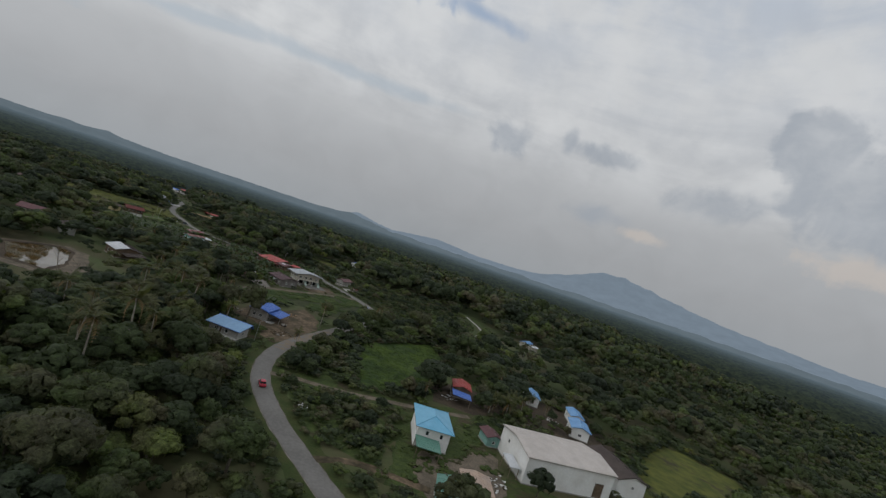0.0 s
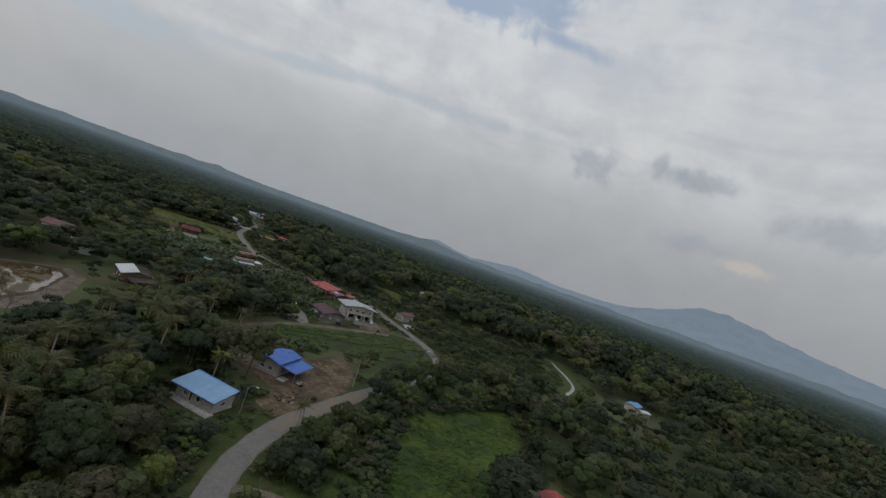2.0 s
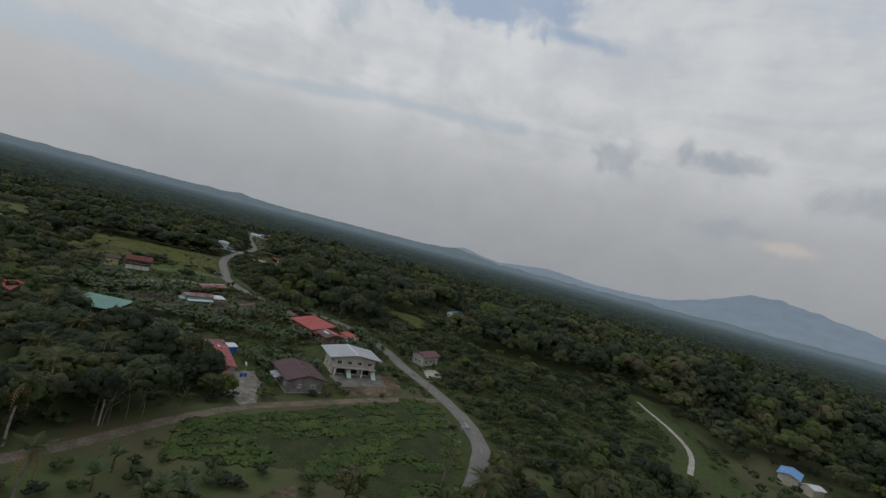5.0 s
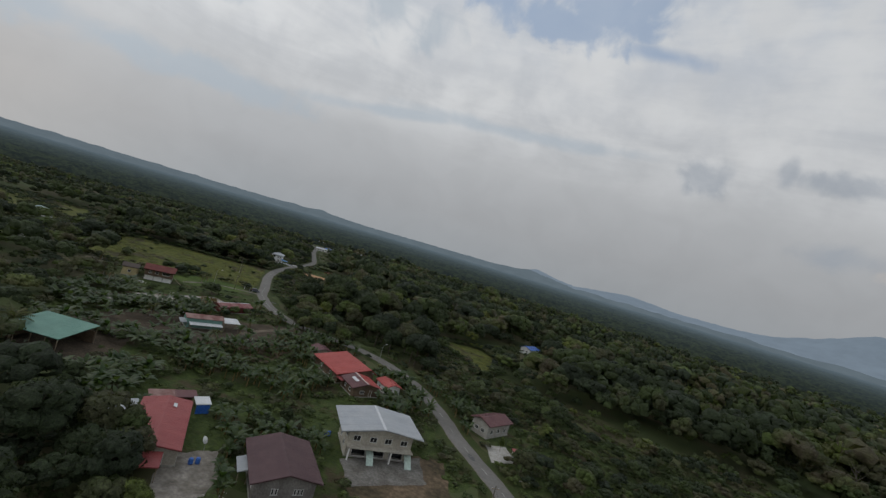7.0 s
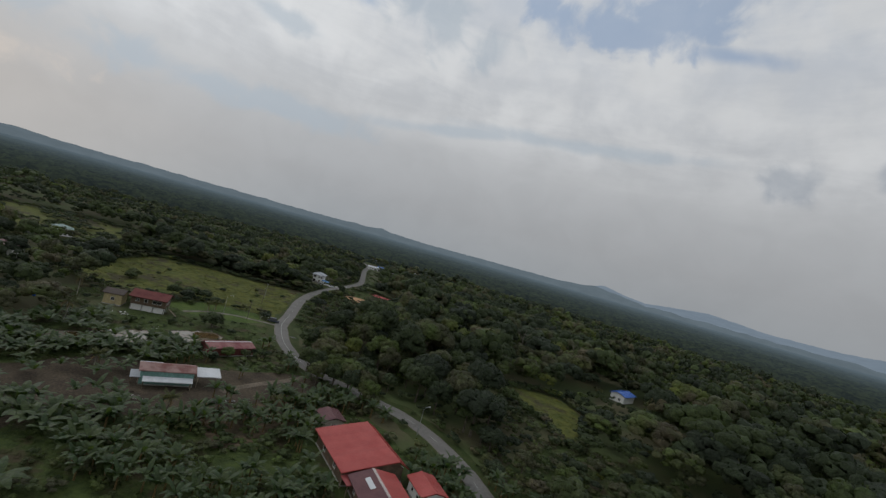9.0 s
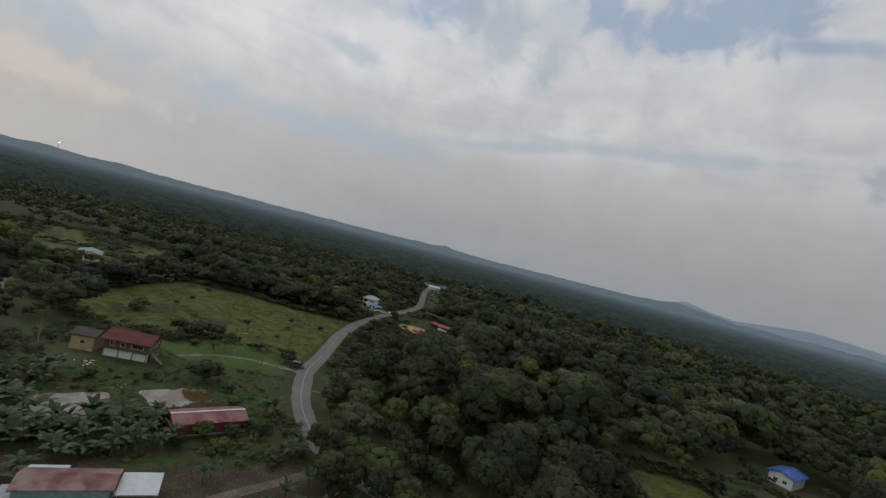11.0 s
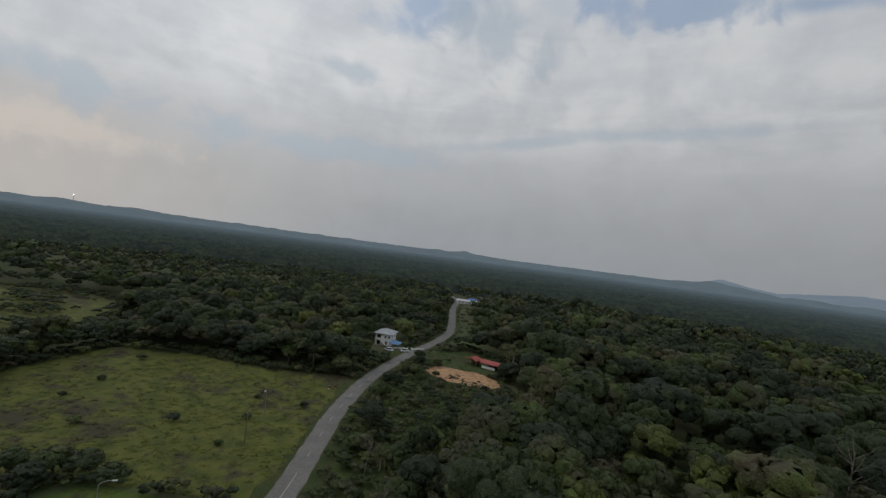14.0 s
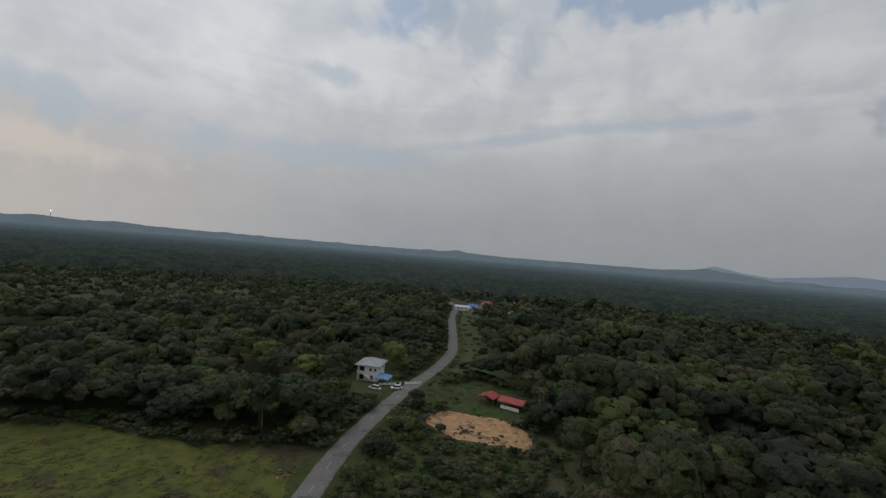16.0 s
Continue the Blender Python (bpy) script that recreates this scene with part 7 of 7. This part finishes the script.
# lone bushes and trees on open ground
ROADSIDE = [(float(np.interp(v, (134, 149, 163, 184, 205), (-40, -42, -41, -37, -32))) + w + 1.2 * math.sin(v), v, 5.2 + 1.2 * math.sin(1.7 * v), 1.05) for v in range(137, 186, 5) for w in (8.5, 14.0)]
for px, py, tall, wide in (*ROADSIDE, (-247, 356, 6.0, 1.3), (-243, 352, 5.4, 1.3), (-251, 350, 5.2, 1.3), (-244, 360, 5.6, 1.3), (-206, 342, 6.4, 1.45), (-262, 380, 2.2, 1.6), (-255, 395, 1.8, 1.4), (-244, 384, 1.6, 1.3), (-270, 362, 2.0, 1.6), (-285, 348, 2.4, 1.6),
                           (-73.5, 270.2, 2.4, 1.3), (47, 176, 6.2, 1.0), (52, 181.5, 6.6, 1.0), (60.5, 172, 5.0, 0.9), (78.5, 173, 5.6, 1.0), (63, 195, 6.2, 1.0), (81, 189, 6.0, 1.0), (48, 191, 7.4, 1.0), (30, 160, 5.6, 1.0), (32.5, 172, 6.4, 1.0), (14, 165, 6.0, 1.0), (-103, 275, 3.2, 0.8), (-98, 279, 5.2, 0.7), (-60, 275, 1.6, 1.2), (-93, 240.5, 3.2, 1.5), (-56, 161, 2.8, 1.7), (-53.4, 163, 2.4, 1.6), (-245, 430, 3.2, 1.6), (-236, 420, 2.6, 1.5), (40, 106, 8.0, 0.95), (-55.5, 320.5, 5.2, 0.32), (-70, 331, 4.0, 0.9), (-64, 337, 5.0, 1.0), (-30, 186, 8.6, 1.0), (-29.4, 194, 10.5, 1.0), (-28, 202, 11.0, 1.0), (-25.6, 210, 11.0, 1.0), (-22.6, 219, 10.5, 1.0), (-19.6, 228, 10.0, 1.0), (-17.6, 237, 9.6, 1.0), (-17.4, 246, 8.6, 1.0), (-18.6, 254, 7.4, 1.0), (-25, 190, 9.0, 1.1), (-20, 207, 9.0, 1.1), (-15, 222, 9.0, 1.1), (-66, 456, 19.0, 0.85), (133, 530, 33.0, 0.62), (-138, 349.6, 9.5, 1.0), (-143.5, 349.6, 10.5, 1.0), (-149, 348.8, 10.5, 1.0), (-154.5, 347.4, 10.0, 1.0), (-160, 347.6, 9.0, 0.9), (-134, 348.5, 8.5, 0.9), (-178, 340, 3.0, 1.3), (-185, 326, 2.6, 1.4), (-175.5, 325, 3.4, 1.2), (-146, 345.5, 9.0, 0.9), (-141, 347.5, 9.5, 0.9), (-151, 343.5, 8.0, 0.9), (-136, 348.6, 8.0, 0.8), (-132, 347, 6.0, 0.9), (-155, 345.5, 6.0, 0.8), (-119, 243, 8.0, 0.9), (-112, 240, 11.0, 0.95), (-122, 246, 6.0, 1.0), (-100.5, 244, 7.4, 1.1), (-104, 246, 9.6, 0.9), (-108, 243.5, 11.0, 0.95), (-103, 238, 8.0, 1.0), (-240, 345, 3.0, 1.6), (-246, 341, 2.6, 1.5), (-236, 350, 2.2, 1.6), (-250, 336, 3.0, 1.5), (-210, 330, 2.4, 1.4), (-213, 318, 2.6, 1.5), (-190, 343, 2.6, 1.5), (-198, 345, 2.4, 1.5), (-182, 336.5, 3.6, 1.3), (-177.5, 331, 3.8, 1.3), (-176, 336, 3.2, 1.2), (-176, 342, 3.0, 1.2), (-43, 172, 1.6, 1.2),
                           (-75, 258, 2.0, 1.6), (-69, 268, 1.8, 1.4), (-262, 474, 2.4, 1.5), (-256, 470, 2.2, 1.4), (-276, 498, 1.6, 1.2), (4, 148, 6.8, 0.95), (8, 147, 6.0, 0.9), (44, 160, 4.5, 1.2), (49, 166, 5.0, 1.1), (38, 167, 4.6, 1.1), (63.5, 160, 4.4, 0.8), (62, 164, 3.6, 0.8), (-279, 346, 4.5, 1.5), (-275, 343, 3.6, 1.5), (-241, 364, 3.0, 1.5), (-300, 372, 1.6, 1.8), (-290, 362, 1.4, 1.6), (-268, 404, 1.4, 1.5), (-318, 386, 2.2, 1.6), (-256, 412, 2.0, 1.4)):
    ob = thing("bush" if tall < 7 else "small_tree" if tall < 15 else "tall_tree", px, py, float(rng.uniform(0, 360)), "rounded dense green bush standing in the open" if tall < 7 else ("small leafy green tree standing in the open" if tall < 15 else "tall dark green tree that rises above the woods"), "bush" if tall < 7 else "tree", "lone bushes" if tall < 7 else "lone trees")
    ob.scale = (tall / 10 * wide, tall / 10 * wide, tall / 10)
    mesh_object("stem", NEAR_TRUNKS[int(rng.integers(4))], ob)
    mesh_object("foliage", DOMES[int(rng.integers(4))] if tall < 7.0 else NEAR_CROWNS[int(rng.integers(10))], ob)


# ---- vehicles ----
def car(label, x, y, yaw, paint, length=4.2, tall=1.5, group="", boxy=0.0):
    """A small car: shaped body, glasshouse, four wheels, lamps and bumpers."""
    ob = thing("car", x, y, yaw, label, "car", group, z=0.09)
    half, wide = length / 2, 1.68
    bm = bmesh.new()
    side = [(-half, 0.35), (-half + 0.05, 0.78), (-half + 0.9, 0.90), (half - 0.9 + 0.5 * boxy, 0.95), (half - 0.06, 0.88), (half, 0.4), (half - 0.2, 0.25), (-half + 0.2, 0.25)]
    a = [bm.verts.new((u, -wide / 2, v)) for u, v in side]
    b = [bm.verts.new((u, wide / 2, v)) for u, v in side]
    bm.faces.new(a), bm.faces.new(b[::-1])
    for i in range(len(a)):
        bm.faces.new((a[i], b[i], b[(i + 1) % len(a)], a[(i + 1) % len(a)]))
    bmesh.ops.recalc_face_normals(bm, faces=bm.faces)
    bmesh.ops.bevel(bm, geom=list(bm.edges), offset=0.06, segments=1, affect="EDGES")
    body = part("body", bm, MAT[paint], ob)
    bm = bmesh.new()
    low = [(-half + 0.85, 0.9), (half - 0.35 - 0.3 * (1 - boxy), 0.93)]
    top = [(-half + 1.45, tall), (half - 0.75 + 0.3 * boxy, tall)]
    v = []
    for (u, z), w in ((low[0], 0.78), (low[1], 0.78), (top[1], 0.64), (top[0], 0.64)):
        v.append((bm.verts.new((u, -w, z)), bm.verts.new((u, w, z))))
    for i in range(4):
        j = (i + 1) % 4
        bm.faces.new((v[i][0], v[i][1], v[j][1], v[j][0]))
    bm.faces.new([p[0] for p in v]), bm.faces.new([p[1] for p in v][::-1])
    bmesh.ops.recalc_face_normals(bm, faces=bm.faces)
    part("glasshouse", bm, MAT["glass_dark"], ob, "dark windows")
    part("roof_panel", boxes(((top[0][0] + top[1][0]) / 2, 0, tall + 0.02, top[1][0] - top[0][0] + 0.08, 1.3, 0.05)), MAT[paint], ob)
    for sx in (-1, 1):
        for sy in (-1, 1):
            bm = bmesh.new()
            rod(bm, (sx * (half - 0.78), sy * (wide / 2 - 0.2), 0.3), (sx * (half - 0.78), sy * (wide / 2 + 0.02), 0.3), 0.31, 0.31, 14)
            wheel = part("wheel", bm, MAT["rubber"], ob)
            rim = bmesh.new()
            rod(rim, (sx * (half - 0.78), sy * (wide / 2 + 0.01), 0.3), (sx * (half - 0.78), sy * (wide / 2 + 0.04), 0.3), 0.18, 0.18, 10)
            part("rim", rim, MAT["galvanised"], wheel)
    for sy in (-1, 1):
        part("headlight", boxes((-half + 0.04, sy * 0.58, 0.68, 0.08, 0.34, 0.14)), MAT["frame_white"], ob)
        part("tail_light", boxes((half - 0.03, sy * 0.66, 0.74, 0.06, 0.22, 0.2)), MAT["car_red"], ob)
    return ob


car("small red hatchback driving on the road", -34.2, 118.6, 118 + 180, "car_red", 3.8, 1.5)
car("dark grey off-road car parked beside the road", -212.6, 374.4, 45 + 180, "car_dark", 4.5, 1.75, boxy=1.0)
car("white car parked before the white house", -301.4, 482.4, 20, "car_white", 4.4, 1.5, "white cars", 0.6)
car("white car parked at the roadside gate", -297.2, 489.0, 60, "car_white", 4.1, 1.48, "white cars")


# ---- lamps, poles, boards, clutter ----
def street_lamp(x, y, yaw, tall=7.0):
    ob = thing("street_lamp", x, y, yaw, "slim grey street lamp with a curved arm", "street lamp", "street lamps")
    bm = bmesh.new()
    rod(bm, (0, 0, -0.2), (0, 0, tall), 0.09, 0.055, 8)
    part("pole", bm, MAT["galvanised"], ob)
    bm = bmesh.new()
    line = [(0, 0, tall - 0.05), (0.5, 0, tall + 0.45), (1.2, 0, tall + 0.65), (1.9, 0, tall + 0.68)]
    for a, b in zip(line, line[1:]):
        rod(bm, a, b, 0.045, 0.04, 6)
    part("arm", bm, MAT["galvanised"], ob)
    part("lamp_head", boxes((2.15, 0, tall + 0.66, 0.7, 0.26, 0.14)), MAT["frame_white"], ob)


def utility_pole(x, y, yaw, tall=8.0):
    ob = thing("utility_pole", x, y, yaw, "tall weathered utility pole with a crossarm", "utility pole", "utility poles")
    bm = bmesh.new()
    rod(bm, (0, 0, -0.3), (0, 0, tall), 0.14, 0.10, 9)
    part("pole", bm, MAT["bark_pale"], ob)
    part("crossarm", boxes((0, 0, tall - 0.6, 0.1, 1.7, 0.12)), MAT["timber"], ob)
    for v in (-0.75, 0, 0.75):
        bm = bmesh.new()
        rod(bm, (0, v, tall - 0.54), (0, v, tall - 0.34), 0.05, 0.04, 6)
        part("insulator", bm, MAT["frame_white"], ob)


def cable(a, b, sag=0.8):
    bm = bmesh.new()
    a, b = Vector(a), Vector(b)
    pts = [a.lerp(b, u) - Vector((0, 0, 4 * sag * u * (1 - u))) for u in np.linspace(0, 1, 9)]
    for p, q in zip(pts, pts[1:]):
        rod(bm, p, q, 0.025, 0.025, 4)
    tagged(part("cable", bm, MAT["rubber"]), "thin black overhead cable between poles", "cable", "overhead cables")


for x, y, yaw in ((-115.5, 349.0, 80), (-50.5, 150.0, 0), (-225.6, 358.6, 60), (-254.5, 399.5, -40), (-293, 478, -20)):
    street_lamp(x, y, yaw)
for x, y, yaw in ((-242.0, 389.0, 45), (-215.5, 363.0, 45), (-47.8, 284.0, 130), (-29.8, 246.0, 80)):
    utility_pole(x, y, yaw)
cable((-242, 389, 7.6), (-215.5, 363, 7.6), 0.6)
cable((-47.8, 284, 7.6), (-29.8, 246, 7.6), 0.7)

board = thing("roadside_board", -31.6, 271.5, 40, "white and blue board on two legs by the road", "sign")
part("panel", boxes((0, 0, 1.5, 2.0, 0.08, 0.9)), MAT["frame_white"], board)
part("stripe", boxes((0, -0.05, 1.35, 1.7, 0.03, 0.3)), MAT["plastic_blue"], board)
for u in (-0.8, 0.8):
    part("leg", boxes((u, 0, 0.5, 0.08, 0.08, 1.1)), MAT["galvanised"], board)
board = thing("concrete_culvert", -31.5, 276.0, -55, "pale concrete culvert parapet beside the road", "culvert")
part("parapet", boxes((0, 0, 0.35, 3.2, 0.35, 0.8)), MAT["concrete"], board)
part("coping", boxes((0, 0, 0.78, 3.4, 0.5, 0.1)), MAT["concrete"], board)
stall = thing("stall_frame", -216.6, 372.4, 40, "bare white timber stall frame beside the road", "stall")
for u in (-1.4, 1.4):
    for v in (-0.9, 0.9):
        part("post", boxes((u, v, 0.95, 0.1, 0.1, 2.0)), MAT["frame_white"], stall)
for v in (-0.9, 0.9):
    part("beam", boxes((0, v, 1.95, 2.98, 0.12, 0.12)), MAT["frame_white"], stall)
for u in (-1.4, 0.0, 1.4):
    part("rafter", boxes((u, 0, 2.06, 0.1, 2.0, 0.1)), MAT["frame_white"], stall)
stall = thing("noticeboard", -20.8, 112.4, 30, "small pale slatted frame leaning in the grass", "frame")
for k in range(4):
    part("slat", boxes((0, 0.5 * k - 0.75, 0.55 + 0.28 * k, 2.4, 0.32, 0.06, Matrix.Rotation(0.5, 4, "X"))), MAT["frame_white"], stall)
for u in (-1.0, 1.0):
    part("leg", boxes((u, 0.7, 0.7, 0.08, 0.08, 1.4)), MAT["timber"], stall)


def barrel(x, y, material, words):
    ob = thing("barrel", x, y, 0, words, "barrel", "barrels")
    bm = bmesh.new()
    for z0, z1, r0, r1 in ((0, 0.1, 0.36, 0.42), (0.1, 0.5, 0.42, 0.44), (0.5, 0.95, 0.44, 0.42), (0.95, 1.08, 0.42, 0.34)):
        rod(bm, (0, 0, z0), (0, 0, z1), r0, r1, 14)
    part("drum", bm, MAT[material], ob)
    bm = bmesh.new()
    rod(bm, (0, 0, 1.08), (0, 0, 1.14), 0.3, 0.28, 12)
    part("lid", bm, MAT[material], ob)


for x, y in ((-89.6, 283.4), (-89.0, 284.6), (-96.4, 253.4), (-95.8, 254.4), (-239.6, 300.5), (-103.5, 247)):
    barrel(x, y, "plastic_blue", "blue plastic water drum by a house")
dish = thing("satellite_dish", -98.4, 257.6, 200, "white satellite dish on a short mast", "satellite dish")
bm = bmesh.new()
rod(bm, (0, 0, 0), (0, 0, 2.2), 0.05, 0.05, 6)
part("mast", bm, MAT["galvanised"], dish)
bm = bmesh.new()
bmesh.ops.create_cone(bm, cap_ends=True, segments=18, radius1=0.75, radius2=0.15, depth=0.3, matrix=pose(0.1, 0, 2.4, 0, -60, 0))
part("reflector", bm, MAT["frame_white"], dish)


def heap(name, x, y, words, category, material, size, count, seed):
    """A low heap of mixed bits, as one thing with its pieces."""
    g = random.Random(seed)
    ob = thing(name, x, y, g.uniform(0, 360), words, category)
    for k in range(count):
        bm = bmesh.new()
        sx, sy, sz = size * g.uniform(0.08, 0.42), size * g.uniform(0.05, 0.2), size * g.uniform(0.03, 0.1)
        box(bm, 0, 0, sz / 2, sx, sy, sz)
        bmesh.ops.bevel(bm, geom=list(bm.edges), offset=min(sx, sy, sz) * 0.15, segments=1, affect="EDGES")
        part("piece", bm, MAT[material if k % 3 else ("junk" if k % 2 else "dark_earth")], ob, at=pose(g.uniform(-size, size), g.uniform(-size, size), g.uniform(0, size * 0.08), g.uniform(-8, 8), g.uniform(-8, 8), g.uniform(0, 360)))


heap("rubble_heap", -48.6, 168.5, "scattered pale rubble and planks on bare earth", "rubble", "earth", 3.6, 30, 1)
heap("rubble_heap", -55.0, 199.0, "sandy building rubble behind the new house", "rubble", "sand", 2.6, 14, 2)
heap("scrap_pile", -72.0, 178.0, "pile of scrap timber and tin by the new house", "scrap", "junk", 3.0, 24, 3)
heap("scrap_pile", -66.6, 143.0, "jumble of grey boards beside the blue bungalow", "scrap", "junk", 2.4, 16, 4)
heap("scrap_pile", 31.6, 109.4, "heap of white scrap panels beside the hall", "scrap", "frame_white", 2.8, 22, 5)
heap("scrap_pile", 29.0, 104.0, "pale rubbish strewn by the sheds", "scrap", "frame_white", 2.2, 14, 6)
heap("scrap_pile", -86.4, 251.0, "stacked pale blocks beside the gravel yard", "scrap", "concrete", 1.8, 16, 7)
heap("scrap_pile", -148.8, 315.0, "pale rubbish among the bananas", "scrap", "frame_white", 2.0, 12, 8)
heap("scrap_pile", -160.0, 296.6, "scrap boards beside the tin shack", "scrap", "junk", 2.4, 16, 9)
heap("scrap_pile", -47.0, 311.0, "scattered pale planks in the grass", "scrap", "frame_white", 2.2, 10, 10)
heap("board_stack", -206.5, 322.5, "white boards lying in the grass by the pond", "boards", "frame_white", 1.5, 8, 11)
heap("scrap_pile", -222.5, 318.5, "pale sacks and boards before the stilt house", "scrap", "frame_white", 2.4, 14, 12)
heap("stone_heap", -247.0, 483.0, "broken roots and stones on the sandy ground", "stones", "earth", 3.6, 18, 13)
heap("stone_heap", -257.0, 480.0, "loose clods of brown and orange earth", "stones", "earth", 4.0, 18, 14)
heap("scrap_pile", -266.5, 429.0, "reddish brown broken boards beside the road", "scrap", "wall_red", 2.4, 14, 20)
heap("scrap_pile", 62.0, 172.5, "white household clutter between the huts", "scrap", "frame_white", 3.0, 18, 15)
heap("scrap_pile", 19.0, 160.0, "clutter of boards beside the wooden hut", "scrap", "frame_white", 2.6, 16, 16)
heap("scrap_pile", -52.0, 326.5, "stacked boards beside the roadside house", "scrap", "junk", 1.8, 12, 17)
heap("scrap_pile", -32.0, 541.0, "long pale boards in a forest clearing", "scrap", "frame_white", 5.0, 16, 18)
heap("scrap_pile", 80.0, 386.0, "pale rubbish in a brown clearing", "scrap", "frame_white", 5.0, 18, 19)
cart = thing("handcart", -50.6, 178.0, 70, "small flat handcart with rusty wheels", "cart")
part("bed", boxes((0, 0, 0.75, 2.2, 1.3, 0.1), (0, 0.62, 1.0, 2.2, 0.06, 0.4), (0, -0.62, 1.0, 2.2, 0.06, 0.4)), MAT["junk"], cart)
for s in (-1, 1):
    bm = bmesh.new()
    rod(bm, (0, s * 0.68, 0.42), (0, s * 0.78, 0.42), 0.42, 0.42, 14)
    part("wheel", bm, MAT["rubber"], cart)
part("handle", boxes((1.7, 0.3, 0.8, 1.3, 0.06, 0.06), (1.7, -0.3, 0.8, 1.3, 0.06, 0.06), (0.8, 0, 0.4, 0.08, 0.08, 0.7)), MAT["timber"], cart)
fence = thing("gate_wall", -300.6, 494.0, 62, "low white gate wall along the road", "wall")
for u in np.linspace(-8, 8, 9):
    part("pier", boxes((u, 0, 0.5, 0.3, 0.3, 1.05)), MAT["wall_white"], fence)
for u in np.linspace(-7, 7, 8):
    if abs(u) > 1.2:
        part("panel", boxes((u, 0, 0.42, 1.68, 0.12, 0.7)), MAT["wall_white"], fence)
fence = thing("gate_wall", -303.2, 483.6, 62, "short reddish gate wall beside the carport", "wall")
for u in (-1.6, 0, 1.6):
    part("pier", boxes((u, 0, 0.6, 0.3, 0.3, 1.25)), MAT["wall_red"], fence)
part("panel", boxes((0, 0, 0.5, 3.0, 0.1, 0.8)), MAT["wall_red"], fence)

# far mast with its lamp
mast = thing("radio_mast", -180 - 4100 * math.sin(radians(83.4)), 377 + 4100 * math.cos(radians(83.4)), 0, "far lattice radio mast with a bright lamp", "mast")
for k in range(3):
    a = 2.1 * k
    bm = bmesh.new()
    rod(bm, (5 * math.cos(a), 5 * math.sin(a), 0), (0.8 * math.cos(a), 0.8 * math.sin(a), 110), 0.7, 0.5, 5)
    part("leg", bm, MAT["galvanised"], mast)
for z in range(10, 110, 12):
    r = 5 - 4.2 * z / 110
    bm = bmesh.new()
    for k in range(3):
        rod(bm, (r * math.cos(2.1 * k), r * math.sin(2.1 * k), z), (r * math.cos(2.1 * k + 2.1), r * math.sin(2.1 * k + 2.1), z), 0.35, 0.35, 4)
    part("brace", bm, MAT["galvanised"], mast)
lamp_mat = bpy.data.materials.new("mast_lamp")
lamp_mat.use_nodes = True
lamp_mat.node_tree.nodes["Principled BSDF"].inputs["Emission Color"].default_value = (1, 0.9, 0.7, 1)
lamp_mat.node_tree.nodes["Principled BSDF"].inputs["Emission Strength"].default_value = 3.0
bm = bmesh.new()
bmesh.ops.create_icosphere(bm, subdivisions=2, radius=3.5, matrix=Matrix.Translation((0, 0, 112)))
part("lamp", bm, lamp_mat, mast)

# rough pasture among the southern trees: grass clumps, and low scrub creeping in from its rim
tussocks("pasture_clumps", MEADOW_SOUTH, 1.5, 0.14, 0.42, MAT["pasture"], "clumps of deep green pasture grass among trees", -0.2)
g = np.random.default_rng(77)
x, y = g.uniform(-22, 19, 2600), g.uniform(138, 237, 2600)
rim = to_line(MEADOW_SOUTH + MEADOW_SOUTH[:1], x, y)
ok = inside(MEADOW_SOUTH, x, y) & (rim < np.abs(g.normal(size=len(x))) * 2.6) & (g.uniform(0, 1, len(x)) < 0.6)
x, y = x[ok], y[ok]
merged("pasture_scrub", SHAPE_BUSH, g.integers(0, 6, len(x)), x, y, g.uniform(0.4, 1.9, len(x)), np.clip(0.5 + 0.25 * g.normal(size=len(x)), 0, 1), MAT["leaf_stuff"], "low green scrub creeping over the pasture's rim", "scrub")
